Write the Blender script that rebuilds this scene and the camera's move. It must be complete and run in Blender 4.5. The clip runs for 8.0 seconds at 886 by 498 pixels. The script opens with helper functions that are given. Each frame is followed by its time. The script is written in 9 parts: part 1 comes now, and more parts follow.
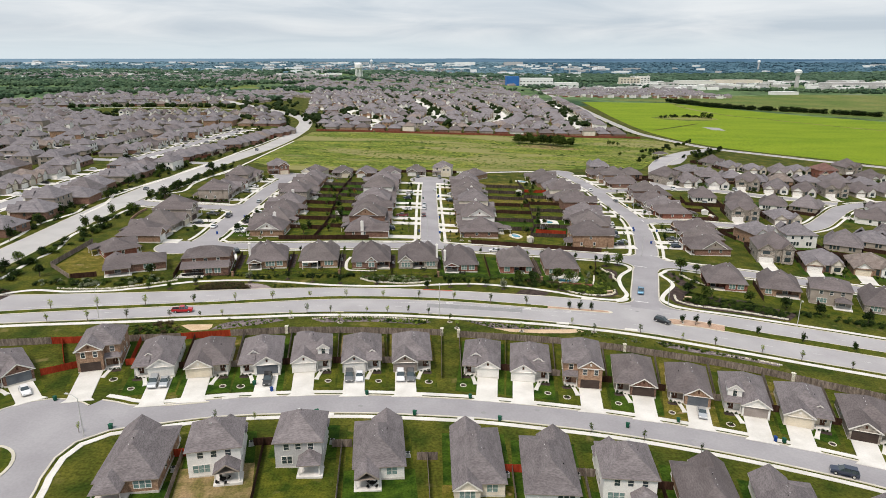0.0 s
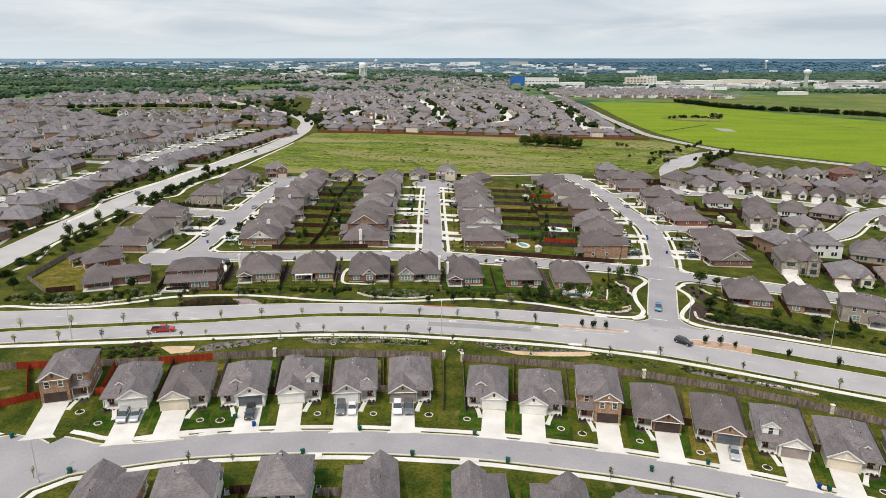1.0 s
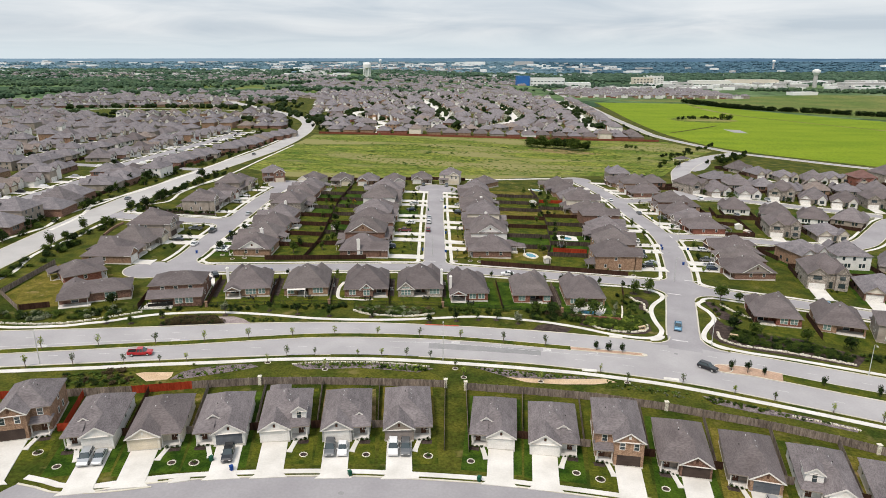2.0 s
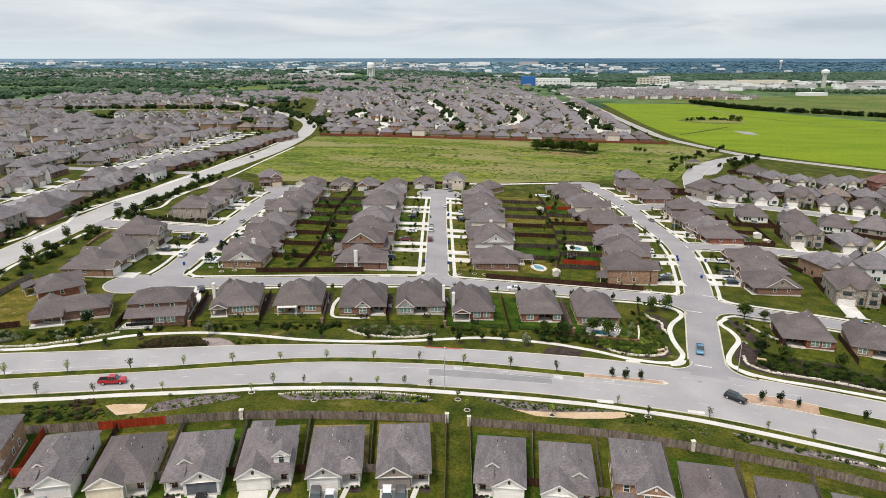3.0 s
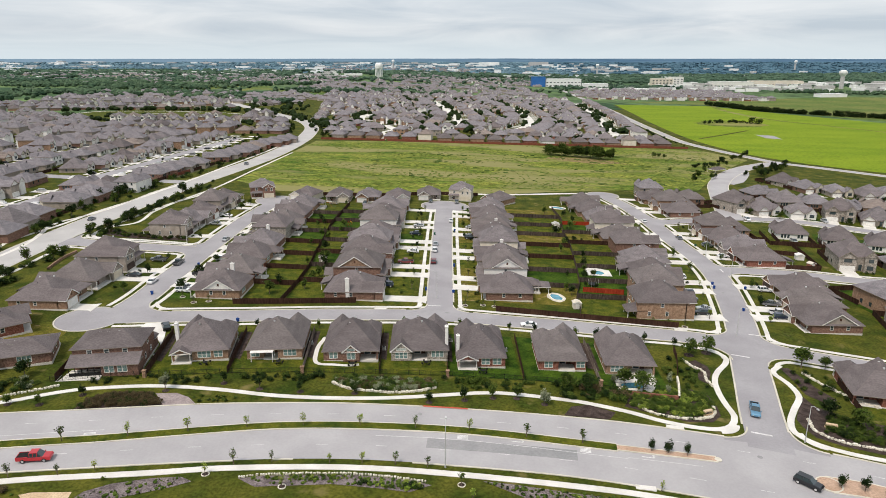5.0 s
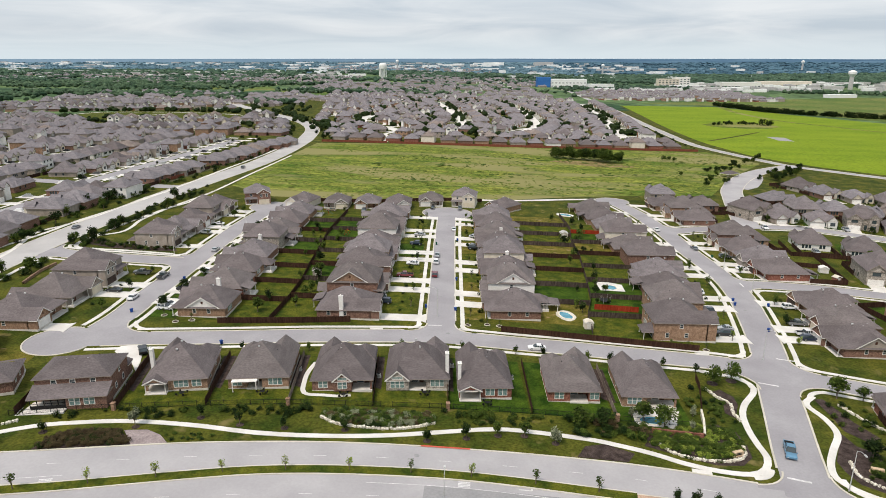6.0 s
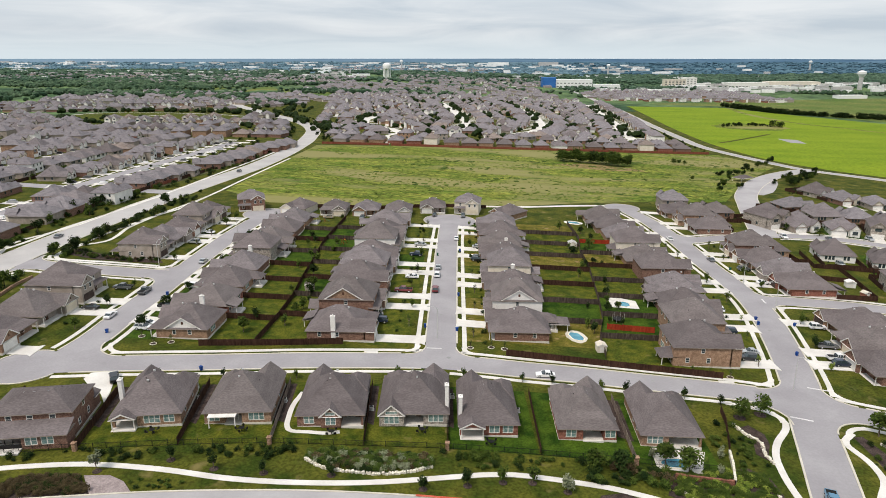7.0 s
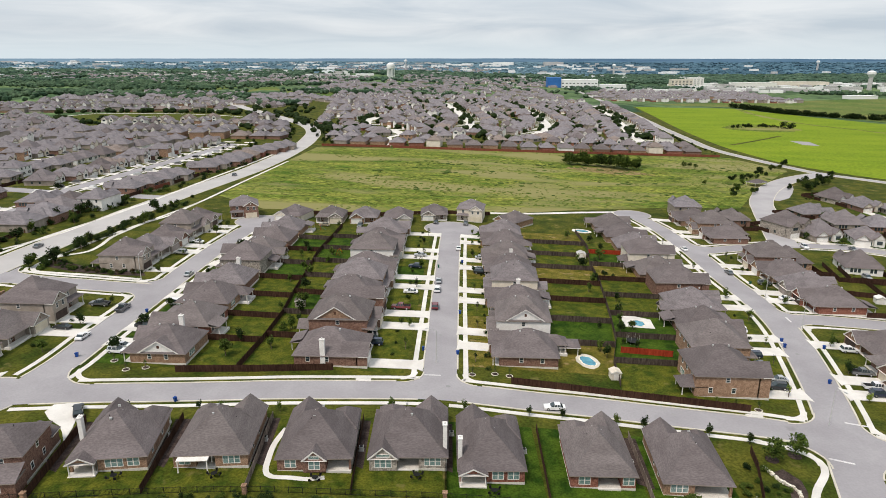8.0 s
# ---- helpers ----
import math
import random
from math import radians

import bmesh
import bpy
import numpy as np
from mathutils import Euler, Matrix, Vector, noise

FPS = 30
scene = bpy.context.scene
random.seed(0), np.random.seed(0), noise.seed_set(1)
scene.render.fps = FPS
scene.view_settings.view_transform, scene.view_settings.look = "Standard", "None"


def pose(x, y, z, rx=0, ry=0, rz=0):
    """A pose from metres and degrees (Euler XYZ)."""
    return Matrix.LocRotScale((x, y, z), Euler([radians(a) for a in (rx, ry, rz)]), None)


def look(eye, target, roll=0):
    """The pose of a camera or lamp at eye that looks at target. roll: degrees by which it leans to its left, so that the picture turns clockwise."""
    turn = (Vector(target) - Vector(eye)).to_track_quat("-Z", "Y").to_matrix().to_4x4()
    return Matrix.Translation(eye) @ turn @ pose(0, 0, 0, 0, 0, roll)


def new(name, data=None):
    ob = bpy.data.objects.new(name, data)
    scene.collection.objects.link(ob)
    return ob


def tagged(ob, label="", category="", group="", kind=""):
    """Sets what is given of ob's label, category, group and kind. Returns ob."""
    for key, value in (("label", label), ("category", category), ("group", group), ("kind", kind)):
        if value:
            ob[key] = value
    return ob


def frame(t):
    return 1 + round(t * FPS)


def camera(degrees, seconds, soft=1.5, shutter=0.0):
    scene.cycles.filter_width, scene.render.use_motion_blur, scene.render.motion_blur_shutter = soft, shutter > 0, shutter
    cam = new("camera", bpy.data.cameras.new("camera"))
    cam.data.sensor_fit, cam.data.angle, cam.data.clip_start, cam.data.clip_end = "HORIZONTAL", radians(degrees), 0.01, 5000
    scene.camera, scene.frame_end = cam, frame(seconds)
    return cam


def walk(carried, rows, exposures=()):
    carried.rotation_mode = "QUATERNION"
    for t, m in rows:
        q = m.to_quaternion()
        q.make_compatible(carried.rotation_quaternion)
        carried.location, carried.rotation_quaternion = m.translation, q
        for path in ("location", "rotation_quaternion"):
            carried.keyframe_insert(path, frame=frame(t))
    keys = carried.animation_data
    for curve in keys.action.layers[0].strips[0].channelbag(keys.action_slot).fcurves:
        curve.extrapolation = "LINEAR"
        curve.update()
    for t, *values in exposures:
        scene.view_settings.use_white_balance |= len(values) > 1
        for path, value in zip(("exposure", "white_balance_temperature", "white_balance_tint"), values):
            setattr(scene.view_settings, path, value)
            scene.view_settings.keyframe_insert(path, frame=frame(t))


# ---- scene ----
cam = camera(68.57, 8.0, soft=0.8)
# seconds, east, north, height, yaw, pitch, roll
ROWS = [
    (0.0, 5.15, 0.0, 74.28, 0.022, -16.513, 0.02),
    (1.0, 5.75, 15.54, 73.92, 0.451, -16.532, 0.003),
    (2.0, 6.24, 30.9, 73.69, 0.864, -16.535, -0.009),
    (3.0, 6.65, 46.12, 73.58, 1.266, -16.528, -0.015),
    (4.0, 7.01, 61.24, 73.54, 1.659, -16.515, -0.016),
    (5.0, 7.33, 76.32, 73.56, 2.047, -16.503, -0.012),
    (6.0, 7.65, 91.38, 73.61, 2.433, -16.496, -0.004),
    (7.0, 8.0, 106.46, 73.66, 2.822, -16.5, 0.009),
    (8.0, 8.4, 121.62, 73.67, 3.216, -16.519, 0.026),
]
walk(cam, [(t, look((x, y, z), (x - math.sin(radians(yaw)) * math.cos(radians(p)), y + math.cos(radians(yaw)) * math.cos(radians(p)), z + math.sin(radians(p))), roll))
           for t, x, y, z, yaw, p, roll in ROWS])

# ---------------------------------------------------------------- light
SUN_UP, SUN_ROUND = radians(58), radians(215)
world = bpy.data.worlds.new("overcast_sky")
scene.world = world
world.use_nodes = True
wn, wl = world.node_tree.nodes, world.node_tree.links
wn.clear()
w_out = wn.new("ShaderNodeOutputWorld")
w_bg = wn.new("ShaderNodeBackground")
w_sky = wn.new("ShaderNodeTexSky")
w_sky.sky_type, w_sky.sun_disc = "NISHITA", False
w_sky.sun_elevation, w_sky.sun_rotation = SUN_UP, SUN_ROUND
w_scale = wn.new("ShaderNodeVectorMath")
w_scale.operation = "SCALE"
w_scale.inputs[3].default_value = 0.08
w_co = wn.new("ShaderNodeTexCoord")
w_sep = wn.new("ShaderNodeSeparateXYZ")
w_up = wn.new("ShaderNodeMath")
w_up.operation = "MAXIMUM"
w_up.inputs[1].default_value = 0.0
# cloud deck seen in perspective
w_add = wn.new("ShaderNodeMath")
w_add.operation = "ADD"
w_add.inputs[1].default_value = 0.11
w_dx = wn.new("ShaderNodeMath")
w_dx.operation = "DIVIDE"
w_dy = wn.new("ShaderNodeMath")
w_dy.operation = "DIVIDE"
w_xy = wn.new("ShaderNodeCombineXYZ")
w_noise = wn.new("ShaderNodeTexNoise")
w_noise.inputs["Scale"].default_value = 0.62
w_noise.inputs["Detail"].default_value = 7.0
w_noise.inputs["Roughness"].default_value = 0.55
w_noise.inputs["Distortion"].default_value = 0.6
w_ramp = wn.new("ShaderNodeValToRGB")
w_ramp.color_ramp.elements[0].position, w_ramp.color_ramp.elements[0].color = 0.34, (0.56, 0.635, 0.715, 1)
w_ramp.color_ramp.elements[1].position, w_ramp.color_ramp.elements[1].color = 0.68, (0.84, 0.87, 0.90, 1)
# haze band at the horizon, and the overcast sky's rise of brightness towards the zenith
w_hz = wn.new("ShaderNodeMapRange")
w_hz.inputs[1].default_value, w_hz.inputs[2].default_value = 0.0, 0.035
w_hz.inputs[3].default_value, w_hz.inputs[4].default_value = 1.0, 0.0
w_mix = wn.new("ShaderNodeMixRGB")
w_mix.inputs[2].default_value = (0.74, 0.835, 0.89, 1)
w_zen = wn.new("ShaderNodeMath")
w_zen.operation = "MULTIPLY_ADD"
w_zen.inputs[1].default_value, w_zen.inputs[2].default_value = 0.15, 1.0
w_mul = wn.new("ShaderNodeVectorMath")
w_mul.operation = "SCALE"
w_sum = wn.new("ShaderNodeMixRGB")
w_sum.inputs[0].default_value = 0.9
wl.new(w_co.outputs["Generated"], w_sep.inputs[0])
wl.new(w_sep.outputs[2], w_up.inputs[0])
wl.new(w_up.outputs[0], w_add.inputs[0])
wl.new(w_sep.outputs[0], w_dx.inputs[0])
wl.new(w_add.outputs[0], w_dx.inputs[1])
wl.new(w_sep.outputs[1], w_dy.inputs[0])
wl.new(w_add.outputs[0], w_dy.inputs[1])
wl.new(w_dx.outputs[0], w_xy.inputs[0])
wl.new(w_dy.outputs[0], w_xy.inputs[1])
wl.new(w_xy.outputs[0], w_noise.inputs["Vector"])
wl.new(w_noise.outputs[0], w_ramp.inputs[0])
wl.new(w_up.outputs[0], w_hz.inputs[0])
wl.new(w_hz.outputs[0], w_mix.inputs[0])
wl.new(w_ramp.outputs[0], w_mix.inputs[1])
wl.new(w_up.outputs[0], w_zen.inputs[0])
wl.new(w_mix.outputs[0], w_mul.inputs[0])
wl.new(w_zen.outputs[0], w_mul.inputs[3])
wl.new(w_sky.outputs[0], w_scale.inputs[0])
wl.new(w_scale.outputs[0], w_sum.inputs[1])
wl.new(w_mul.outputs[0], w_sum.inputs[2])
wl.new(w_sum.outputs[0], w_bg.inputs[0])
wl.new(w_bg.outputs[0], w_out.inputs[0])
w_bg.inputs[1].default_value = 1.0

sun = new("sun", bpy.data.lights.new("sun", "SUN"))
sun.data.energy, sun.data.angle, sun.data.color = 3.0, radians(15), (1.0, 0.905, 0.825)
sun.matrix_world = look((0, 0, 0), (-math.sin(SUN_ROUND) * math.cos(SUN_UP), -math.cos(SUN_ROUND) * math.cos(SUN_UP), -math.sin(SUN_UP)))


# ---------------------------------------------------------------- materials
def mat(name, a, b, size=1.0, fine=6.0, rough=0.85, bump=0.3, metal=0.0, vary=0.0, stretch=(1, 1, 1), spots=None, spec=0.1, split=(0.35, 0.65), crisp=0.5):
    """Two tones over broad patches, speckled by fine grain; sizes in metres per patch."""
    m = bpy.data.materials.new(name)
    m.use_nodes = True
    n, l = m.node_tree.nodes, m.node_tree.links
    p = n["Principled BSDF"]
    p.inputs["Roughness"].default_value = rough
    p.inputs["Metallic"].default_value = metal
    p.inputs["Specular IOR Level"].default_value = spec
    geo = n.new("ShaderNodeNewGeometry")
    sc = n.new("ShaderNodeVectorMath")
    sc.operation = "MULTIPLY"
    sc.inputs[1].default_value = stretch
    l.new(geo.outputs["Position"], sc.inputs[0])
    big = n.new("ShaderNodeTexNoise")
    big.inputs["Scale"].default_value = 1.0 / size
    big.inputs["Detail"].default_value = 7.0
    big.inputs["Roughness"].default_value = crisp
    l.new(sc.outputs[0], big.inputs["Vector"])
    ramp = n.new("ShaderNodeValToRGB")
    e = ramp.color_ramp.elements
    e[0].position, e[0].color = split[0], (*a, 1)
    e[1].position, e[1].color = split[1], (*b, 1)
    l.new(big.outputs[0], ramp.inputs[0])
    small = n.new("ShaderNodeTexNoise")
    small.inputs["Scale"].default_value = fine
    small.inputs["Detail"].default_value = 3.0
    l.new(sc.outputs[0], small.inputs["Vector"])
    grain = n.new("ShaderNodeMapRange")
    grain.inputs[1].default_value, grain.inputs[2].default_value = 0.34, 0.66
    grain.inputs[3].default_value, grain.inputs[4].default_value = 1 - bump * 0.6, 1 + bump * 0.6
    l.new(small.outputs[0], grain.inputs[0])
    mul = n.new("ShaderNodeVectorMath")
    mul.operation = "SCALE"
    l.new(ramp.outputs[0], mul.inputs[0])
    l.new(grain.outputs[0], mul.inputs[3])
    last = mul
    if spots:
        sp = n.new("ShaderNodeTexNoise")
        sp.inputs["Scale"].default_value = 1.0 / spots[1]
        sp.inputs["Detail"].default_value = 4.0
        l.new(sc.outputs[0], sp.inputs["Vector"])
        sr = n.new("ShaderNodeMapRange")
        sr.inputs[1].default_value, sr.inputs[2].default_value = spots[2], spots[2] + 0.12
        l.new(sp.outputs[0], sr.inputs[0])
        mx = n.new("ShaderNodeMixRGB")
        mx.inputs[2].default_value = (*spots[0], 1)
        l.new(sr.outputs[0], mx.inputs[0])
        l.new(last.outputs[0], mx.inputs[1])
        last = mx
    if vary:
        info = n.new("ShaderNodeObjectInfo")
        vr = n.new("ShaderNodeMapRange")
        vr.inputs[3].default_value, vr.inputs[4].default_value = 1 - vary, 1 + vary
        l.new(info.outputs["Random"], vr.inputs[0])
        vm = n.new("ShaderNodeVectorMath")
        vm.operation = "SCALE"
        l.new(last.outputs[0], vm.inputs[0])
        l.new(vr.outputs[0], vm.inputs[3])
        last = vm
    l.new(last.outputs[0], p.inputs["Base Color"])
    bp = n.new("ShaderNodeBump")
    bp.inputs["Strength"].default_value = min(1.0, bump)
    bp.inputs["Distance"].default_value = 0.03
    l.new(small.outputs[0], bp.inputs["Height"])
    l.new(bp.outputs[0], p.inputs["Normal"])
    return m


GRASS = mat("grass", (0.029, 0.046, 0.005), (0.093, 0.093, 0.013), 7, 1.7, 0.95, 0.55, spots=((0.17, 0.14, 0.05), 5.0, 0.63))
LAWNS = [mat("lawn_dark", (0.015, 0.040, 0.003), (0.054, 0.093, 0.008), 3.0, 2.5, 0.95, 0.5),
         mat("lawn_green", (0.031, 0.051, 0.005), (0.097, 0.102, 0.011), 2.6, 2.5, 0.95, 0.5, spots=((0.15, 0.13, 0.04), 3.0, 0.64)),
         mat("lawn_dry", (0.070, 0.074, 0.008), (0.165, 0.132, 0.026), 3, 2.5, 0.95, 0.5, spots=((0.25, 0.18, 0.085), 2.5, 0.60)),
         mat("lawn_bare", (0.12, 0.11, 0.03), (0.30, 0.21, 0.11), 2.5, 2.5, 0.95, 0.4)]
MEADOW = mat("meadow_grass", (0.049, 0.097, 0.009), (0.213, 0.222, 0.041), 13, 0.75, 1.0, 1.0, stretch=(0.42, 1.2, 1), spots=((0.225, 0.210, 0.082), 38.0, 0.47), split=(0.38, 0.62), crisp=0.84)
CROP = mat("bright_crop", (0.135, 0.205, 0.010), (0.185, 0.250, 0.014), 90, 0.4, 1.0, 0.35, stretch=(1, 2.5, 1))
CROP2 = mat("rough_pasture", (0.075, 0.125, 0.025), (0.16, 0.17, 0.05), 90, 0.3, 1.0, 0.5)
# greens cooled a little towards blue, haze put into the colour
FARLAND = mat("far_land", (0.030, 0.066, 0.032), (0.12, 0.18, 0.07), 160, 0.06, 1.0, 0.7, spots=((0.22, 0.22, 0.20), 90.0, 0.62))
ASPHALT = mat("pale_concrete_road", (0.345, 0.332, 0.336), (0.405, 0.390, 0.392), 11, 2.0, 0.9, 0.05, spots=((0.34, 0.33, 0.33), 7.0, 0.70))
DARKPATCH = mat("darker_road_patch", (0.25, 0.25, 0.25), (0.31, 0.30, 0.30), 5, 2.0, 0.9, 0.12)
ARTERIAL = mat("bright_concrete_road", (0.395, 0.38, 0.37), (0.46, 0.445, 0.43), 11, 2.0, 0.9, 0.05, spots=((0.40, 0.39, 0.38), 7.0, 0.70))
STREET = mat("residential_street", (0.285, 0.272, 0.282), (0.345, 0.332, 0.340), 12, 2.0, 0.9, 0.07, spots=((0.235, 0.225, 0.232), 5.0, 0.68))
CONCRETE = mat("pale_concrete", (0.58, 0.555, 0.51), (0.71, 0.685, 0.64), 5, 3.0, 0.85, 0.06)
KERB = mat("kerb_concrete", (0.50, 0.465, 0.38), (0.62, 0.58, 0.49), 4, 3.0, 0.9, 0.07)
PAINT = mat("road_paint", (0.52, 0.51, 0.50), (0.66, 0.65, 0.64), 2, 4.0, 0.7, 0.2)
REDPAINT = mat("red_kerb_paint", (0.45, 0.08, 0.05), (0.55, 0.12, 0.08), 2, 4.0, 0.7, 0.2)
MAUVE = mat("mauve_pavers", (0.25, 0.205, 0.20), (0.33, 0.275, 0.265), 2.0, 3.0, 0.9, 0.3)
PAVER = mat("clay_pavers", (0.40, 0.27, 0.19), (0.48, 0.335, 0.245), 2.0, 3.0, 0.9, 0.3)
STONEBED = mat("river_stone_bed", (0.11, 0.088, 0.088), (0.22, 0.185, 0.18), 1.6, 4.0, 0.9, 0.8)
GRAVEL = mat("tan_gravel", (0.50, 0.36, 0.23), (0.60, 0.46, 0.31), 3.0, 4.0, 0.95, 0.3)
LOTS = mat("worn_house_lots", (0.052, 0.058, 0.024), (0.125, 0.110, 0.070), 6, 1.5, 0.95, 0.5)
MULCH = mat("dark_mulch", (0.035, 0.025, 0.022), (0.075, 0.055, 0.048), 1.5, 4.0, 0.95, 0.6)
LIMESTONE = mat("pale_limestone", (0.55, 0.50, 0.40), (0.76, 0.72, 0.62), 0.8, 5.0, 0.9, 0.5)
ROOFS = [mat("shingle_grey", (0.146, 0.129, 0.131), (0.192, 0.171, 0.173), 2.2, 3.4, 0.92, 0.38, vary=0.12, stretch=(0.55, 0.55, 2.6)),
         mat("shingle_brown_grey", (0.118, 0.101, 0.100), (0.152, 0.131, 0.130), 3.5, 3.4, 0.92, 0.30, vary=0.12, stretch=(0.55, 0.55, 2.6)),
         mat("shingle_taupe", (0.126, 0.109, 0.106), (0.163, 0.142, 0.138), 3.5, 3.4, 0.92, 0.30, vary=0.12, stretch=(0.55, 0.55, 2.6)),
         # slate tone of farther roofs, paled and cooled slightly to suggest haze
         mat("shingle_slate", (0.155, 0.143, 0.150), (0.216, 0.198, 0.206), 2.4, 3.2, 0.92, 0.4, vary=0.10, stretch=(1, 1, 4)),
         mat("shingle_faded_brown", (0.175, 0.142, 0.125), (0.245, 0.205, 0.182), 2.4, 3.2, 0.92, 0.4, vary=0.10, stretch=(1, 1, 4)),
         mat("shingle_red_brown", (0.150, 0.082, 0.072), (0.195, 0.115, 0.100), 2.4, 3.2, 0.92, 0.4, vary=0.10, stretch=(1, 1, 4))]
EAVE = mat("tan_eaves", (0.22, 0.185, 0.155), (0.31, 0.265, 0.225), 2, 5, 0.7, 0.1)
TRIM = mat("white_trim", (0.66, 0.63, 0.58), (0.76, 0.73, 0.68), 2, 5, 0.6, 0.1)
WALLS = dict(
    tan=mat("tan_brick", (0.23, 0.142, 0.092), (0.35, 0.230, 0.155), 0.7, 5, 0.9, 0.5, vary=0.10),
    red=mat("red_brick", (0.17, 0.066, 0.045), (0.29, 0.13, 0.095), 0.5, 5, 0.9, 0.6, vary=0.10),
    brown=mat("brown_brick", (0.145, 0.082, 0.060), (0.25, 0.150, 0.112), 0.5, 5, 0.9, 0.6, vary=0.10),
    stone=mat("grey_stone_veneer", (0.22, 0.19, 0.16), (0.40, 0.36, 0.31), 0.8, 3, 0.9, 0.6, vary=0.08),
    cream=mat("cream_siding", (0.60, 0.54, 0.44), (0.70, 0.64, 0.54), 2, 5, 0.8, 0.15, vary=0.06),
    white=mat("white_siding", (0.68, 0.66, 0.62), (0.78, 0.76, 0.72), 2, 5, 0.8, 0.12, vary=0.04),
    grey=mat("grey_siding", (0.40, 0.39, 0.38), (0.50, 0.49, 0.475), 2, 5, 0.8, 0.15, vary=0.06),
    taupe=mat("taupe_siding", (0.26, 0.222, 0.185), (0.35, 0.305, 0.26), 2, 5, 0.8, 0.15, vary=0.06))
GARAGE = dict(white=mat("white_garage_door", (0.68, 0.66, 0.62), (0.78, 0.76, 0.72), 2, 5, 0.6, 0.1),
              cream=mat("cream_garage_door", (0.58, 0.51, 0.39), (0.66, 0.59, 0.47), 2, 5, 0.6, 0.1),
              dark=mat("dark_brown_garage_door", (0.050, 0.036, 0.030), (0.075, 0.055, 0.046), 2, 5, 0.6, 0.1),
              slate=mat("slate_grey_garage_door", (0.10, 0.11, 0.125), (0.15, 0.16, 0.175), 2, 5, 0.6, 0.1),
              taupe=mat("taupe_garage_door", (0.25, 0.215, 0.195), (0.32, 0.28, 0.255), 2, 5, 0.6, 0.1))
DOORMAT = mat("dark_wood_door", (0.06, 0.03, 0.02), (0.11, 0.055, 0.035), 1, 6, 0.5, 0.2)
FOUND = mat("slab_concrete", (0.50, 0.47, 0.42), (0.62, 0.59, 0.53), 2, 4, 0.9, 0.2)
FENCES = dict(grey=mat("weathered_cedar", (0.125, 0.100, 0.084), (0.265, 0.218, 0.182), 1.5, 3, 0.95, 0.5, vary=0.15, stretch=(3, 3, 0.5)),
              brown=mat("brown_stained_cedar", (0.030, 0.015, 0.010), (0.062, 0.032, 0.021), 1.5, 3, 0.9, 0.4, vary=0.15, stretch=(3, 3, 0.5)),
              red=mat("red_stained_cedar", (0.25, 0.030, 0.012), (0.34, 0.052, 0.022), 1.5, 3, 0.9, 0.3, vary=0.12, stretch=(3, 3, 0.5)),
              old=mat("old_dark_cedar", (0.042, 0.031, 0.025), (0.095, 0.074, 0.061), 1.5, 3, 0.95, 0.4, vary=0.2, stretch=(3, 3, 0.5)),
              rust=mat("rust_stained_cedar", (0.15, 0.045, 0.028), (0.23, 0.080, 0.050), 1.5, 3, 0.9, 0.3, stretch=(3, 3, 0.5)))
IRON = mat("black_iron", (0.02, 0.02, 0.02), (0.035, 0.035, 0.035), 1, 6, 0.5, 0.1, metal=0.6)
STEEL = mat("galvanised_steel", (0.50, 0.50, 0.49), (0.62, 0.62, 0.60), 1, 6, 0.45, 0.1, metal=0.4)
BARK = mat("bark", (0.10, 0.075, 0.055), (0.18, 0.14, 0.11), 0.5, 8, 0.95, 0.8)
LEAVES = [mat("leaf_deep", (0.008, 0.020, 0.005), (0.028, 0.046, 0.009), 1.2, 5, 0.8, 0.5, vary=0.25),
          mat("leaf_mid", (0.028, 0.054, 0.008), (0.078, 0.108, 0.018), 1.2, 5, 0.8, 0.5, vary=0.25),
          mat("leaf_lime", (0.13, 0.19, 0.025), (0.23, 0.27, 0.045), 1.2, 5, 0.8, 0.5, vary=0.2),
          mat("leaf_sage", (0.13, 0.155, 0.085), (0.24, 0.255, 0.16), 1.2, 5, 0.8, 0.5, vary=0.2),
          mat("leaf_rust", (0.050, 0.036, 0.018), (0.095, 0.072, 0.034), 1.2, 5, 0.8, 0.5, vary=0.2)]
# blue of the distance haze painted into these woods' own colours
HAZY_HILLWOOD = mat("blue_hill_woods", (0.046, 0.098, 0.135), (0.078, 0.150, 0.195), 200, 0.05, 0.95, 0.5)
HAZY_BLUEWOOD = mat("blue_far_woods", (0.070, 0.130, 0.165), (0.140, 0.225, 0.265), 90, 0.05, 0.95, 0.6)
SCRUB = mat("meadow_scrub", (0.040, 0.070, 0.012), (0.095, 0.130, 0.026), 6, 2, 0.95, 0.5)
WEEDS = mat("meadow_weeds", (0.075, 0.115, 0.018), (0.165, 0.195, 0.040), 6, 2, 0.95, 0.5)
# valley and far woods: slight bluish haze tint in the base colour
VALLEY = mat("valley_woods", (0.024, 0.050, 0.028), (0.080, 0.122, 0.068), 45, 0.2, 0.95, 0.7)
HAZY_FARWOOD = mat("far_woods", (0.026, 0.055, 0.036), (0.075, 0.120, 0.075), 60, 0.15, 0.95, 0.8)
WATER = mat("pool_water", (0.05, 0.22, 0.30), (0.10, 0.33, 0.42), 2, 4, 0.08, 0.1, spec=0.5)
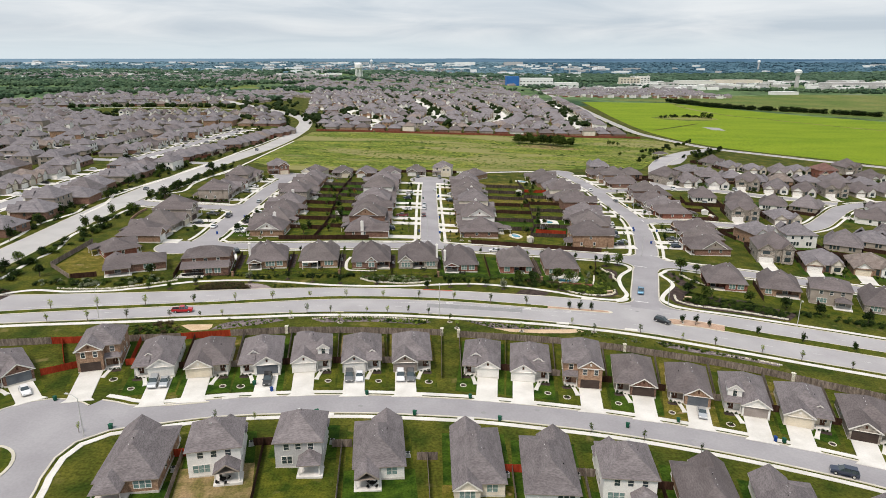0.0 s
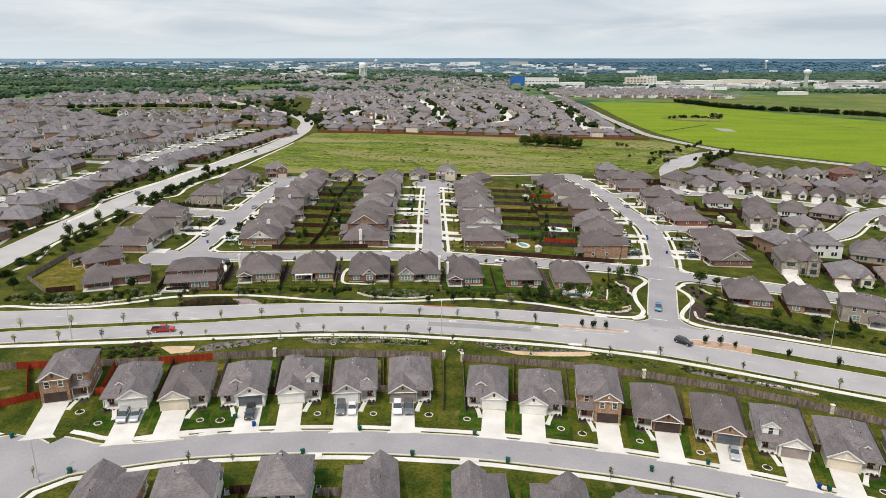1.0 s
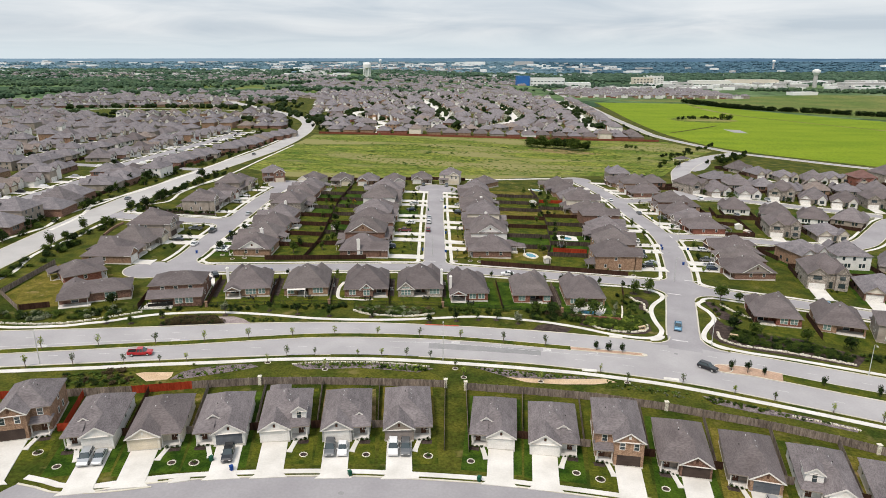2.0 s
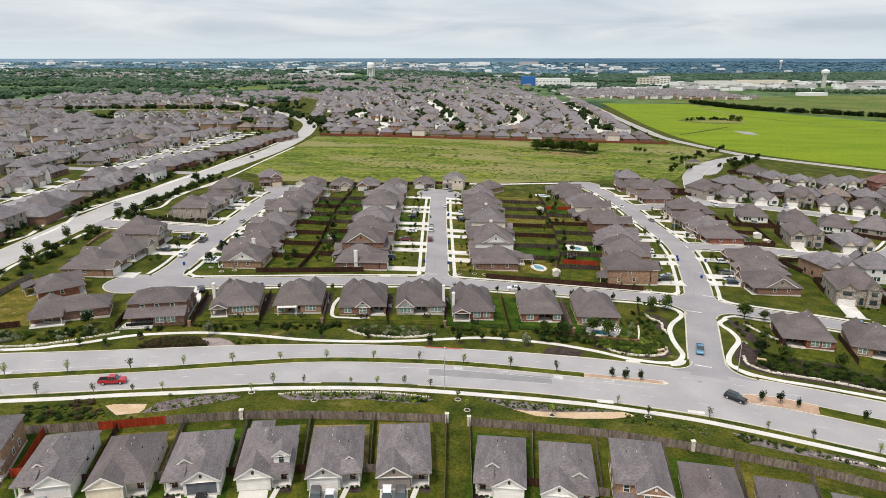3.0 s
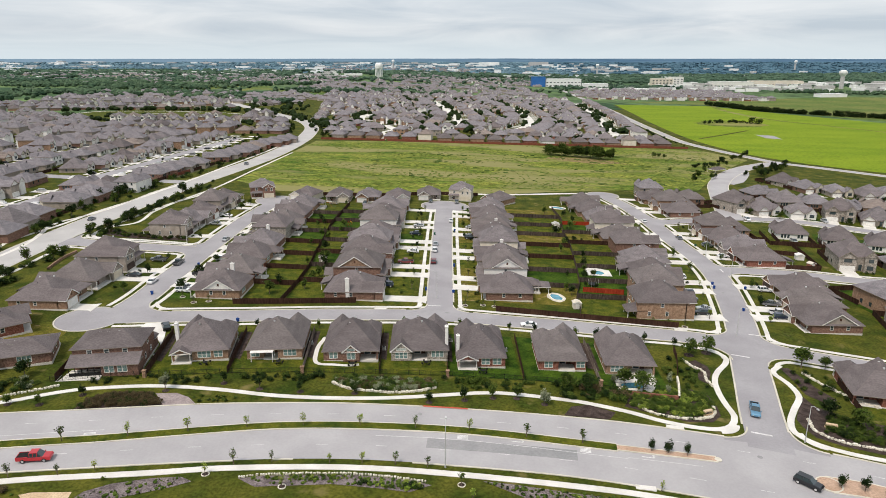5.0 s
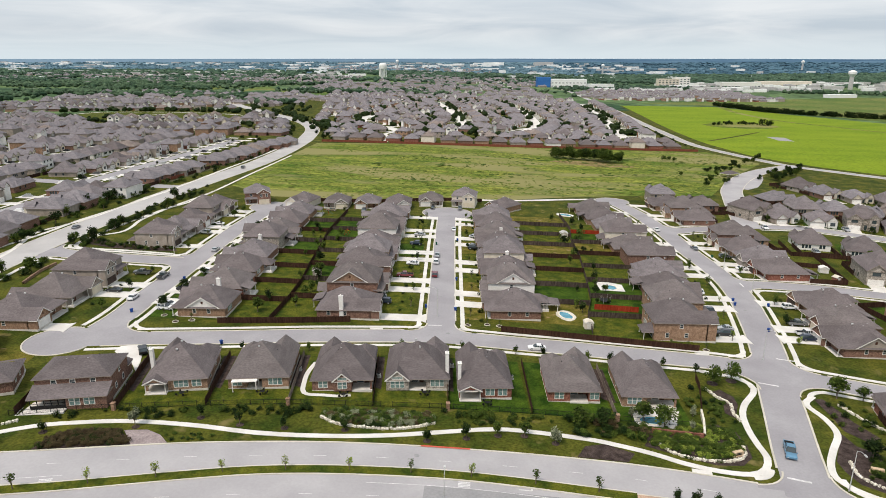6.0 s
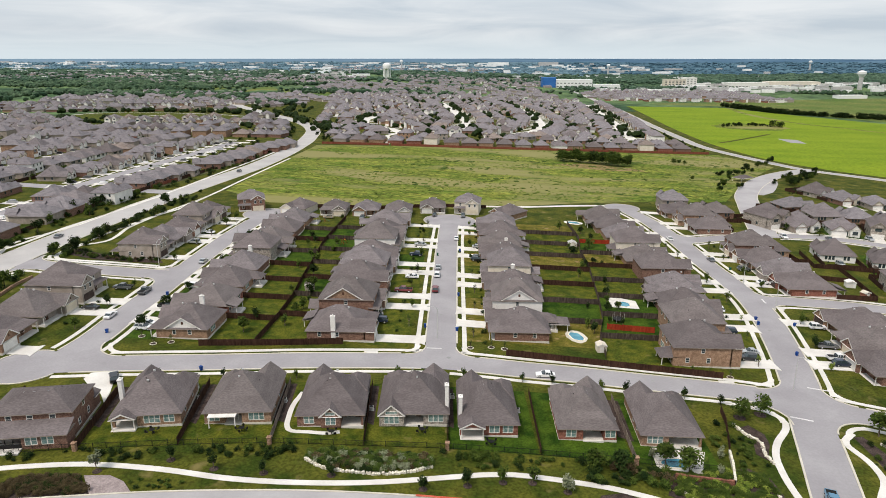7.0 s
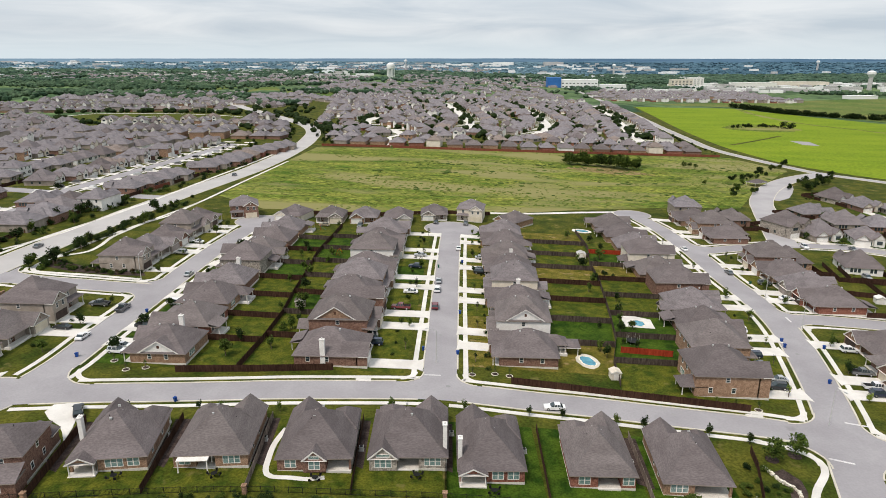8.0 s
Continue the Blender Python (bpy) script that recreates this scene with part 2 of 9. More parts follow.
PLASTIC = dict(green=mat("green_plastic", (0.012, 0.075, 0.045), (0.02, 0.10, 0.06), 1, 5, 0.5, 0.1),
               blue=mat("blue_plastic", (0.012, 0.045, 0.20), (0.02, 0.07, 0.27), 1, 5, 0.5, 0.1),
               white=mat("white_plastic", (0.72, 0.72, 0.70), (0.78, 0.78, 0.76), 1, 5, 0.5, 0.1),
               yellow=mat("yellow_plastic", (0.65, 0.45, 0.03), (0.75, 0.52, 0.05), 1, 5, 0.5, 0.1))


def paint(name, c, metal=0.3):
    m = mat(name, c, tuple(min(1, v * 1.12) for v in c), 2, 8, 0.28, 0.03, metal=metal, spec=0.5)
    m.node_tree.nodes["Principled BSDF"].inputs["Coat Weight"].default_value = 0.6
    return m


CARS = dict(red=paint("red_car_paint", (0.42, 0.012, 0.018), 0.1), black=paint("black_car_paint", (0.012, 0.013, 0.016), 0.2), white=paint("white_car_paint", (0.72, 0.72, 0.72), 0.0),
            silver=paint("silver_car_paint", (0.48, 0.49, 0.50), 0.5), blue=paint("light_blue_car_paint", (0.10, 0.24, 0.36), 0.3), navy=paint("navy_car_paint", (0.02, 0.03, 0.06), 0.3),
            grey=paint("grey_car_paint", (0.14, 0.145, 0.15), 0.4), tan=paint("tan_car_paint", (0.35, 0.29, 0.20), 0.3), maroon=paint("maroon_car_paint", (0.16, 0.02, 0.025), 0.3))
TYRE = mat("tyre_rubber", (0.015, 0.015, 0.015), (0.025, 0.025, 0.025), 0.5, 8, 0.9, 0.2)
GLASS = bpy.data.materials.new("window_glass")
GLASS.use_nodes = True
gp = GLASS.node_tree.nodes["Principled BSDF"]
gp.inputs["Base Color"].default_value = (0.035, 0.05, 0.055, 1)
gp.inputs["Roughness"].default_value = 0.06
gp.inputs["Specular IOR Level"].default_value = 0.9
TEAL = mat("teal_shaded_glass", (0.12, 0.20, 0.19), (0.22, 0.31, 0.29), 0.8, 5, 0.12, 0.1, spec=0.8)


# ---------------------------------------------------------------- ground shape and mesh helpers
def g(x, y):
    """Height of the land: it falls gently to the east and rises into low hills at the horizon."""
    r = math.hypot(x, y - 60)
    u = min(1.0, max(0.0, (r - 2300) / 2600))
    return -11.43 * math.tanh(x / 300) * (1 - u) + 44.0 * u ** 1.5 + 2.0 * u * math.sin(x * 0.0031 + 1.0) * math.sin(x * 0.0011)


def mesh_of(name, bm, mats):
    me = bpy.data.meshes.new(name)
    bm.to_mesh(me)
    bm.free()
    for m in mats if isinstance(mats, (list, tuple)) else [mats]:
        me.materials.append(m)
    return me


def part(name, bm, mats, parent, label=""):
    ob = new(name, mesh_of(name, bm, mats))
    ob.parent = parent
    return tagged(ob, label)


def put(name, me, parent, m=None, label=""):
    """An object on shared mesh data, under a parent."""
    ob = new(name, me)
    ob.parent = parent
    if m is not None:
        ob.matrix_basis = m
    return tagged(ob, label)


def empty(name, m, label, category, group="", kind=""):
    ob = new(name)
    ob.empty_display_size = 0.5
    ob.matrix_basis = m
    return tagged(ob, label, category, group, kind)


def face(bm, pts, mi=0):
    f = bm.faces.new([bm.verts.new(p) for p in pts])
    f.material_index = mi
    return f


def box(bm, x0, x1, y0, y1, z0, z1, mi=0):
    v = [bm.verts.new((x, y, z)) for z in (z0, z1) for x, y in ((x0, y0), (x1, y0), (x1, y1), (x0, y1))]
    for q in ((3, 2, 1, 0), (4, 5, 6, 7), (0, 1, 5, 4), (1, 2, 6, 5), (2, 3, 7, 6), (3, 0, 4, 7)):
        bm.faces.new([v[i] for i in q]).material_index = mi


def tube(bm, a, b, r0, r1, n=8, mi=0):
    a, b = Vector(a), Vector(b)
    q = (b - a).to_track_quat("Z", "Y")
    lo = [bm.verts.new(a + q @ Vector((r0 * math.cos(i * math.tau / n), r0 * math.sin(i * math.tau / n), 0))) for i in range(n)]
    hi = [bm.verts.new(b + q @ Vector((r1 * math.cos(i * math.tau / n), r1 * math.sin(i * math.tau / n), 0))) for i in range(n)]
    for i in range(n):
        bm.faces.new((lo[i], lo[(i + 1) % n], hi[(i + 1) % n], hi[i])).material_index = mi
    bm.faces.new(lo[::-1]).material_index = mi
    bm.faces.new(hi).material_index = mi


def smooth_line(pts, step=4.0):
    """A flowing line through the given plan points, sampled every few metres."""
    p = [Vector((x, y)) for x, y in pts]
    p = [2 * p[0] - p[1], *p, 2 * p[-1] - p[-2]]
    out = []
    for i in range(1, len(p) - 2):
        n = max(1, int((p[i + 1] - p[i]).length / step))
        for k in range(n):
            t = k / n
            out.append(0.5 * (2 * p[i] + (p[i + 1] - p[i - 1]) * t + (2 * p[i - 1] - 5 * p[i] + 4 * p[i + 1] - p[i + 2]) * t * t + (3 * p[i] - p[i - 1] - 3 * p[i + 1] + p[i + 2]) * t ** 3))
    out.append(p[-2])
    return out


def sides(line):
    out = []
    for i, p in enumerate(line):
        d = (line[min(i + 1, len(line) - 1)] - line[max(i - 1, 0)]).normalized()
        out.append(Vector((d.y, -d.x)))
    return out


def ribbon(bm, line, off0, off1, top, depth=0.0, mi=0):
    """A strip along a line between two offsets to its right, at a height over the land, with sides if it has depth."""
    nor = sides(line)
    rows = []
    for p, n in zip(line, nor):
        a, b = p + n * off0, p + n * off1
        rows.append([(a.x, a.y, g(a.x, a.y) + top), (b.x, b.y, g(b.x, b.y) + top)])
    vs = [[bm.verts.new(q) for q in r] for r in rows]
    for i in range(len(vs) - 1):
        bm.faces.new((vs[i][0], vs[i][1], vs[i + 1][1], vs[i + 1][0])).material_index = mi
    if depth:
        lo = [[bm.verts.new((q[0], q[1], q[2] - depth)) for q in r] for r in rows]
        for i in range(len(vs) - 1):
            bm.faces.new((vs[i][0], vs[i + 1][0], lo[i + 1][0], lo[i][0])).material_index = mi
            bm.faces.new((vs[i + 1][1], vs[i][1], lo[i][1], lo[i + 1][1])).material_index = mi


def patch(bm, pts, top, depth=0.0, mi=0):
    """A flat-lying area inside a plan outline, draped on the land."""
    loop = [bm.verts.new((x, y, g(x, y) + top)) for x, y in pts]
    edges = [bm.edges.new((loop[i], loop[(i + 1) % len(loop)])) for i in range(len(loop))]
    r = bmesh.ops.triangle_fill(bm, edges=edges, use_beauty=True)
    for f in r["geom"]:
        if isinstance(f, bmesh.types.BMFace):
            if f.normal.z < 0:
                f.normal_flip()
            f.material_index = mi
    if depth:
        for i in range(len(loop)):
            a, b = loop[i], loop[(i + 1) % len(loop)]
            c, d = bm.verts.new(b.co - Vector((0, 0, depth))), bm.verts.new(a.co - Vector((0, 0, depth)))
            bm.faces.new((a, b, c, d)).material_index = mi


def disc(x, y, rx, ry=None, n=20, a=0.0, wob=0.0, seed=1):
    rr = random.Random(seed)
    ry = ry or rx
    out = []
    for i in range(n):
        t = i * math.tau / n
        k = 1 + wob * (rr.random() - 0.5)
        u, v = rx * math.cos(t) * k, ry * math.sin(t) * k
        out.append((x + u * math.cos(a) - v * math.sin(a), y + u * math.sin(a) + v * math.cos(a)))
    return out


def area(name, pts, top, m, label="", category="", depth=0.0, kind="structure"):
    bm = bmesh.new()
    patch(bm, pts, top, depth)
    ob = new(name, mesh_of(name, bm, m))
    return tagged(ob, label, category, "", kind)


def strip(name, line, off0, off1, top, m, label="", category="", depth=0.0, kind="structure"):
    bm = bmesh.new()
    ribbon(bm, line, off0, off1, top, depth)
    ob = new(name, mesh_of(name, bm, m))
    return tagged(ob, label, category, "", kind)


# ---------------------------------------------------------------- land and roads
def steps(lo, hi, dense_lo, dense_hi, d):
    out, v = [], dense_lo
    while v < dense_hi:
        out.append(v)
        v += d
    out.append(dense_hi)
    for end, sign in ((hi, 1), (lo, -1)):
        v, k = (dense_hi if sign > 0 else dense_lo), d
        while (end - v) * sign > 1:
            k *= 1.22
            v = v + sign * k
            if (end - v) * sign < k * 0.6:
                v = end
            out.append(v)
    return sorted(set(out))


def inside(x, y, poly):
    hit = False
    for i in range(len(poly)):
        (x0, y0), (x1, y1) = poly[i], poly[i - 1]
        if (y0 > y) != (y1 > y) and x < (x1 - x0) * (y - y0) / (y1 - y0) + x0:
            hit = not hit
    return hit


gx, gy = steps(-4880, 4880, -500, 700, 20), steps(-900, 4930, 40, 1300, 20)
bm = bmesh.new()
grid = [[bm.verts.new((x, y, g(x, y))) for x in gx] for y in gy]
for j in range(len(gy) - 1):
    for i in range(len(gx) - 1):
        f = bm.faces.new((grid[j][i], grid[j][i + 1], grid[j + 1][i + 1], grid[j + 1][i]))
        cx, cy = (gx[i] + gx[i + 1]) / 2, (gy[j] + gy[j + 1]) / 2
        # farthest faces wear the haze-blue woods colours
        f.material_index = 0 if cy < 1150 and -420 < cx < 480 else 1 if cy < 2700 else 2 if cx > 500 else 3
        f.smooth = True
tagged(new("ground", mesh_of("ground", bm, [GRASS, FARLAND, HAZY_HILLWOOD, HAZY_BLUEWOOD])), "grassy suburban land falling gently to the east", "ground", "", "structure")


def big_area(name, pts, top, m, label, category, cut=25.0):
    bm = bmesh.new()
    patch(bm, pts, top)
    xs, ys = [p[0] for p in pts], [p[1] for p in pts]
    for axis, vals in ((0, xs), (1, ys)):
        v = min(vals) + cut
        while v < max(vals):
            no = [0, 0, 0]
            co = [0, 0, 0]
            no[axis], co[axis] = 1, v
            bmesh.ops.bisect_plane(bm, geom=bm.verts[:] + bm.edges[:] + bm.faces[:], plane_co=co, plane_no=no)
            v += cut
    for v in bm.verts:
        v.co.z = g(v.co.x, v.co.y) + top
    return tagged(new(name, mesh_of(name, bm, m)), label, category, "", "structure")


big_area("meadow", [(-121, 632), (-124.5, 540), (-126, 445), (-95, 421), (0, 426), (60, 452), (110, 468), (150, 474), (186, 540), (236, 612), (214, 672), (78, 661), (-64, 647)], 0.02, MEADOW, "overgrown meadow in green and straw colours", "meadow")
big_area("crop_field", [(266, 1258), (250, 1045), (238, 892), (235, 740), (248, 648), (278, 600), (300, 578), (345, 532), (372, 496), (520, 300), (900, 480), (700, 760), (545, 985), (484, 1112), (428, 1258)], 0.025, CROP, "bright green crop field beside the rural road", "field", 60)
big_area("pasture_far", [(300, 1330), (440, 1290), (560, 1010), (720, 780), (1300, 1000), (1200, 1500), (820, 1560)], 0.02, CROP2, "rough green and tan pasture", "pasture", 90)
big_area("pasture_west", [(-700, 1330), (-180, 1240), (-60, 1330), (-150, 1500), (-560, 1560)], 0.02, CROP2, "open green pasture behind the houses", "pasture", 90)
strip("field_margin", smooth_line([(266, 1250), (250, 1045), (238, 892), (234, 741), (248, 648), (277, 598), (299, 576), (345, 530), (372, 494)], 20), -2.2, 2.2, 0.06, GRASS, "dark rough margin of the crop field", "field margin")
strip("field_drain", smooth_line([(248, 760), (292, 806), (334, 852)], 12), -2.2, 2.2, 0.07, GRASS, "narrow grassy drain in the crop field", "ditch")
area("dry_weeds", disc(98, 580, 30, 11, 24, -0.25, 0.35, 8), 0.08, LAWNS[3], "dry brown weeds in the meadow", "weeds")
strip("field_ditch", smooth_line([(436, 1250), (419, 1134), (426, 1002), (460, 929), (478, 882), (560, 740), (700, 580)], 20), -5, 5, 0.06, MEADOW, "rough grass ditch across the crop field", "ditch")

ROADS = []


def road(name, pts, half, top, m, label):
    line = smooth_line(pts, 4.0)
    ROADS.append((line, half))
    return strip(name, line, -half, half, top, m, label, "road")


def on_road(p, skip=None, pad=0.0):
    for line, half in ROADS:
        if line is skip:
            continue
        for q in line[::1]:
            if abs(q.x - p.x) < half + 4 and abs(q.y - p.y) < half + 4 and (q - p).length < half + pad + 0.35:
                return True
    for poly in FILLETS:
        if inside(p.x, p.y, poly):
            return True
    return False


FILLETS = []


def pick(line, n):
    """n points evenly spaced along a line."""
    acc = [0.0]
    for a, b in zip(line, line[1:]):
        acc.append(acc[-1] + (b - a).length)
    out, j = [], 0
    for k in range(n):
        s = acc[-1] * k / (n - 1)
        while j < len(acc) - 2 and acc[j + 1] < s:
            j += 1
        t = (s - acc[j]) / max(1e-6, acc[j + 1] - acc[j])
        out.append(line[j].lerp(line[j + 1], min(1, t)))
    return out


# the divided avenue
AV_N = [(-175, 178), (-129, 184.9), (-113, 187.2), (-92, 190.6), (-75, 193.6), (-58, 197), (-46, 199.2), (-33.7, 200.8), (-21, 202), (-8, 202.5), (5, 202.4), (18, 202), (31, 201.2), (43, 200), (58.5, 197.4),
        (78, 193.2), (94, 187.9), (110, 181.9), (133, 173), (175, 155), (230, 128)]
AV_S = [(-175, 153), (-116, 164.6), (-95, 168.8), (-73.4, 173), (-59.7, 175.6), (-49.6, 177.5), (-39, 179.3), (-28.4, 180.9), (-17, 182), (-6, 182.3), (5.3, 182), (16.5, 181.5), (27.6, 180.6), (38.3, 179), (48.5, 177), (58.5, 174.8),
        (68.3, 172), (85.6, 165.2), (105, 157.3), (119.5, 151.8), (160, 135), (215, 110)]
av_n, av_s = smooth_line(AV_N, 3.0), smooth_line(AV_S, 3.0)
bm = bmesh.new()
pa, pb = pick(av_s, 140), pick(av_n, 140)
va = [[bm.verts.new((p.x, p.y, g(p.x, p.y) + 0.03)) for p in (a, a.lerp(b, 0.25), a.lerp(b, 0.5), a.lerp(b, 0.75), b)] for a, b in zip(pa, pb)]
for i in range(139):
    for k in range(4):
        bm.faces.new((va[i][k], va[i + 1][k], va[i + 1][k + 1], va[i][k + 1]))
tagged(new("avenue", mesh_of("avenue", bm, ASPHALT)), "pale concrete divided avenue with painted lane marks", "road", "", "structure")
ROADS.append(([a.lerp(b, 0.25) for a, b in zip(pa, pb)], 5.2))
ROADS.append(([a.lerp(b, 0.75) for a, b in zip(pa, pb)], 5.2))

cross = road("cross_street", [(-95, 241), (-82.4, 243.5), (-71, 245.4), (-59, 247.2), (-47, 249.2), (-35, 251.3), (-22.7, 252.9), (-9.9, 254.4), (0, 255), (9.5, 254.4), (22, 253), (34.6, 252), (46.7, 250.6), (58.5, 249.3), (70, 248), (80.9, 245.6), (88, 242.5),
                              (102, 237.4), (121, 231), (139.7, 222.8), (160.7, 214.5), (190, 201), (240, 180)], 4.0, 0.036, STREET, "grey concrete residential street between the house rows")
road("centre_street", [(0, 253), (-0.9, 283.8), (-1.9, 318.7), (-2.8, 355), (-3.3, 390), (-3.3, 402)], 4.1, 0.042, STREET, "straight residential street ending in a turning circle")
road("west_street", [(-92, 241), (-90, 257), (-90.5, 275), (-90.5, 295), (-91, 324), (-91, 354), (-90, 375), (-88.5, 395)], 4.1, 0.048, STREET, "residential street with parked cars")
road("link_street", [(-150, 313.5), (-133, 310.5), (-120, 309.6), (-106, 308.6), (-91, 308)], 4.2, 0.054, STREET, "short street linking the houses to the arterial")
road("east_street", [(69.4, 192.4), (70.4, 196), (73.5, 207), (78.2, 222), (83.7, 240), (89.5, 258), (94.8, 280), (98.4, 298), (100, 315), (99.2, 335), (98, 350), (97, 380), (95, 401), (92.5, 420), (86, 447)], 4.4, 0.060, STREET, "residential street curving up from the avenue")
road("east_side_street", [(100, 312.5), (113, 313), (132.5, 311), (160, 305), (180, 305)], 3.9, 0.066, STREET, "residential side street")
road("north_side_street", [(97, 383), (115, 391), (140, 400), (163, 401), (179, 396), (195.5, 386), (212, 378.5), (232, 366)], 3.9, 0.066, STREET, "residential side street between pale houses")
road("east_loop_street", [(176, 303), (191, 313), (209, 333), (228, 354), (248, 366), (280, 372), (330, 372)], 4.6, 0.072, STREET, "wide residential loop street")
road("entry_road", [(141, 400), (150, 432), (160, 466), (170, 496), (190, 534), (214, 566), (240, 590), (262, 604)], 6.0, 0.078, ASPHALT, "pale entry road of the neighbourhood")
road("rural_road", [(246, 1900), (242, 1556), (236, 1300), (233, 1145), (223, 925), (219.5, 802), (219, 727), (230, 675), (246, 624), (256, 602), (272, 585), (290, 567), (318, 538), (352, 507), (430, 430)], 4.2, 0.084, ASPHALT, "straight two-lane rural road beside the field")
road("arterial_road", [(-149, 120), (-150.5, 180), (-152, 216), (-153, 255), (-153.8, 283), (-154, 313), (-152.9, 348), (-150.4, 387), (-147, 429), (-141, 474), (-136.8, 506), (-134.6, 531), (-133, 579), (-134.2, 630), (-137, 665), (-147, 728), (-167, 782), (-193, 824), (-217, 858), (-246, 898), (-300, 975), (-350, 1050), (-470, 1180)],
     6.6, 0.090, ARTERIAL, "pale four-lane arterial road curving into the distance")
road("near_street", [(-66.5, 40), (-66.8, 70), (-68, 90), (-70, 98), (-71, 105), (-69.5, 112), (-64, 117.6), (-54.5, 121.2), (-43, 124.7), (-28, 127), (-13, 128.2), (0, 128.2), (13.6, 127.6), (26, 126), (38.6, 124), (50.4, 121.3), (62, 118), (72.5, 114.5), (82.5, 110.6), (93, 105.8), (120, 92), (170, 64)], 3.7, 0.036, STREET, "grey residential street in front of the narrow houses")


def bulb(name, x, y, r, top):
    ring = disc(x, y, r, r, 28)
    area(name, ring, top, STREET, "turning circle of the residential street", "road")
    FILLETS.append(disc(x, y, r + 0.1, r + 0.1, 28))
    k = [Vector(p) for p in disc(x, y, r + 0.17, r + 0.17, 40)]
    kerb_line(k + [k[0]], 0.0, ring=True)


def kerb_line(line, off, ring=False, w=0.17, top=0.15, name="kerb", m=None):
    """A raised kerb along a road edge, broken where another road opens."""
    bm = bmesh.new()
    nor = sides(line)
    run, n = [], 0
    for p, d in zip(line, nor):
        q = p + d * off
        fil = FILLETS[:-1] if ring else FILLETS
        blocked = False
        for ln, half in ROADS:
            if ln is line:
                continue
            for s in ln:
                if abs(s.x - q.x) < half and abs(s.y - q.y) < half + 2 and (s - q).length < half + 0.05:
                    blocked = True
                    break
            if blocked:
                break
        if not blocked:
            for poly in fil:
                if inside(q.x, q.y, poly):
                    blocked = True
                    break
        if blocked:
            if len(run) > 1:
                ribbon(bm, run, -w, w, top, 0.16)
                n += 1
            run = []
        else:
            run.append(q)
    if len(run) > 1:
        ribbon(bm, run, -w, w, top, 0.16)
        n += 1
    if n:
        tagged(new(name, mesh_of(name, bm, m or KERB)), "pale concrete kerb along the road", "kerb", "", "structure")
    else:
        bm.free()


def fillet(p, d1, d2, r, top):
    """Rounded corner of a junction: the paved wedge, and its kerb."""
    p, d1, d2 = Vector(p), Vector(d1).normalized(), Vector(d2).normalized()
    ang = d1.angle(d2)
    t = r / math.tan(ang / 2)
    c = p + (d1 + d2).normalized() * (r / math.sin(ang / 2))
    a, b = p + d1 * t, p + d2 * t
    va, vb = a - c, b - c
    arc = []
    for i in range(9):
        v = va.lerp(vb, i / 8).normalized() * r
        arc.append(c + v)
    poly = [tuple(p - d1 - d2), tuple(a - d2)] + [tuple(q) for q in arc] + [tuple(b - d1)]
    area("junction_corner", poly, top, STREET, "rounded corner of a street junction", "road")
    grow = [tuple(p - (d1 + d2) * 0.4)] + [tuple(q - (q - c).normalized() * -0.12) for q in arc]
    FILLETS.append(grow)
    bm = bmesh.new()
    ribbon(bm, arc, -0.17, 0.17, 0.15, 0.16)
    tagged(new("kerb", mesh_of("kerb", bm, KERB)), "curved concrete kerb at the junction", "kerb", "", "structure")
    if r > 4:
        bm = bmesh.new()
        ribbon(bm, [c + (q - c).normalized() * (r - 2.0) for q in arc], -0.62, 0.62, 0.104, 0.1)
        tagged(new("pavement", mesh_of("pavement", bm, CONCRETE)), "pale footpath rounding a street corner", "pavement", "", "structure")


# flared mouth between the turning circle and the near street
FLARE = [(-69, 126.2), (-65, 125.3), (-62.3, 124.4), (-57.6, 124.3), (-52, 125.2), (-46, 126.8), (-46, 122), (-56, 119), (-66, 113), (-74, 118)]

# junction corners: where the two edges meet, and the ways along them
fillet((-4.1, 258.6), (-1, -0.1), (-0.03, 1), 5.5, 0.057)
fillet((3.9, 258.9), (1, -0.1), (-0.03, 1), 5.5, 0.057)
fillet((-86.2, 246.9), (1, 0.16), (0, 1), 7.0, 0.057)
fillet((82.4, 249.4), (-1, 0.16), (0.3, 1), 7.0, 0.057)
fillet((80.0, 241.7), (-1, 0.16), (-0.3, -1), 7.0, 0.057)
fillet((90.5, 245.9), (1, -0.36), (0.3, 1), 7.0, 0.057)
fillet((87.9, 238.3), (1, -0.36), (-0.3, -1), 7.0, 0.057)
fillet((66.6, 196.0), (-1, 0.12), (0.26, 1), 6.0, 0.050)
fillet((75.0, 194.2), (1, -0.32), (0.26, 1), 6.5, 0.050)
fillet((104.6, 308.9), (1, 0), (-0.05, -1), 5.0, 0.057)
fillet((104.3, 316.6), (1, 0), (-0.05, 1), 5.0, 0.057)
fillet((101.4, 381.3), (1, 0.42), (0.03, -1), 5.0, 0.057)
fillet((100.6, 389.5), (1, 0.42), (-0.08, 1), 5.0, 0.057)
fillet((-95.0, 304.3), (-1, 0.04), (0, -1), 6.0, 0.057)
fillet((-95.0, 313.0), (-1, 0.05), (0, 1), 6.0, 0.057)
fillet((-146.0, 308.0), (1, -0.15), (0, -1), 6.0, 0.057)
fillet((-145.6, 317.2), (1, -0.15), (0.02, 1), 6.0, 0.057)
FILLETS.append(FLARE)
bulb("turning_circle", -3.3, 401, 12.0, 0.046)
bulb("turning_circle", -88, 397, 11.0, 0.050)
bulb("turning_circle", -97, 240.5, 8.5, 0.040)
bulb("turning_circle", 86, 447, 9.0, 0.064)
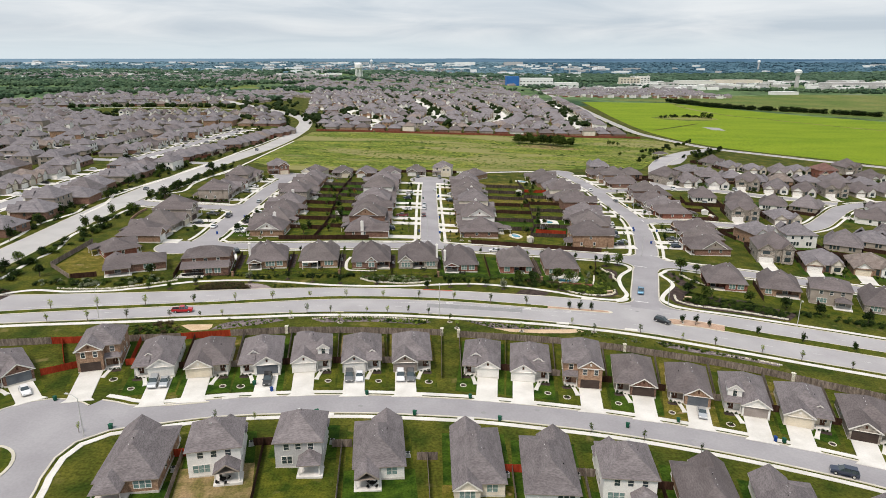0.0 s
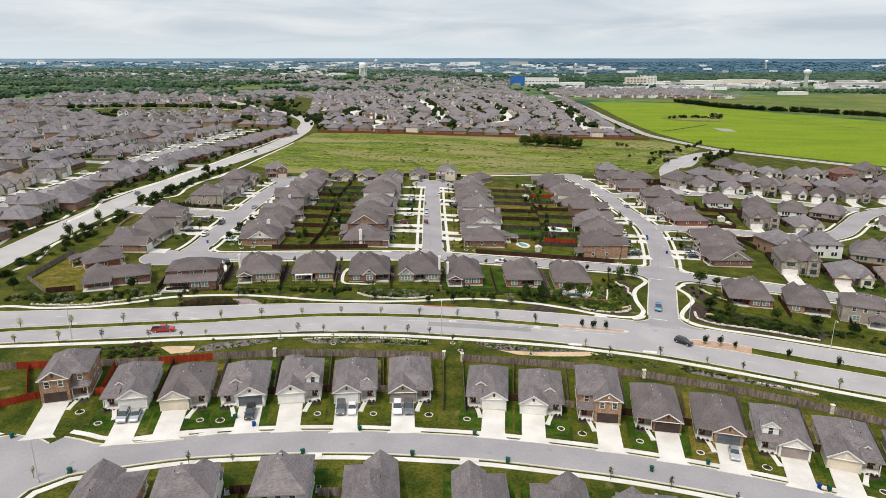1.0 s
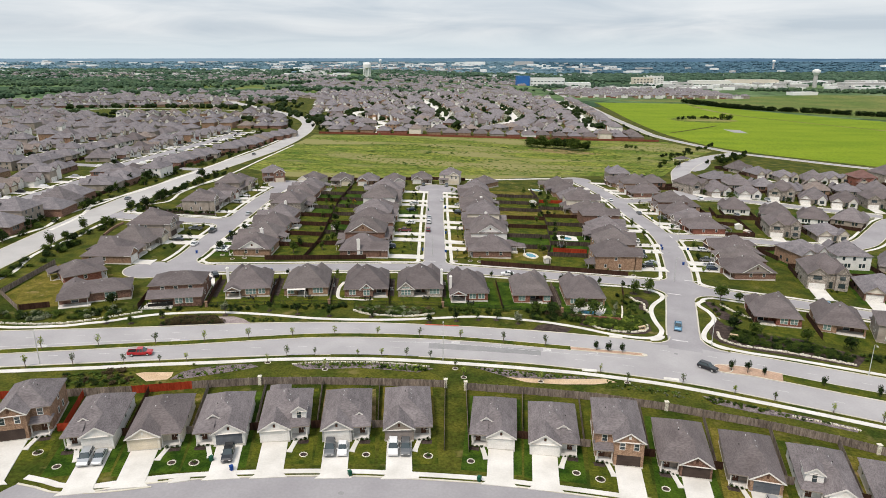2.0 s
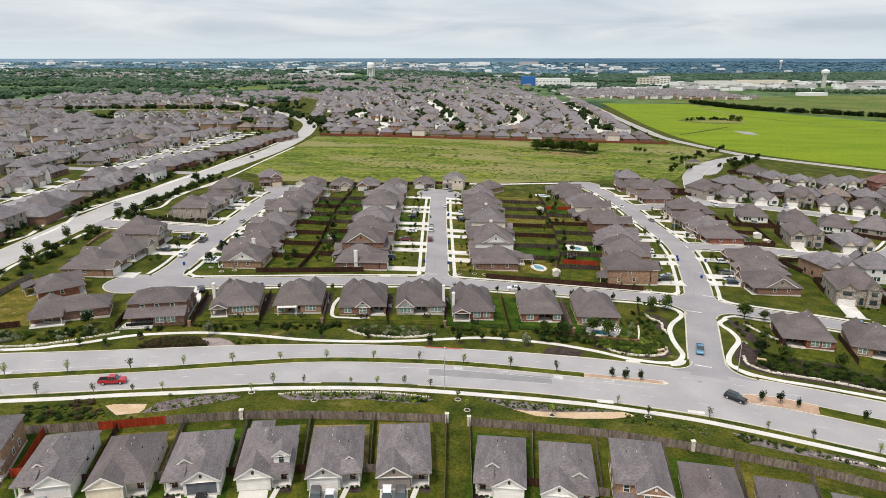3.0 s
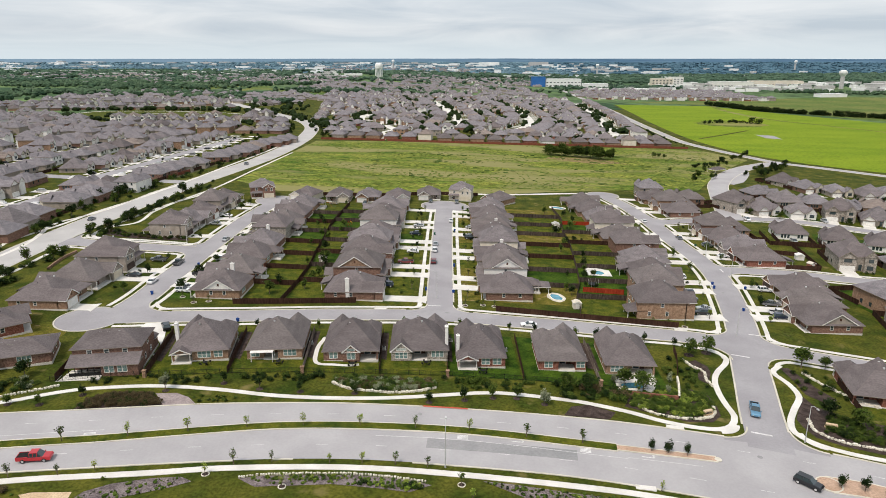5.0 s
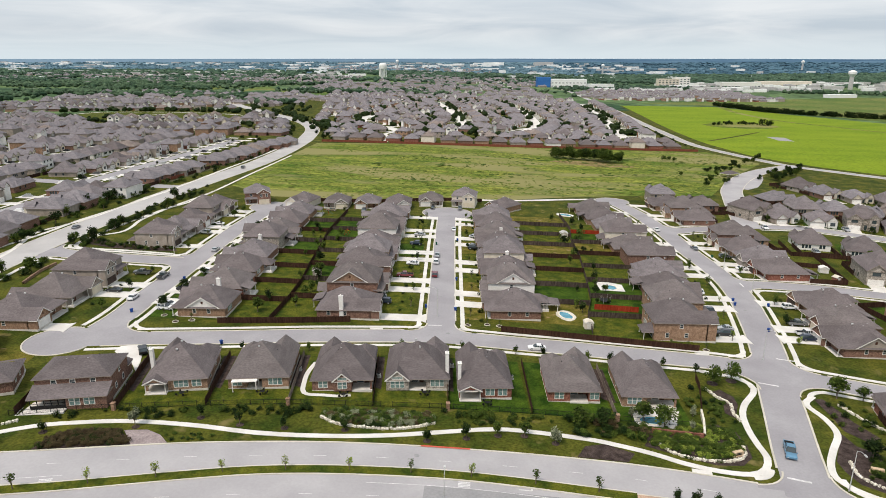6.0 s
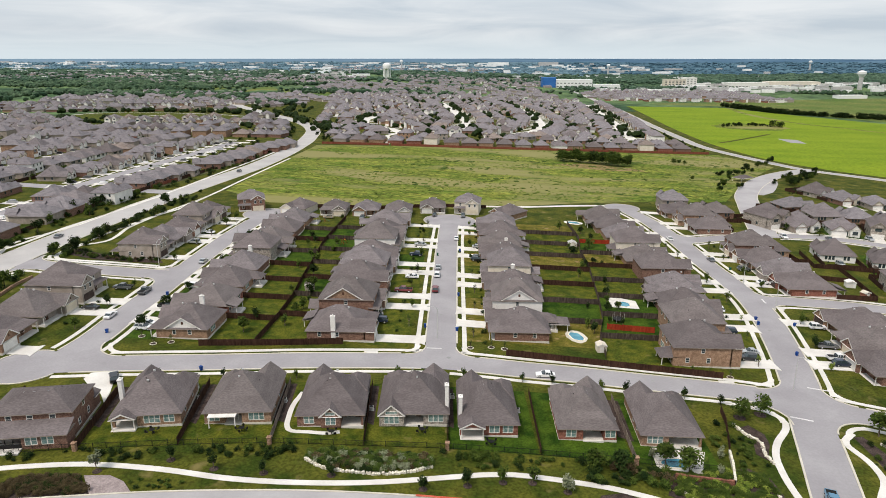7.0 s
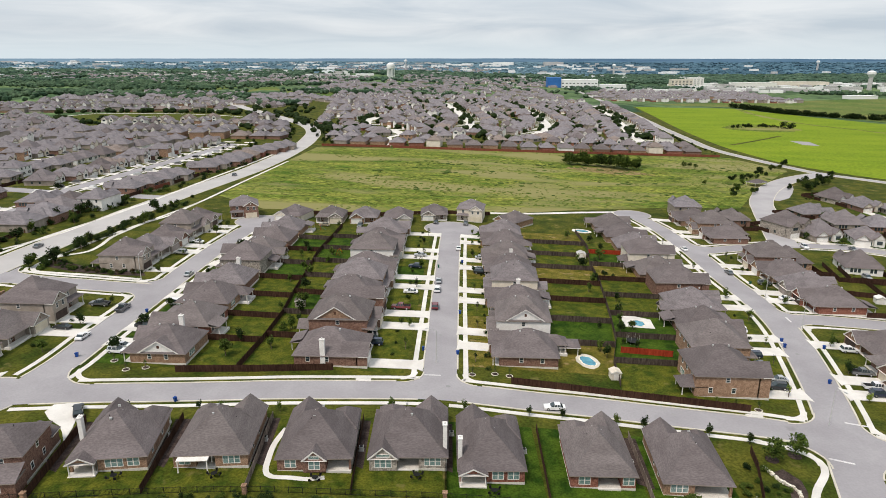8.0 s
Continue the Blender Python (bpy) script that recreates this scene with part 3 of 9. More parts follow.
bulb("turning_circle", -77.6, 114, 11.8, 0.040)
bulb("turning_circle", -79, 96, 12.0, 0.044)

area("junction_corner", FLARE, 0.048, STREET, "flared mouth of the turning circle", "road")
strip("kerb", smooth_line(FLARE[:6], 1.5), -0.2, 0.2, 0.15, KERB, "curved concrete kerb at the turning circle", "kerb", 0.16)
strip("pavement", [p + Vector((0.3, 1.9)) for p in smooth_line(FLARE[:6], 1.5)], -0.62, 0.62, 0.104, CONCRETE, "pale footpath rounding the turning circle", "pavement", 0.1)

for line, half in ROADS[2:]:
    far = line[0].y > 1500
    for s in (-1, 1):
        kerb_line(line, s * (half + 0.17), w=0.4 if far else 0.2)
kerb_line([p for p in av_n], -0.17)
kerb_line([p for p in av_s], 0.17)

# avenue median, grass then clay pavers at the noses
MED_W = smooth_line([(-132, 168.4), (-110, 174.2), (-84.6, 179.8), (-74.6, 182), (-64, 184.2), (-53.6, 186.8), (-42.7, 189.5), (-31.3, 192), (-19.5, 193.4), (-7.2, 194), (5.1, 194), (17.2, 193.1), (29.2, 191.7), (38, 190.7)], 3)
MED_P = smooth_line([(38, 190.7), (44, 190), (50, 189.3), (57, 188.4)], 1.5)
MED_Q = smooth_line([(75.4, 182.2), (78, 181.7), (82, 180.9), (88.7, 178.2)], 1.5)
MED_E = smooth_line([(88.7, 178.2), (100, 173.4), (115, 167.6), (135, 159.6), (170, 145), (225, 119)], 3)
for ln, hw, m, nm in ((MED_W, 1.15, LAWNS[1], "median_grass"), (MED_P, 0.75, PAVER, "median_pavers"), (MED_Q, 2.3, PAVER, "median_pavers"), (MED_E, 2.0, LAWNS[1], "median_grass")):
    strip(nm, ln, -hw, hw, 0.16, m, "grass median strip of the avenue" if m is not PAVER else "clay paver nose of the avenue median", "median", 0.15)
    for s in (-1, 1):
        strip("kerb", ln, s * (hw + 0.14) - 0.14, s * (hw + 0.14) + 0.14, 0.19, KERB, "pale kerb round the median", "kerb", 0.17)
for x, y, a in ((57.2, 188.35, 0.7), (75.4, 182.2, 2.4)):
    area("kerb", disc(x, y, a, a, 14), 0.186, KERB, "rounded concrete nose of the median", "kerb", 0.16)

area("median_pavers", disc(75.4, 182.2, 2.1, 2.1, 16), 0.192, PAVER, "clay paver nose of the avenue median", "median")

# lane paint on the avenue
bm = bmesh.new()


def between(k, n=140):
    return [a.lerp(b, k) for a, b in zip(pick(av_s, n), pick(av_n, n))]


def dashes(bm, line, on, off, w=0.06, lo=-1e9, hi=1e9):
    pts = pick(line, 700)
    acc = 0.0
    seg = []
    for a, b in zip(pts, pts[1:]):
        acc += (b - a).length
        if acc % (on + off) < on and lo < a.x < hi:
            seg.append(a)
        else:
            if len(seg) > 1:
                ribbon(bm, seg, -w, w, 0.042)
            seg = []
    if len(seg) > 1:
        ribbon(bm, seg, -w, w, 0.042)


dashes(bm, between(0.235), 3.0, 9.0)
dashes(bm, between(0.79), 3.0, 9.0)
for x0, x1, dy in ((-12, 40, -3.4), (38, 54, -3.0)):
    ln = [p + Vector((0, dy)) for p in MED_W + MED_P if x0 < p.x < x1]
    ribbon(bm, ln, -0.06, 0.06, 0.044)
ln = [p + Vector((0, 3.3)) for p in MED_W if -118 < p.x < -62]
ribbon(bm, ln, -0.06, 0.06, 0.044)


def turn_arrow(bm, x, y, a, flip=1):
    """Painted left-turn arrow, 3 m long."""
    c, s = math.cos(a), math.sin(a)

    def at(u, v):
        X, Y = x + u * c - v * flip * s, y + u * s + v * flip * c
        return (X, Y, g(X, Y) + 0.046)
    face(bm, [at(-1.5, -0.12), at(0.7, -0.12), at(0.7, 0.12), at(-1.5, 0.12)])
    face(bm, [at(0.7, -0.12), at(1.0, 0.1), at(0.9, 0.7), at(0.7, 0.7)])
    face(bm, [at(0.45, 0.65), at(1.2, 0.65), at(0.8, 1.15)])


def word_bar(bm, x, y, a):
    """Painted lane word, worn past reading."""
    c, s = math.cos(a), math.sin(a)
    for k in range(4):
        for u0, u1, v0, v1 in ((-1.1, 1.1, k * 0.42 - 0.84, k * 0.42 - 0.55),):
            q = [(x + u * c - v * s, y + u * s + v * c) for u, v in ((u0, v0), (u1, v0), (u1, v1), (u0, v1))]
            face(bm, [(X, Y, g(X, Y) + 0.046) for X, Y in q])


turn_arrow(bm, 18.5, 190.9, -0.06)
turn_arrow(bm, 43.8, 187.9, -0.12)
word_bar(bm, 7.2, 191.6, -0.02)
word_bar(bm, 31.5, 189.3, -0.1)
turn_arrow(bm, -79, 182.7, 3.36)
word_bar(bm, -66, 185.6, 0.22)
word_bar(bm, -97, 179.2, 0.24)
# stop lines at the junctions
for (x0, y0), (x1, y1) in (((68.0, 199.2), (72.0, 198.0)), ((-4, 262.5), (0, 262.6)), ((89.2, 252.0), (93.8, 250.8)), ((78.6, 237.6), (83.0, 236.2)), ((103.8, 310.2), (103.9, 314.0))):
    d = (Vector((x1, y1)) - Vector((x0, y0))).normalized()
    n2 = Vector((-d.y, d.x)) * 0.28
    q = [Vector((x0, y0)) - n2, Vector((x1, y1)) - n2, Vector((x1, y1)) + n2, Vector((x0, y0)) + n2]
    face(bm, [(v.x, v.y, g(v.x, v.y) + 0.074) for v in q])
tagged(new("lane_paint", mesh_of("lane_paint", bm, PAINT)), "white lane dashes, arrows and stop lines on the road", "road marking", "", "structure")
dk = [p for p in between(0.33) if -0.5 < p.x < 32]
strip("road_patch", dk, -1.7, 1.7, 0.036, DARKPATCH, "darker resurfaced strip of the avenue", "road patch")
strip("red_kerb", [p for p in av_n if -4.5 < p.x < 8.5], -0.42, 0.08, 0.17, REDPAINT, "red painted length of kerb", "kerb")
bm = bmesh.new()
for x, y in ((-2, 199.5), (14, 126.2), (-13, 127.2), (37, 121), (57, 117.5), (52, 251), (-1.5, 286), (-88, 262), (66, 190), (95, 287), (-63, 118), (2, 257.5), (45, 118.8), (26, 128)):
    patch(bm, disc(x, y, 0.55, 0.55, 12), 0.064)
tagged(new("manhole_covers", mesh_of("manhole_covers", bm, DARKPATCH)), "dark round manhole covers in the streets", "manhole cover", "", "structure")


# ---------------------------------------------------------------- pavements
def pavement(pts, half=0.75, raw=False, cut=True, top=0.10):
    line = pts if raw else smooth_line(pts, 1.5)
    runs, run = [], []
    for p in line:
        if cut and on_road(p, None, 0.1):
            runs.append(run)
            run = []
        else:
            run.append(p)
    runs.append(run)
    for r in runs:
        if len(r) > 2:
            strip("pavement", r, -half, half, top, CONCRETE, "pale concrete footpath edged by lawn", "pavement", 0.1)


pavement([(-175, 149.5), (-118, 161.9), (-95, 166.2), (-77, 169.4), (-68, 171.4), (-58.4, 173.1), (-48.4, 174.9), (-38.4, 177), (-27.7, 178.4), (-16.8, 179.4), (-5.7, 179.7), (5.3, 179.3), (16.3, 178.6), (27, 177.7), (37.7, 176.5), (47.8, 174.6), (57.6, 172.4), (68, 169),
          (85, 162.6), (104, 154.9), (119, 149), (160, 132), (215, 107)], 0.8, cut=False)
pavement([(-136, 180), (-129, 186.5), (-122, 190.3), (-111.5, 189.9), (-98.6, 192.2), (-94.6, 194), (-89.4, 196), (-84.8, 198.8), (-79.8, 201.5), (-74.3, 203.4), (-61.9, 205.6), (-48.4, 205.5), (-34.6, 204.1), (-21.4, 204.3), (-8.4, 205.8), (4.8, 208.6), (11.6, 210), (18.4, 210.3), (31.7, 208.6), (38, 206.9),
          (44.2, 204.7), (49.9, 201.9), (55.6, 200.1), (61.5, 199.6), (65, 201.5), (67, 205.5), (67, 209.5), (67.3, 215), (68.5, 221.4), (71, 226.6), (75.4, 232.5), (76.2, 236.5), (73, 240), (66, 242.3)], 0.7, cut=False)
pavement([(89, 232), (85.5, 228), (86.6, 221.7), (86, 215.6), (82, 209.6), (78.6, 204), (77.6, 199.5), (80.6, 195.4), (86.4, 192.4), (95.6, 189.6), (111, 183.9), (134, 175), (176, 157)], 0.7, cut=False)
pavement([(-140, 190), (-138.8, 199.5), (-138.7, 205), (-140, 217), (-139.5, 233), (-144, 250), (-144.3, 263), (-142.5, 278), (-143.5, 294), (-141, 303)], 0.7, cut=False)
pavement([(-142, 322), (-141, 345), (-138, 370), (-133, 400), (-129, 430), (-127, 480), (-123, 560)], 0.7, cut=False)
pavement([(-162, 200), (-165, 222), (-163, 235), (-164, 250), (-167, 268), (-163, 290), (-167, 310), (-163, 335), (-161, 360), (-156, 390), (-152, 430), (-148, 490), (-143, 560), (-141, 620)], 0.8, cut=False)


def beside(line, off, lo=0, hi=None):
    pts = pick(line, max(10, int(len(line) * 2.4)))
    nor = sides(pts)
    return [p + n * off for p, n in zip(pts, nor)][lo:hi]


L = {k: v for k, v in zip(("cross", "centre", "left", "stub", "right", "e2", "e3", "e4", "entry", "rural", "art", "near"), [ln for ln, h in ROADS[2:]])}
for key, off in (("centre", 6.3), ("centre", -6.3), ("left", 6.3), ("left", -6.3), ("cross", 6.0), ("cross", -6.0), ("near", 5.3), ("near", -5.3), ("right", 6.6), ("right", -6.6), ("e2", 6), ("e2", -6), ("e3", 6), ("e3", -6), ("e4", 6.8), ("e4", -6.8), ("stub", 6.3), ("stub", -6.3)):
    ln = beside(L[key], off)
    if key == "right":
        ln = [p for p in ln if p.y > 246]
    if key == "cross" and off > 0:
        pavement([p for p in ln if p.x > 92], 0.62, raw=True)
        ln = [p for p in ln if p.x < 68]
    pavement(ln, 0.62, raw=True)

strip("meadow_path", smooth_line([(-30, 424.5), (0, 433), (30, 437), (60, 446), (84, 452)], 6), -1.6, 1.6, 0.06, CONCRETE, "pale path along the foot of the meadow", "path")

# winding pavements and planting along the arterial
strip("pavement", smooth_line([(-158, 285), (-158.5, 305), (-162.3, 321.4), (-166, 332), (-165.6, 341), (-163.1, 347.5), (-158.8, 363.5), (-157, 384), (-155.4, 409), (-151.5, 422)], 2.5), -0.8, 0.8, 0.1, CONCRETE, "pale winding pavement beside the arterial", "pavement", 0.08)
strip("pavement", smooth_line([(-129, 430), (-130, 414), (-131, 399), (-134.6, 387), (-136, 374), (-136.5, 362), (-134.5, 350), (-135, 342), (-141, 335), (-142.5, 326), (-139.5, 319.6), (-131, 318.4), (-119, 318), (-108, 317), (-101.5, 316.4)], 2.0), -0.75, 0.75, 0.1, CONCRETE, "pale winding pavement beside the arterial", "pavement", 0.08)
strip("retaining_wall", smooth_line([(-132.9, 279), (-134.2, 286), (-135.0, 292), (-134.7, 299)], 1.5), -0.25, 0.25, 0.9, WALLS["tan"], "tan stone retaining wall beside a back yard", "wall", 1.6)
area("mulch_bed", [(-140.5, 325), (-139.5, 332.5), (-128, 327), (-118, 326.5), (-107, 327), (-101.5, 320), (-110, 319.3), (-126, 320.3)], 0.045, MULCH, "dark corner planting bed full of shrubs", "planting bed")


# ---------------------------------------------------------------- houses
def roof_mesh(bm, x0, x1, y0, y1, z, tan=0.55, over=0.42, g0=False, g1=False, along=None):
    """Pitched roof on a rectangle: ridge along the longer way; g0/g1: gabled instead of hipped at the low/high end.
    Slot 0 shingles, slot 1 fascia and soffit."""
    x0, x1, y0, y1 = x0 - over, x1 + over, y0 - over, y1 + over
    z -= over * tan * 0.35
    yway = (y1 - y0 >= x1 - x0) if along is None else along == "y"
    half = ((x1 - x0) if yway else (y1 - y0)) / 2
    top = z + half * tan
    length = (y1 - y0) if yway else (x1 - x0)
    a = 0.0 if g0 else min(half, length * 0.495)
    b = length if g1 else length - min(half, length * 0.495)

    def P(u, v, h):
        return (x0 + half + v, y0 + u, h) if yway else (x0 + u, y0 + half - v, h)
    c = [P(0, -half, z), P(0, half, z), P(length, half, z), P(length, -half, z)]
    r0, r1 = P(a, 0, top), P(b, 0, top)
    face(bm, [c[1], c[2], r1, r0])
    face(bm, [c[3], c[0], r0, r1])
    if g0 == "open":
        pass
    elif g0:
        face(bm, [P(0, -half, z - 0.2), P(0, -half, z), r0, P(0, half, z), P(0, half, z - 0.2), P(0, half - 0.3, z - 0.2), P(0, 0, top - 0.3), P(0, -half + 0.3, z - 0.2)], 1)
    else:
        face(bm, [c[0], c[1], r0])
    if g1 == "open":
        pass
    elif g1:
        face(bm, [P(length, half, z - 0.2), P(length, half, z), r1, P(length, -half, z), P(length, -half, z - 0.2), P(length, -half + 0.3, z - 0.2), P(length, 0, top - 0.3), P(length, half - 0.3, z - 0.2)], 1)
    else:
        face(bm, [c[2], c[3], r1])
    lo = [(p[0], p[1], p[2] - 0.16) for p in c]
    for i, gab in ((0, g0), (1, False), (2, g1), (3, False)):
        if not gab:
            j = (i + 1) % 4
            face(bm, [lo[i], lo[j], c[j], c[i]], 1)
    face(bm, lo[::-1], 1)
    return top


def gable_fill(bm, x0, x1, y, z, tan, mi=0, thick=0.12, away=1):
    """Triangular gable wall over the front of a block."""
    half = (x1 - x0) / 2
    p = [(x0, y, z - 0.02), (x1, y, z - 0.02), ((x0 + x1) / 2, y, z + half * tan)]
    q = [(a, b + thick * away, c) for a, b, c in p]
    face(bm, p, mi)
    face(bm, q[::-1], mi)
    for i in range(3):
        j = (i + 1) % 3
        face(bm, [p[j], p[i], q[i], q[j]], mi)


_shared = {}


def shared(key, make):
    if key not in _shared:
        _shared[key] = make()
    return _shared[key]


def win_frame(w, h):
    def make():
        bm = bmesh.new()
        t = 0.11
        box(bm, -w / 2 - t, w / 2 + t, -0.06, 0.05, -t, 0)
        box(bm, -w / 2 - t, w / 2 + t, -0.06, 0.05, h, h + t)
        box(bm, -w / 2 - t, -w / 2, -0.06, 0.05, 0, h)
        box(bm, w / 2, w / 2 + t, -0.06, 0.05, 0, h)
        box(bm, -w / 2, w / 2, -0.045, 0.03, h / 2 - 0.03, h / 2 + 0.03)
        return mesh_of("window_frame", bm, TRIM)
    return shared(("wf", w, h), make)


def win_pane(w, h, m):
    def make():
        bm = bmesh.new()
        box(bm, -w / 2, w / 2, -0.03, 0.0, 0, h)
        return mesh_of("pane", bm, m)
    return shared(("wp", w, h, m.name), make)


def window(parent, x, y, z, w, h, turn, glass=None):
    f = put("window", win_frame(w, h), parent, pose(x, y, z, 0, 0, turn))
    put("pane", win_pane(w, h, glass or GLASS), f)


def garage_door(parent, x, y, w, colour, turn=0):
    def make():
        bm = bmesh.new()
        for k in range(4):
            box(bm, -w / 2, w / 2, -0.05, 0.02, 0.02 + k * 0.55, 0.53 + k * 0.55)
        box(bm, -w / 2, w / 2, -0.02, 0.03, 0, 2.2)
        return mesh_of("garage_door", bm, GARAGE[colour])
    return put("garage_door", shared(("gd", w, colour), make), parent, pose(x, y, 0.1, 0, 0, turn), colour + " panelled garage door")


def door_mesh():
    def make():
        bm = bmesh.new()
        box(bm, -0.5, 0.5, -0.05, 0.02, 0, 2.1)
        box(bm, -0.34, -0.06, -0.075, -0.05, 1.1, 1.9)
        box(bm, 0.06, 0.34, -0.075, -0.05, 1.1, 1.9)
        box(bm, -0.34, -0.06, -0.075, -0.05, 0.25, 0.95)
        box(bm, 0.06, 0.34, -0.075, -0.05, 0.25, 0.95)
        return mesh_of("front_door", bm, DOORMAT)
    return shared("door", make)


def vent_mesh():
    def make():
        bm = bmesh.new()
        box(bm, -0.2, 0.2, -0.18, 0.18, -0.25, 0.1)
        face(bm, [(-0.23, -0.21, 0.1), (0.23, -0.21, 0.1), (0.23, 0.21, 0.17), (-0.23, 0.21, 0.17)])
        return mesh_of("roof_vent", bm, STEEL)
    return shared("vent", make)


def pipe_mesh():
    def make():
        bm = bmesh.new()
        tube(bm, (0, 0, -0.3), (0, 0, 0.45), 0.07, 0.07, 6)
        return mesh_of("vent_pipe", bm, IRON)
    return shared("pipe", make)


def post_mesh(h):
    def make():
        bm = bmesh.new()
        box(bm, -0.09, 0.09, -0.09, 0.09, 0, h)
        box(bm, -0.13, 0.13, -0.13, 0.13, 0, 0.25)
        box(bm, -0.13, 0.13, -0.13, 0.13, h - 0.2, h)
        return mesh_of("porch_post", bm, TRIM)
    return shared(("post", h), make)


WORDS = dict(tan="tan brick", red="red brick", brown="brown brick", stone="grey stone", cream="cream siding", white="white siding", grey="grey siding", taupe="taupe siding")


def house(x, y, yaw, W, D, storeys=1, wall="tan", front=None, side=-1, door="white", roof=0, tan=0.55, group="", back="patio", seed=0, far=False, chimney=None, twofront=False, dormer=None, gable=True, rearwing=True, fg=None, sides=(-1, 1), rear=True):
    """A brick-veneer suburban house. Origin at the middle of its street front, which looks to local -y; D deep to local +y.
    side: which side the garage is on. back: patio, cover, plain, bay."""
    rr = random.Random(seed * 7919 + 13)
    a = radians(yaw)
    cx, cy = x - math.sin(a) * D / 2, y + math.cos(a) * D / 2
    z0 = g(cx, cy) + 0.22
    front = front or wall
    lab = ("two-storey " if storeys == 2 else "single-storey ") + WORDS[front] + " house with " + ("grey", "brown-grey", "taupe")[roof] + " shingle roof"
    if door and side and not far:
        lab += ", " + door + " garage"
    h = empty("house", pose(x, y, z0, 0, 0, yaw), lab, "house", group)
    hw = 2.75 if storeys == 1 else 5.45
    gw = min(6.2, W * 0.62)
    gx0, gx1 = (-W / 2, -W / 2 + gw) if side < 0 else (W / 2 - gw, W / 2)
    px0, px1 = (gx1, W / 2) if side < 0 else (-W / 2, gx0)
    rec = 2.4
    gh = hw if (twofront and storeys == 2) else 2.75
    # slab
    bm = bmesh.new()
    box(bm, -W / 2 - 0.06, W / 2 + 0.06, rec - 0.06, D + 0.06, -1.0, 0.1)
    box(bm, gx0 - 0.06, gx1 + 0.06, -0.06, rec, -1.0, 0.096)
    part("foundation", bm, FOUND, h)
    # walls
    bm = bmesh.new()
    wing = rr.choice((-1, 1))
    rw = W * (0.42 if W > 11 else 0.5)
    pieces = []
    if isinstance(back, tuple):
        # rear wall in pieces from local +x to -x: plain wall, projecting bay, open recess, gabled porch
        box(bm, -W / 2, W / 2, rec, D - 3.2, 0.05, hw)
        xa = W / 2
        for what, share in back:
            xb = xa - share * W
            pieces.append((what, xb, xa))
            if what in ("wall", "bay"):
                box(bm, xb, xa, D - 3.21, D + (0.7 if what == "bay" else 0), 0.05, hw)
            if what == "bay":
                gable_fill(bm, xb, xa, D + 0.7, hw, 0.85, 0, away=-1)
            xa = xb
    elif back == "recess":
        rw = W * 0.36
        box(bm, -W / 2, W / 2, rec, D - 3.4, 0.05, hw)
        box(bm, *((-W / 2, W / 2 - rw) if wing > 0 else (-W / 2 + rw, W / 2)), D - 3.41, D, 0.05, hw)
    else:
        box(bm, -W / 2, W / 2, rec, D, 0.05, hw)
    wf = WALLS[front]
    box(bm, gx0, gx1, 0, rec + 0.3, 0.05, gh, 1)
    gtan = tan * 1.05
    if gable:
        gable_fill(bm, gx0, gx1, 0.0, gh, gtan, 1)
    part("wall", bm, [WALLS[wall], wf], h)
    # main roof with the garage wing's roof run into it
    bm = bmesh.new()
    ridge = roof_mesh(bm, -W / 2, W / 2, rec, D, hw, tan, g0=bool(fg), g1=False)
    part("roof", bm, [ROOFS[roof], EAVE], h)
    if fg:
        bm = bmesh.new()
        gable_fill(bm, -W / 2, W / 2, rec - 0.01, hw, tan, 0)
        part("gable_wall", bm, wf, h)
    bm = bmesh.new()
    reach = rec + (gw / 2 * gtan + gh - hw) / tan + 0.5 if gh >= hw else rec + 0.2
    reach = max(rec + 0.3, reach)
    roof_mesh(bm, gx0, gx1, 0, reach if gable else rec + 3.2, gh, gtan, over=0.38, g0=gable, g1="open", along="y")
    part("garage_roof", bm, [ROOFS[roof], TRIM], h)
    if door:
        garage_door(h, (gx0 + gx1) / 2, -0.005, 4.9 if gw > 5.6 else 4.4, door)
    if gable and not far:
        bm = bmesh.new()
        mx, mz = (gx0 + gx1) / 2, gh + gw / 2 * gtan * 0.38
        box(bm, mx - 0.22, mx + 0.22, -0.05, 0.02, mz - 0.3, mz + 0.35)
        part("gable_vent", bm, DOORMAT if rr.random() < 0.6 else TRIM, h)
    # porch
    pm = (px0 + px1) / 2
    if px1 - px0 > 1.8:
        if not far:
            bm = bmesh.new()
            box(bm, px0 + 0.1, px1 - 0.1, 0.6, rec, -0.7, 0.08)
            part("porch_slab", bm, CONCRETE, h)
            put("front_door", door_mesh(), h, pose(pm - 0.3 * side, rec, 0.1))
            for k in (px0 + 0.3 if side > 0 else px0 + 0.25, px1 - 0.25):
                put("porch_post", post_mesh(2.6), h, pose(k, 0.85, 0.08))
            window(h, pm + 0.75 * side * -1 if px1 - px0 > 3.2 else pm + 0.6, rec, 0.9, 0.7, 1.4, 0)
        bm = bmesh.new()
        pz = 2.72
        o = 0.35
        xi, xo = (px1, px0 - o) if side > 0 else (px0, px1 + o)
        xt, yt = xo + (1.7 if side > 0 else -1.7), rec + 1.3
        zt = pz + (yt - 0.4) * 0.3
        up = 1 if side < 0 else -1
        face(bm, [(xi, 0.4, pz), (xo, 0.4, pz), (xt, yt, zt), (xi, yt, zt)][::up])
        face(bm, [(xo, 0.4, pz), (xo, yt, pz), (xt, yt, zt)][::up])
        box(bm, px0 - (o if side > 0 else 0), px1 + (o if side < 0 else 0), 0.4, 0.52, pz - 0.24, pz - 0.01, 1)
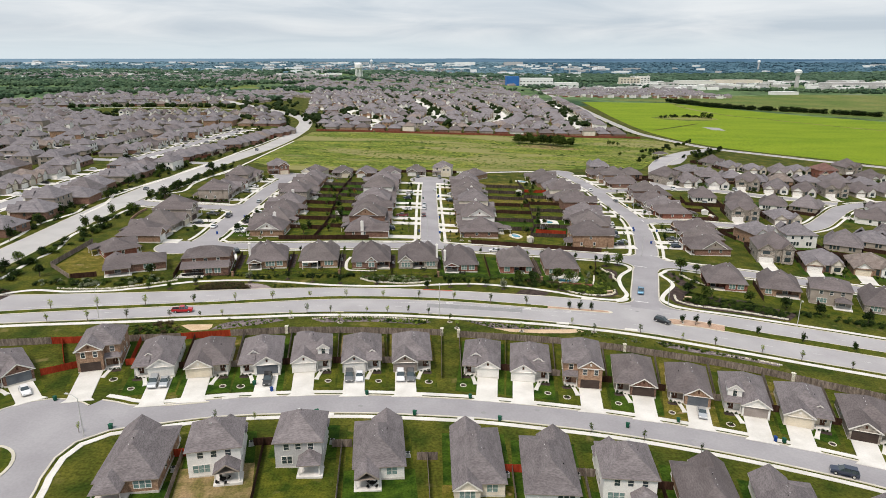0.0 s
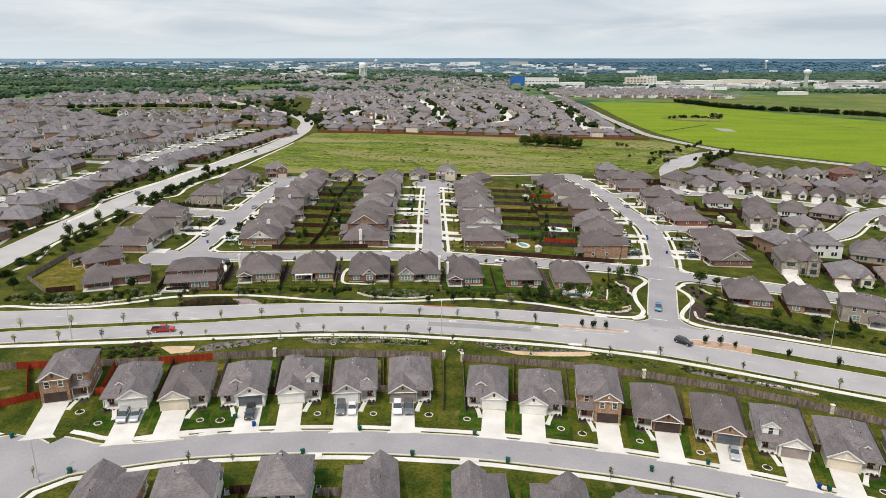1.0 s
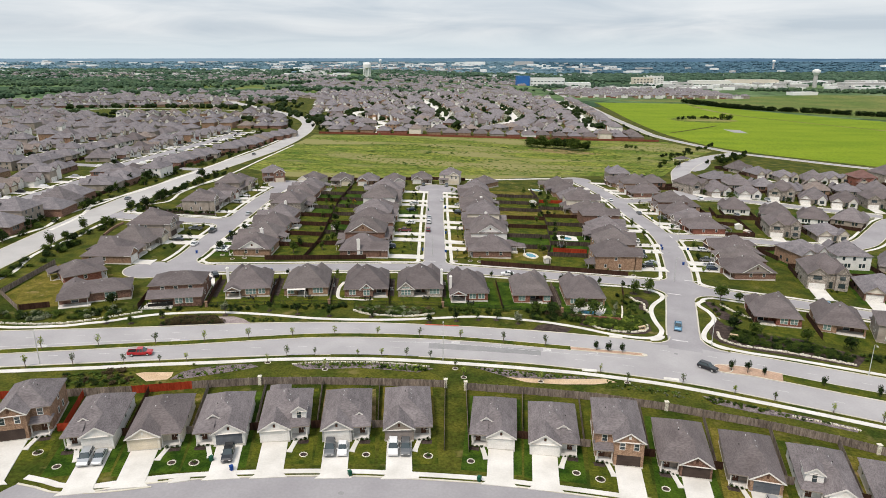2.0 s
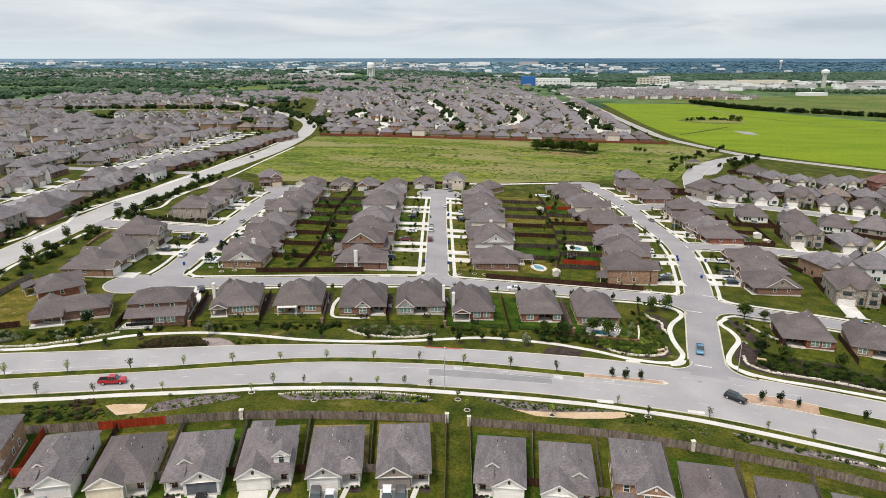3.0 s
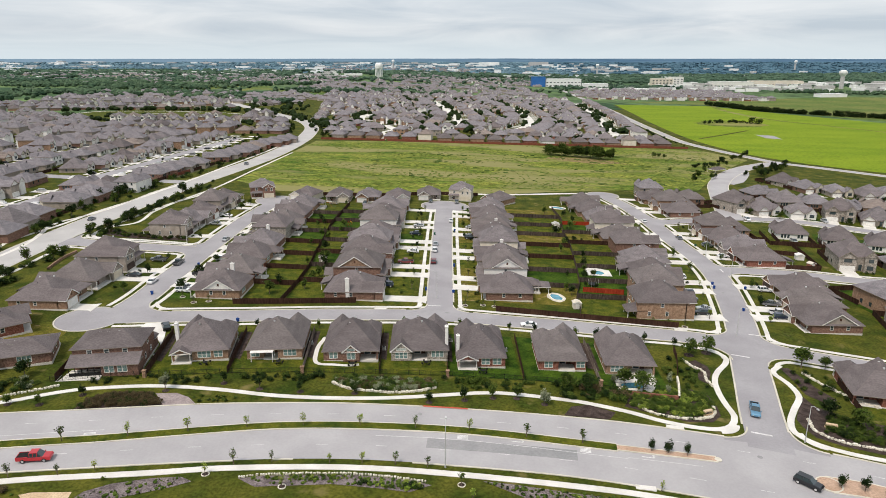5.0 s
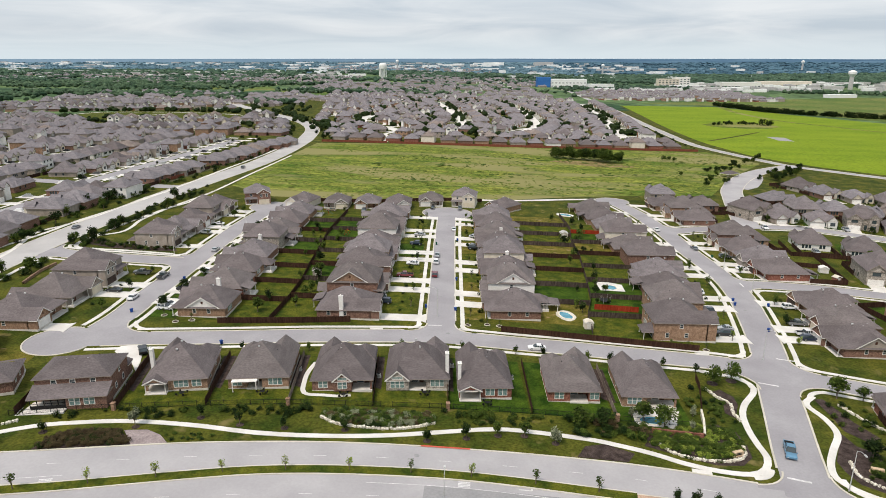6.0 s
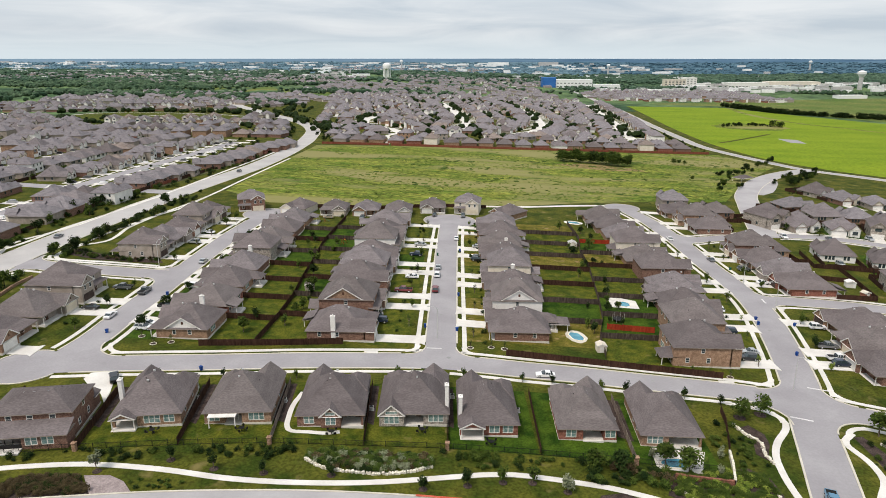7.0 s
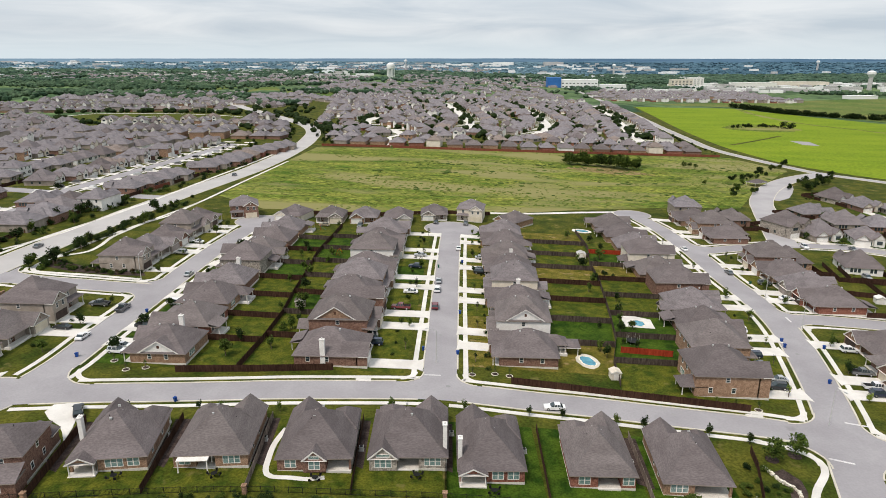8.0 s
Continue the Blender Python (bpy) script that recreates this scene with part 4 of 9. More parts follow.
        box(bm, px0 - (o if side > 0 else 0), px0 + 0.1, 0.5, rec + 0.3, pz - 0.2, pz + 0.02, 1)
        box(bm, px1 - 0.1, px1 + (o if side < 0 else 0), 0.5, rec + 0.3, pz - 0.2, pz + 0.02, 1)
        part("porch_roof", bm, [ROOFS[roof], EAVE], h)
    # decorative dormer gable on the roof slope
    if dormer:
        dw, dx, dy, dz, dh = dormer
        bm = bmesh.new()
        box(bm, dx - dw / 2, dx + dw / 2, dy, dy + 3.2, dz, dz + dh)
        gable_fill(bm, dx - dw / 2, dx + dw / 2, dy, dz + dh, 0.7, 0)
        part("dormer", bm, wf, h)
        bm = bmesh.new()
        roof_mesh(bm, dx - dw / 2, dx + dw / 2, dy, dy + 3.4, dz + dh, 0.7, over=0.3, g0=True, g1="open", along="y")
        part("dormer_roof", bm, [ROOFS[roof], TRIM], h)
        if dh > 0.8:
            window(h, dx, dy, dz + 0.25, 0.8, dh - 0.35, 0)
    # upper front windows
    if storeys == 2:
        fx = (gx0 + gx1) / 2
        fy = 0 if twofront else rec
        if twofront:
            for k in (-1.3, 1.3):
                window(h, fx + k, fy, 3.55, 0.85, 1.3, 0)
        else:
            window(h, fx, fy, 4.0, 1.5, 1.1, 0)
        window(h, pm, rec, 3.6, 0.9, 1.3, 0)
    # rear
    for what, xb, xa in pieces:
        mid, wide = (xa + xb) / 2, xa - xb
        if what in ("wall", "bay"):
            n = max(2, int(wide / (1.25 if what == "wall" else 1.05)) - (1 if wide > 3 else 0))
            for k in range(n):
                gap = 0.35 if n > 3 and k >= n / 2 else -0.35 if n > 3 else 0.0
                window(h, mid - (k - (n - 1) / 2) * 1.04 - gap, D + (0.7 if what == "bay" else 0), 0.75, 0.86, 1.6, 180, TEAL)
            if what == "bay":
                bm = bmesh.new()
                roof_mesh(bm, xb, xa, D - 3.4, D + 0.7, hw, 0.85, over=0.32, g0="open", g1=True, along="y")
                part("bay_roof", bm, [ROOFS[roof], TRIM], h)
                window(h, mid, D + 0.7, hw + 0.15, wide * 0.45, 0.5, 180, TEAL)
        else:
            bm = bmesh.new()
            box(bm, xb + 0.03, xa - 0.03, D - 3.2, D + (1.5 if what == "porch" else 0.4), -0.9, 0.07)
            part("patio_slab", bm, CONCRETE, h)
            window(h, mid + 0.6, D - 3.2, 0.2, 1.5, 2.1, 180)
            put("back_door", door_mesh(), h, pose(mid - 0.9, D - 3.2, 0.08, 0, 0, 180), "dark glazed back door")
            bm = bmesh.new()
            for ex in (xb, xa):
                if abs(abs(ex) - W / 2) < 0.01:
                    inner = ex + (0.24 if ex < 0 else -0.24)
                    box(bm, inner - 0.22, inner + 0.22, D - 0.45, D, 0.07, hw)
            if bm.verts:
                part("corner_pier", bm, WALLS[wall], h)
            else:
                bm.free()
            if what == "porch":
                bm = bmesh.new()
                roof_mesh(bm, xb + 0.1, xa - 0.1, D - 3.4, D + 1.3, hw - 0.15, 0.5, over=0.3, g0="open", g1=True, along="y")
                part("porch_gable_roof", bm, [ROOFS[roof], TRIM], h)
                bm = bmesh.new()
                gable_fill(bm, xb + 0.1, xa - 0.1, D + 1.2, hw - 0.1, 0.5, 0, away=-1)
                part("gable_wall", bm, WALLS[wall], h)
                for ex in (xb + 0.3, xa - 0.3):
                    put("porch_post", post_mesh(2.6), h, pose(ex, D + 1.1, 0.07))
    if pieces and storeys == 1:
        rearwing = False
    if rearwing:
        x0, x1 = (W / 2 - rw, W / 2) if wing > 0 else (-W / 2, -W / 2 + rw)
        if back in ("patio", "cover"):
            bm = bmesh.new()
            box(bm, x0 - 0.3, x1 + 0.1, D, D + 3.3, -0.9, 0.05)
            part("patio_slab", bm, CONCRETE, h)
            bm = bmesh.new()
            z = 2.72
            rise = 3.2 * 0.3
            z = 2.5
            if back == "cover":
                roof_mesh(bm, x0 + 0.35, x1 - 0.35, D - 2.5, D + 3.0, z, tan * 0.95, over=0.35, g0=True, g1=bool(seed % 2), along="y")
            else:
                face(bm, [(x1 + 0.3, D + 3.1, z), (x0 - 0.3, D + 3.1, z), (x0 - 0.3, D - 0.2, z + rise), (x1 + 0.3, D - 0.2, z + rise)])
                box(bm, x0 - 0.3, x1 + 0.3, D + 2.98, D + 3.1, z - 0.24, z - 0.01, 1)
                face(bm, [(x0 - 0.3, D + 3.1, z - 0.2), (x1 + 0.3, D + 3.1, z - 0.2), (x1 + 0.3, D, z - 0.05), (x0 - 0.3, D, z - 0.05)], 1)
            part("patio_roof", bm, [ROOFS[roof], EAVE], h)
            for k in (x0 + 0.3, x1 - 0.3):
                put("porch_post", post_mesh(2.3), h, pose(k, D + 2.7, 0.05))
            if not far and rear:
                window(h, (x0 + x1) / 2, D, 0.35, 1.8, 2.0, 180)
        elif back == "recess":
            bm = bmesh.new()
            box(bm, x0, x1, D - 3.4, D + 0.5, -0.9, 0.06)
            part("patio_slab", bm, CONCRETE, h)
            bm = bmesh.new()
            ex = x1 - 0.28 if wing > 0 else x0 + 0.28
            box(bm, ex - 0.25, ex + 0.25, D - 0.5, D, 0.06, hw)
            part("corner_pier", bm, wf, h)
            window(h, (x0 + x1) / 2 - 0.6, D - 3.4, 0.8, 1.0, 1.4, 180)
            put("back_door", door_mesh(), h, pose((x0 + x1) / 2 + 0.9, D - 3.4, 0.08, 0, 0, 180), "dark glazed back door")
        elif back == "skirt":
            # one-storey rear addition under a lean-to roof, half of it a screened dark porch
            bm = bmesh.new()
            box(bm, -W / 2, 0.5, D - 0.1, D + 3.4, -0.9, 2.7)
            part("rear_addition", bm, wf, h)
            bm = bmesh.new()
            face(bm, [(W / 2 + 0.4, D + 3.9, 2.6), (-W / 2 - 0.4, D + 3.9, 2.6), (-W / 2 - 0.4, D - 0.1, 4.1), (W / 2 + 0.4, D - 0.1, 4.1)])
            face(bm, [(-W / 2 - 0.4, D + 3.9, 2.45), (W / 2 + 0.4, D + 3.9, 2.45), (W / 2 + 0.4, D, 2.7), (-W / 2 - 0.4, D, 2.7)], 1)
            box(bm, -W / 2 - 0.4, W / 2 + 0.4, D + 3.8, D + 3.9, 2.42, 2.6, 1)
            part("skirt_roof", bm, [ROOFS[roof], EAVE], h)
            bm = bmesh.new()
            box(bm, 0.5, W / 2 + 2.2, D, D + 5.2, -0.9, 0.06)
            part("patio_slab", bm, CONCRETE, h)
            for k in range(6):
                bm = bmesh.new()
                xx = 0.62 + k * (W / 2 - 0.75) / 5
                box(bm, xx - 0.06, xx + 0.06, D + 3.3, D + 3.42, 0.05, 2.5)
                part("screen_post", bm, IRON, h)
            bm = bmesh.new()
            box(bm, 0.5, W / 2 - 0.1, D + 3.34, D + 3.37, 0.06, 0.9)
            box(bm, 0.5, W / 2 - 0.1, D + 3.33, D + 3.38, 1.3, 1.38)
            part("porch_screen", bm, IRON, h)
            for k in (-0.7, -1.8, -3.6, -4.7):
                window(h, k, D + 3.4, 0.7, 0.9, 1.6, 180, TEAL)
        elif back == "bay":
            bm = bmesh.new()
            box(bm, x0, x1, D - 0.2, D + 1.8, -0.9, hw)
            gable_fill(bm, x0, x1, D + 1.8, hw, tan, 0, away=-1)
            part("rear_bay", bm, wf, h)
            bm = bmesh.new()
            roof_mesh(bm, x0, x1, D - 3.0, D + 1.8, hw, tan, over=0.36, g0=True, g1=True, along="y")
            part("bay_roof", bm, [ROOFS[roof], TRIM], h)
            for k in (-0.95, 0, 0.95):
                window(h, (x0 + x1) / 2 + k, D + 1.8, 0.75, 0.85, 1.6, 180, TEAL)
        ox0, ox1 = (-W / 2, W / 2 - rw) if wing > 0 else (-W / 2 + rw, W / 2)
        n = 3 if ox1 - ox0 > 4.5 else 2
        for k in range(n if rear else 0):
            window(h, (ox0 + ox1) / 2 + (k - (n - 1) / 2) * 1.0, D, 0.8, 0.85, 1.5, 180, TEAL if seed % 3 else GLASS)
        if storeys == 2 and rear:
            for k in (-0.27, 0.0, 0.25):
                window(h, k * W, D, 3.7, 0.95, 1.2, 180)
    # side windows
    if not far:
        for s in sides:
            t = 90 * s
            for k in (0.4, 0.72):
                window(h, s * W / 2, rec + (D - rec) * (k + rr.uniform(-0.08, 0.08)), 1.1, 0.8, 1.2, t)
            if storeys == 2:
                window(h, s * W / 2, rec + (D - rec) * 0.5, 3.8, 0.8, 1.1, t)
    if chimney:
        ux, uy, mat_c = chimney
        bm = bmesh.new()
        top = max(hw + 1.6, ridge - 0.8)
        box(bm, ux - 0.38, ux + 0.38, uy - 0.6, uy + 0.6, 0, top)
        box(bm, ux - 0.46, ux + 0.46, uy - 0.68, uy + 0.68, top, top + 0.14)
        tube(bm, (ux, uy, top + 0.1), (ux, uy, top + 0.5), 0.18, 0.18, 8)
        part("chimney", bm, WALLS[mat_c], h, WORDS[mat_c] + " chimney stack")
    # vents along the ridge
    if not far:
        long_y = D - rec >= W
        for k in range(3):
            t = 0.34 + 0.13 * k + rr.uniform(-0.03, 0.03)
            if long_y:
                vx, vy = rr.choice((-0.55, 0.55)) * 1.0, rec + (D - rec) * t
                vz = hw + (W / 2 - abs(vx)) * tan
            else:
                vx, vy = -W / 2 + W * (t + 0.05), (rec + D) / 2 + 0.7
                vz = hw + ((D - rec) / 2 - 0.7) * tan
            put("roof_vent", vent_mesh(), h, pose(vx, vy, vz - 0.05))
        for k in range(1):
            vx = rr.uniform(-0.3, 0.3) * W
            vy = rec + (D - rec) * rr.uniform(0.35, 0.65)
            put("vent_pipe", pipe_mesh(), h, pose(vx, vy, hw + min(W / 2 - abs(vx), vy - rec, D - vy) * tan))
    return h


def front_peaks(h, W, D, tan, roof, seed):
    """Two small hips over the front bays of a wide house, their peaks beside the main ridge."""
    rr = random.Random(seed)
    hw = 2.75
    for k, (u, w, reach) in enumerate(((-0.30, 0.32, 0.46), (0.27, 0.36, 0.40))):
        bm = bmesh.new()
        wx_ = W * w
        x0 = W * (u + rr.uniform(-0.03, 0.03)) - wx_ / 2
        roof_mesh(bm, x0, x0 + wx_, 0.9 - k * 0.5, D * reach, hw + 0.5, tan * 1.0, over=0.35, along="y")
        part("front_hip_roof", bm, [ROOFS[roof], EAVE], h)


def from_back(x, y, yaw, W, D, **k):
    """The same house given by the middle of its rear wall; yaw 0 has the rear facing south."""
    a = radians(yaw)
    return house(x - math.sin(a) * D, y + math.cos(a) * D, yaw + 180, W, D, **k)


def drive(x0, y0, x1, y1, w, name="driveway"):
    """A concrete driveway from the garage to the kerb, flared at the street."""
    a, b = Vector((x0, y0)), Vector((x1, y1))
    d = (b - a).normalized()
    for k in range(int((b - a).length / 0.4)):
        if on_road(a + d * (k * 0.4), None, -0.2):
            b = a + d * (k * 0.4)
            break
    n = Vector((d.y, -d.x)) * w / 2
    q = [a - n, a + n, b - d * 1.2 + n, b + n * 1.35, b - n * 1.35, b - d * 1.2 - n]
    area(name, [(p.x, p.y) for p in q], 0.165, CONCRETE, "pale concrete driveway leading to a garage", "driveway", 0.14)


def yard(pts, k, top=0.03):
    area("lawn", pts, top, LAWNS[k], ("dark green", "green", "dry yellowish green", "patchy brown and green")[k] + " mown lawn of a house lot", "lawn")


def local(x, y, yaw, u, v):
    a = radians(yaw)
    return (x + u * math.cos(a) - v * math.sin(a), y + u * math.sin(a) + v * math.cos(a))


# -------- row of narrow houses facing the near street
# front middle, yaw, width, depth, storeys, wall, front, garage side, door colour, roof
NEAR_WEST = [
    (-91.5, 130.5, 42, 9.6, 14, 1, "brown", "brown", 1, "slate", 0), (-76.0, 139.0, 16, 9.0, 13.5, 2, "tan", "tan", -1, "dark", 0), (-62.2, 136.6, 12, 9.0, 16, 1, "white", "white", 1, "white", 0), (-50.2, 137.6, 11, 9.4, 15.5, 1, "cream", "cream", -1, "cream", 1),
    (-38.4, 139.6, 9.5, 9.4, 15.5, 1, "white", "white", 1, "slate", 0), (-26.6, 142.0, 8.5, 9.2, 15.5, 1, "white", "white", -1, "white", 0), (-14.6, 143.0, 6, 9.2, 15.5, 1, "grey", "grey", -1, "white", 0), (-2.4, 144.0, 4, 9.2, 16.5, 1, "taupe", "taupe", -1, "taupe", 0),
    (14.3, 142.4, -5, 8.6, 15, 1, "white", "white", 1, "white", 0)]
NEAR_EAST = [
    (26.1, 140.8, -6, 9.2, 15.5, 1, "white", "white", -1, "white", 0), (38.2, 138.6, -8, 8.8, 15.5, 2, "tan", "tan", 1, "dark", 0), (50.0, 135.9, -11, 9.2, 15.5, 1, "taupe", "brown", 1, "dark", 1), (61.4, 132.3, -15, 9.0, 15.5, 1, "taupe", "tan", 1, "slate", 1),
    (72.8, 128.3, -17, 9.2, 15.5, 2, "white", "white", 1, "taupe", 0), (84.0, 123.9, -19, 9.4, 15.5, 1, "cream", "cream", -1, "cream", 0), (95.2, 118.8, -21, 9.4, 15.5, 1, "taupe", "stone", -1, "dark", 1), (106.5, 113.4, -23, 9.4, 15.5, 1, "tan", "tan", -1, "white", 0),
    (118.0, 108.0, -25, 9.4, 15.5, 1, "cream", "cream", 1, "white", 1)]
NEAR_ROW = NEAR_WEST + NEAR_EAST
DORM = {2: (2.4, -1.6, 4.2, 3.3, 0.3), 4: (2.6, -1.6, 4.0, 3.4, 0.3), 5: (2.7, 2.9, 2.6, 3.1, 1.9), 6: (1.0, 2.6, 3.6, 3.3, 0.5), 8: (2.6, -1.4, 4.0, 3.4, 0.3), 9: (2.6, 1.9, 4.0, 3.4, 0.3), 13: (3.0, -2.6, 2.4, 2.9, 2.2), 14: (1.0, 2.6, 3.8, 3.3, 0.5)}
near_line = pick(L["near"], 400)
for i, (x, y, yaw, W, D, st, wl_, fr, sd, dc, rf) in enumerate(NEAR_ROW):
    house(x, y, yaw, W, D, st if i != 13 else 1, wl_, fr, sd, dc, rf, tan=0.6, group="narrow houses facing the near street", back="cover" if i == 5 else "plain", seed=i + 1, dormer=DORM.get(i), twofront=st == 2 and i != 13, sides=(1,) if x < 0 else (-1,), rear=False)
    gw = min(6.2, W * 0.62)
    gxm = (-W / 2 + gw / 2) if sd < 0 else (W / 2 - gw / 2)
    a = local(x, y, yaw, gxm, -0.1)
    e = Vector(local(x, y, yaw, gxm, -16))
    drive(a[0], a[1], e.x, e.y, 4.9)
    pm = -gxm / abs(gxm) * W * 0.31
    w0, w1 = local(x, y, yaw, pm * 0.8, 0.6), local(x, y, yaw, pm * 0.42, -3.6)
    drive(w0[0], w0[1], w1[0], w1[1], 0.9, "garden_path")

# -------- houses across the near street, their backs to the south
BACK_ROW = [(-49.2, 95.4, 8, 10.2, 17, 1, "tan", "tan", 0, "cover"), (-36.0, 101.2, 12, 9.2, 12, 2, "white", "white", 0, "cover"), (-21.6, 104.4, 4, 8.6, 12.5, 2, "grey", "grey", 0, "cover"), (-6.4, 101.6, 6, 9.0, 16, 1, "white", "white", 0, "cover"), (11.6, 97.8, 1, 9.0, 18, 1, "cream", "cream", 0, "bay"),
            (24.2, 95.6, -3, 9.2, 18, 1, "white", "white", 0, "plain"), (37.8, 96.8, -5, 9.2, 13, 2, "white", "white", 0, "cover"), (50.6, 89.5, -8, 9.4, 17, 1, "tan", "tan", 1, "patio"), (62.6, 85.4, -13, 9.6, 17, 1, "white", "white", 0, "patio"), (75.4, 79.5, -17, 9.4, 17, 1, "cream", "cream", 0, "patio"), (88, 73.5, -20, 9.4, 17, 1, "tan", "tan", 0, "patio")]
for i, (x, y, yaw, W, D, st, wl_, fr, rf, bk) in enumerate(BACK_ROW):
    from_back(x, y, yaw, W, D, storeys=st, wall=wl_, front=fr, side=-1 if i % 2 else 1, door="white", roof=rf, tan=0.72, group="houses backing on to the south", back=bk, seed=40 + i, sides=(-1,) if x < 0 else (1,))

# -------- row backing on to the avenue
AVE_ROW = [(-76.2, 212.2, 10, 15.2, 13, 2, "brown", 1, "skirt"), (-57.0, 218.6, 10, 13.2, 16.5, 1, "tan", 1, "recess"), (-39.6, 221.6, 6, 13.4, 16.5, 1, "tan", 2, "recess"), (-20.8, 222.6, 4.5, 13.5, 17, 1, "brown", 1, "bay"), (-3.9, 225, 3, 14.2, 17, 1, "stone", 1, "bay"), (11.6, 222.6, 3, 11.8, 18, 1, "red", 1, "bay"), (31.6, 223.2, 1, 11.6, 17, 1, "red", 2, "recess"), (48.2, 222.6, -1, 11.9, 17, 1, "tan", 1, "recess"),
           (103.6, 212.2, -12, 13, 16, 1, "red", 1, "recess"), (119.8, 207.6, -20, 12.4, 15, 1, "tan", 1, "recess"), (132.8, 200.6, -24, 12, 14, 2, "taupe", 1, "cover"), (147, 193.5, -24, 12.4, 15, 1, "stone", 1, "recess"), (162, 186.5, -25, 12.4, 15, 1, "tan", 1, "recess")]
# rear of each: pieces and their share of the width
REARS = {
    1: (("porch", 0.36), ("wall", 0.64)),
    2: (("wall", 0.3), ("recess", 0.26), ("wall", 0.44)),
    3: (("wall", 0.36), ("bay", 0.3), ("recess", 0.34)),
    4: (("bay", 0.36), ("recess", 0.28), ("wall", 0.36)),
    5: (("porch", 0.42), ("wall", 0.58)),
    6: (("wall", 0.42), ("recess", 0.36), ("wall", 0.22)),
    7: (("wall", 0.45), ("recess", 0.55)),
    8: (("recess", 0.46), ("wall", 0.54)),
    9: (("wall", 0.4), ("recess", 0.6)),
    11: (("wall", 0.5), ("recess", 0.5)),
    12: (("recess", 0.4), ("wall", 0.6)),
}
for i, (x, y, yaw, W, D, st, wl_, rf, bk) in enumerate(AVE_ROW):
    bk = REARS.get(i, bk)
    h = from_back(x, y, yaw, W, D, storeys=st, wall=wl_, side=1 if i % 2 else -1, door="white" if i % 3 else "dark", roof=rf, tan=0.80 if st == 1 else 0.46, group="houses backing on to the avenue", back=bk, seed=60 + i, sides=(-1,) if x < 0 else (1,), chimney=(-W / 2 + 0.25, D - 2.5, "white") if i in (4,) else ((W / 2 - 0.2, D * (0.62 if i == 1 else 0.8), "white") if i in (1, 5) else None))
    if st == 1:
        front_peaks(h, W, D, 0.80, rf, 300 + i)
from_back(-99.5, 210.0, 22, 19, 12, storeys=1, wall="brown", side=1, door="dark", roof=1, tan=0.5, group="houses backing on to the avenue", back="patio", seed=77)

def side_gable(h, s, W, y0, y1, hw, tan, wall, roof):
    """A cross gable on the side s of a house, its pale wall standing over the eaves."""
    half = (y1 - y0) / 2
    x = s * (W / 2 + 0.03)
    bm = bmesh.new()
    p = [(x, y0, hw - 0.3), (x, y1, hw - 0.3), (x, y1, hw), (x, (y0 + y1) / 2, hw + half * tan), (x, y0, hw)]
    q = [(x - s * 0.15, b, c) for _, b, c in p]
    face(bm, p if s > 0 else p[::-1])
    face(bm, q[::-1] if s > 0 else q)
    part("gable_wall", bm, WALLS[wall], h, WORDS[wall] + " gable wall")
    bm = bmesh.new()
    lo, hi = (W / 2 - 6.5, W / 2) if s > 0 else (-W / 2, -W / 2 + 6.5)
    roof_mesh(bm, lo, hi, y0, y1, hw, tan, over=0.4, g0=s < 0, g1=s > 0, along="x")
    part("gable_roof", bm, [ROOFS[roof], TRIM], h)
    bm = bmesh.new()
    box(bm, x - 0.03, x + 0.03, (y0 + y1) / 2 - 0.3, (y0 + y1) / 2 + 0.3, hw + half * tan * 0.35, hw + half * tan * 0.6)
    part("gable_vent", bm, DOORMAT, h)


# -------- rows along the three north-south streets
KINDS = ["tan", "red", "tan", "brown", "stone", "tan", "cream", "brown"]


def row(xs, y0, pitch, n, facing, W, D, group, seed0, two=(), walls=None, drives=4.1, chim=(), street=None, cross={}):
    """Houses one behind the other along a street; facing -1 looks west, 1 looks east. xs gives the front line at a height up the row."""
    for k in range(n):
        y = y0 + k * pitch
        x = xs(y)
        i = seed0 + k
        st = 2 if k in two else 1
        wl_ = (walls or KINDS)[k % len(walls or KINDS)]
        h = house(x, y, 90 if facing > 0 else -90, W, D, storeys=st, wall=wl_, side=1 if k % 2 else -1, door=("white", "cream", "dark", "taupe")[i % 4], roof=(1, 2, 1, 0)[i % 4], tan=0.70, group=group, back=("patio", "cover", "plain")[i % 3], seed=i, twofront=k % 2 == 0, sides=(-facing,), rear=k < 3, chimney=(-W / 2 + 0.1, D * 0.6, "white") if k in chim else None)
        if k in cross:
            side_gable(h, -facing, W, D * 0.3, D * 0.9, 2.75 if st == 1 else 5.45, 0.62, cross[k], (1, 2, 1, 0)[i % 4])
        sd = 1 if k % 2 else -1
        gy = y + (W / 2 - 3.1) * sd * (1 if facing > 0 else -1)
        s = street(y)
        drive(x + facing * 0.1, gy, s - facing * drives, gy + 0.5, 4.8)


def cx(y):
    return -0.9 - (y - 284) * 0.023


def rx(y):
    p = min(L["right"], key=lambda q: abs(q.y - y))
    return p.x


row(lambda y: cx(y) + 12.5, 276.3, 16.6, 8, -1, 13.4, 17, "houses on the centre street", 100, two=(1, 3), walls=["brown", "white", "tan", "cream", "tan", "brown", "tan", "stone"], chim=(2, 4), street=cx, cross={1: "white", 4: "cream"})
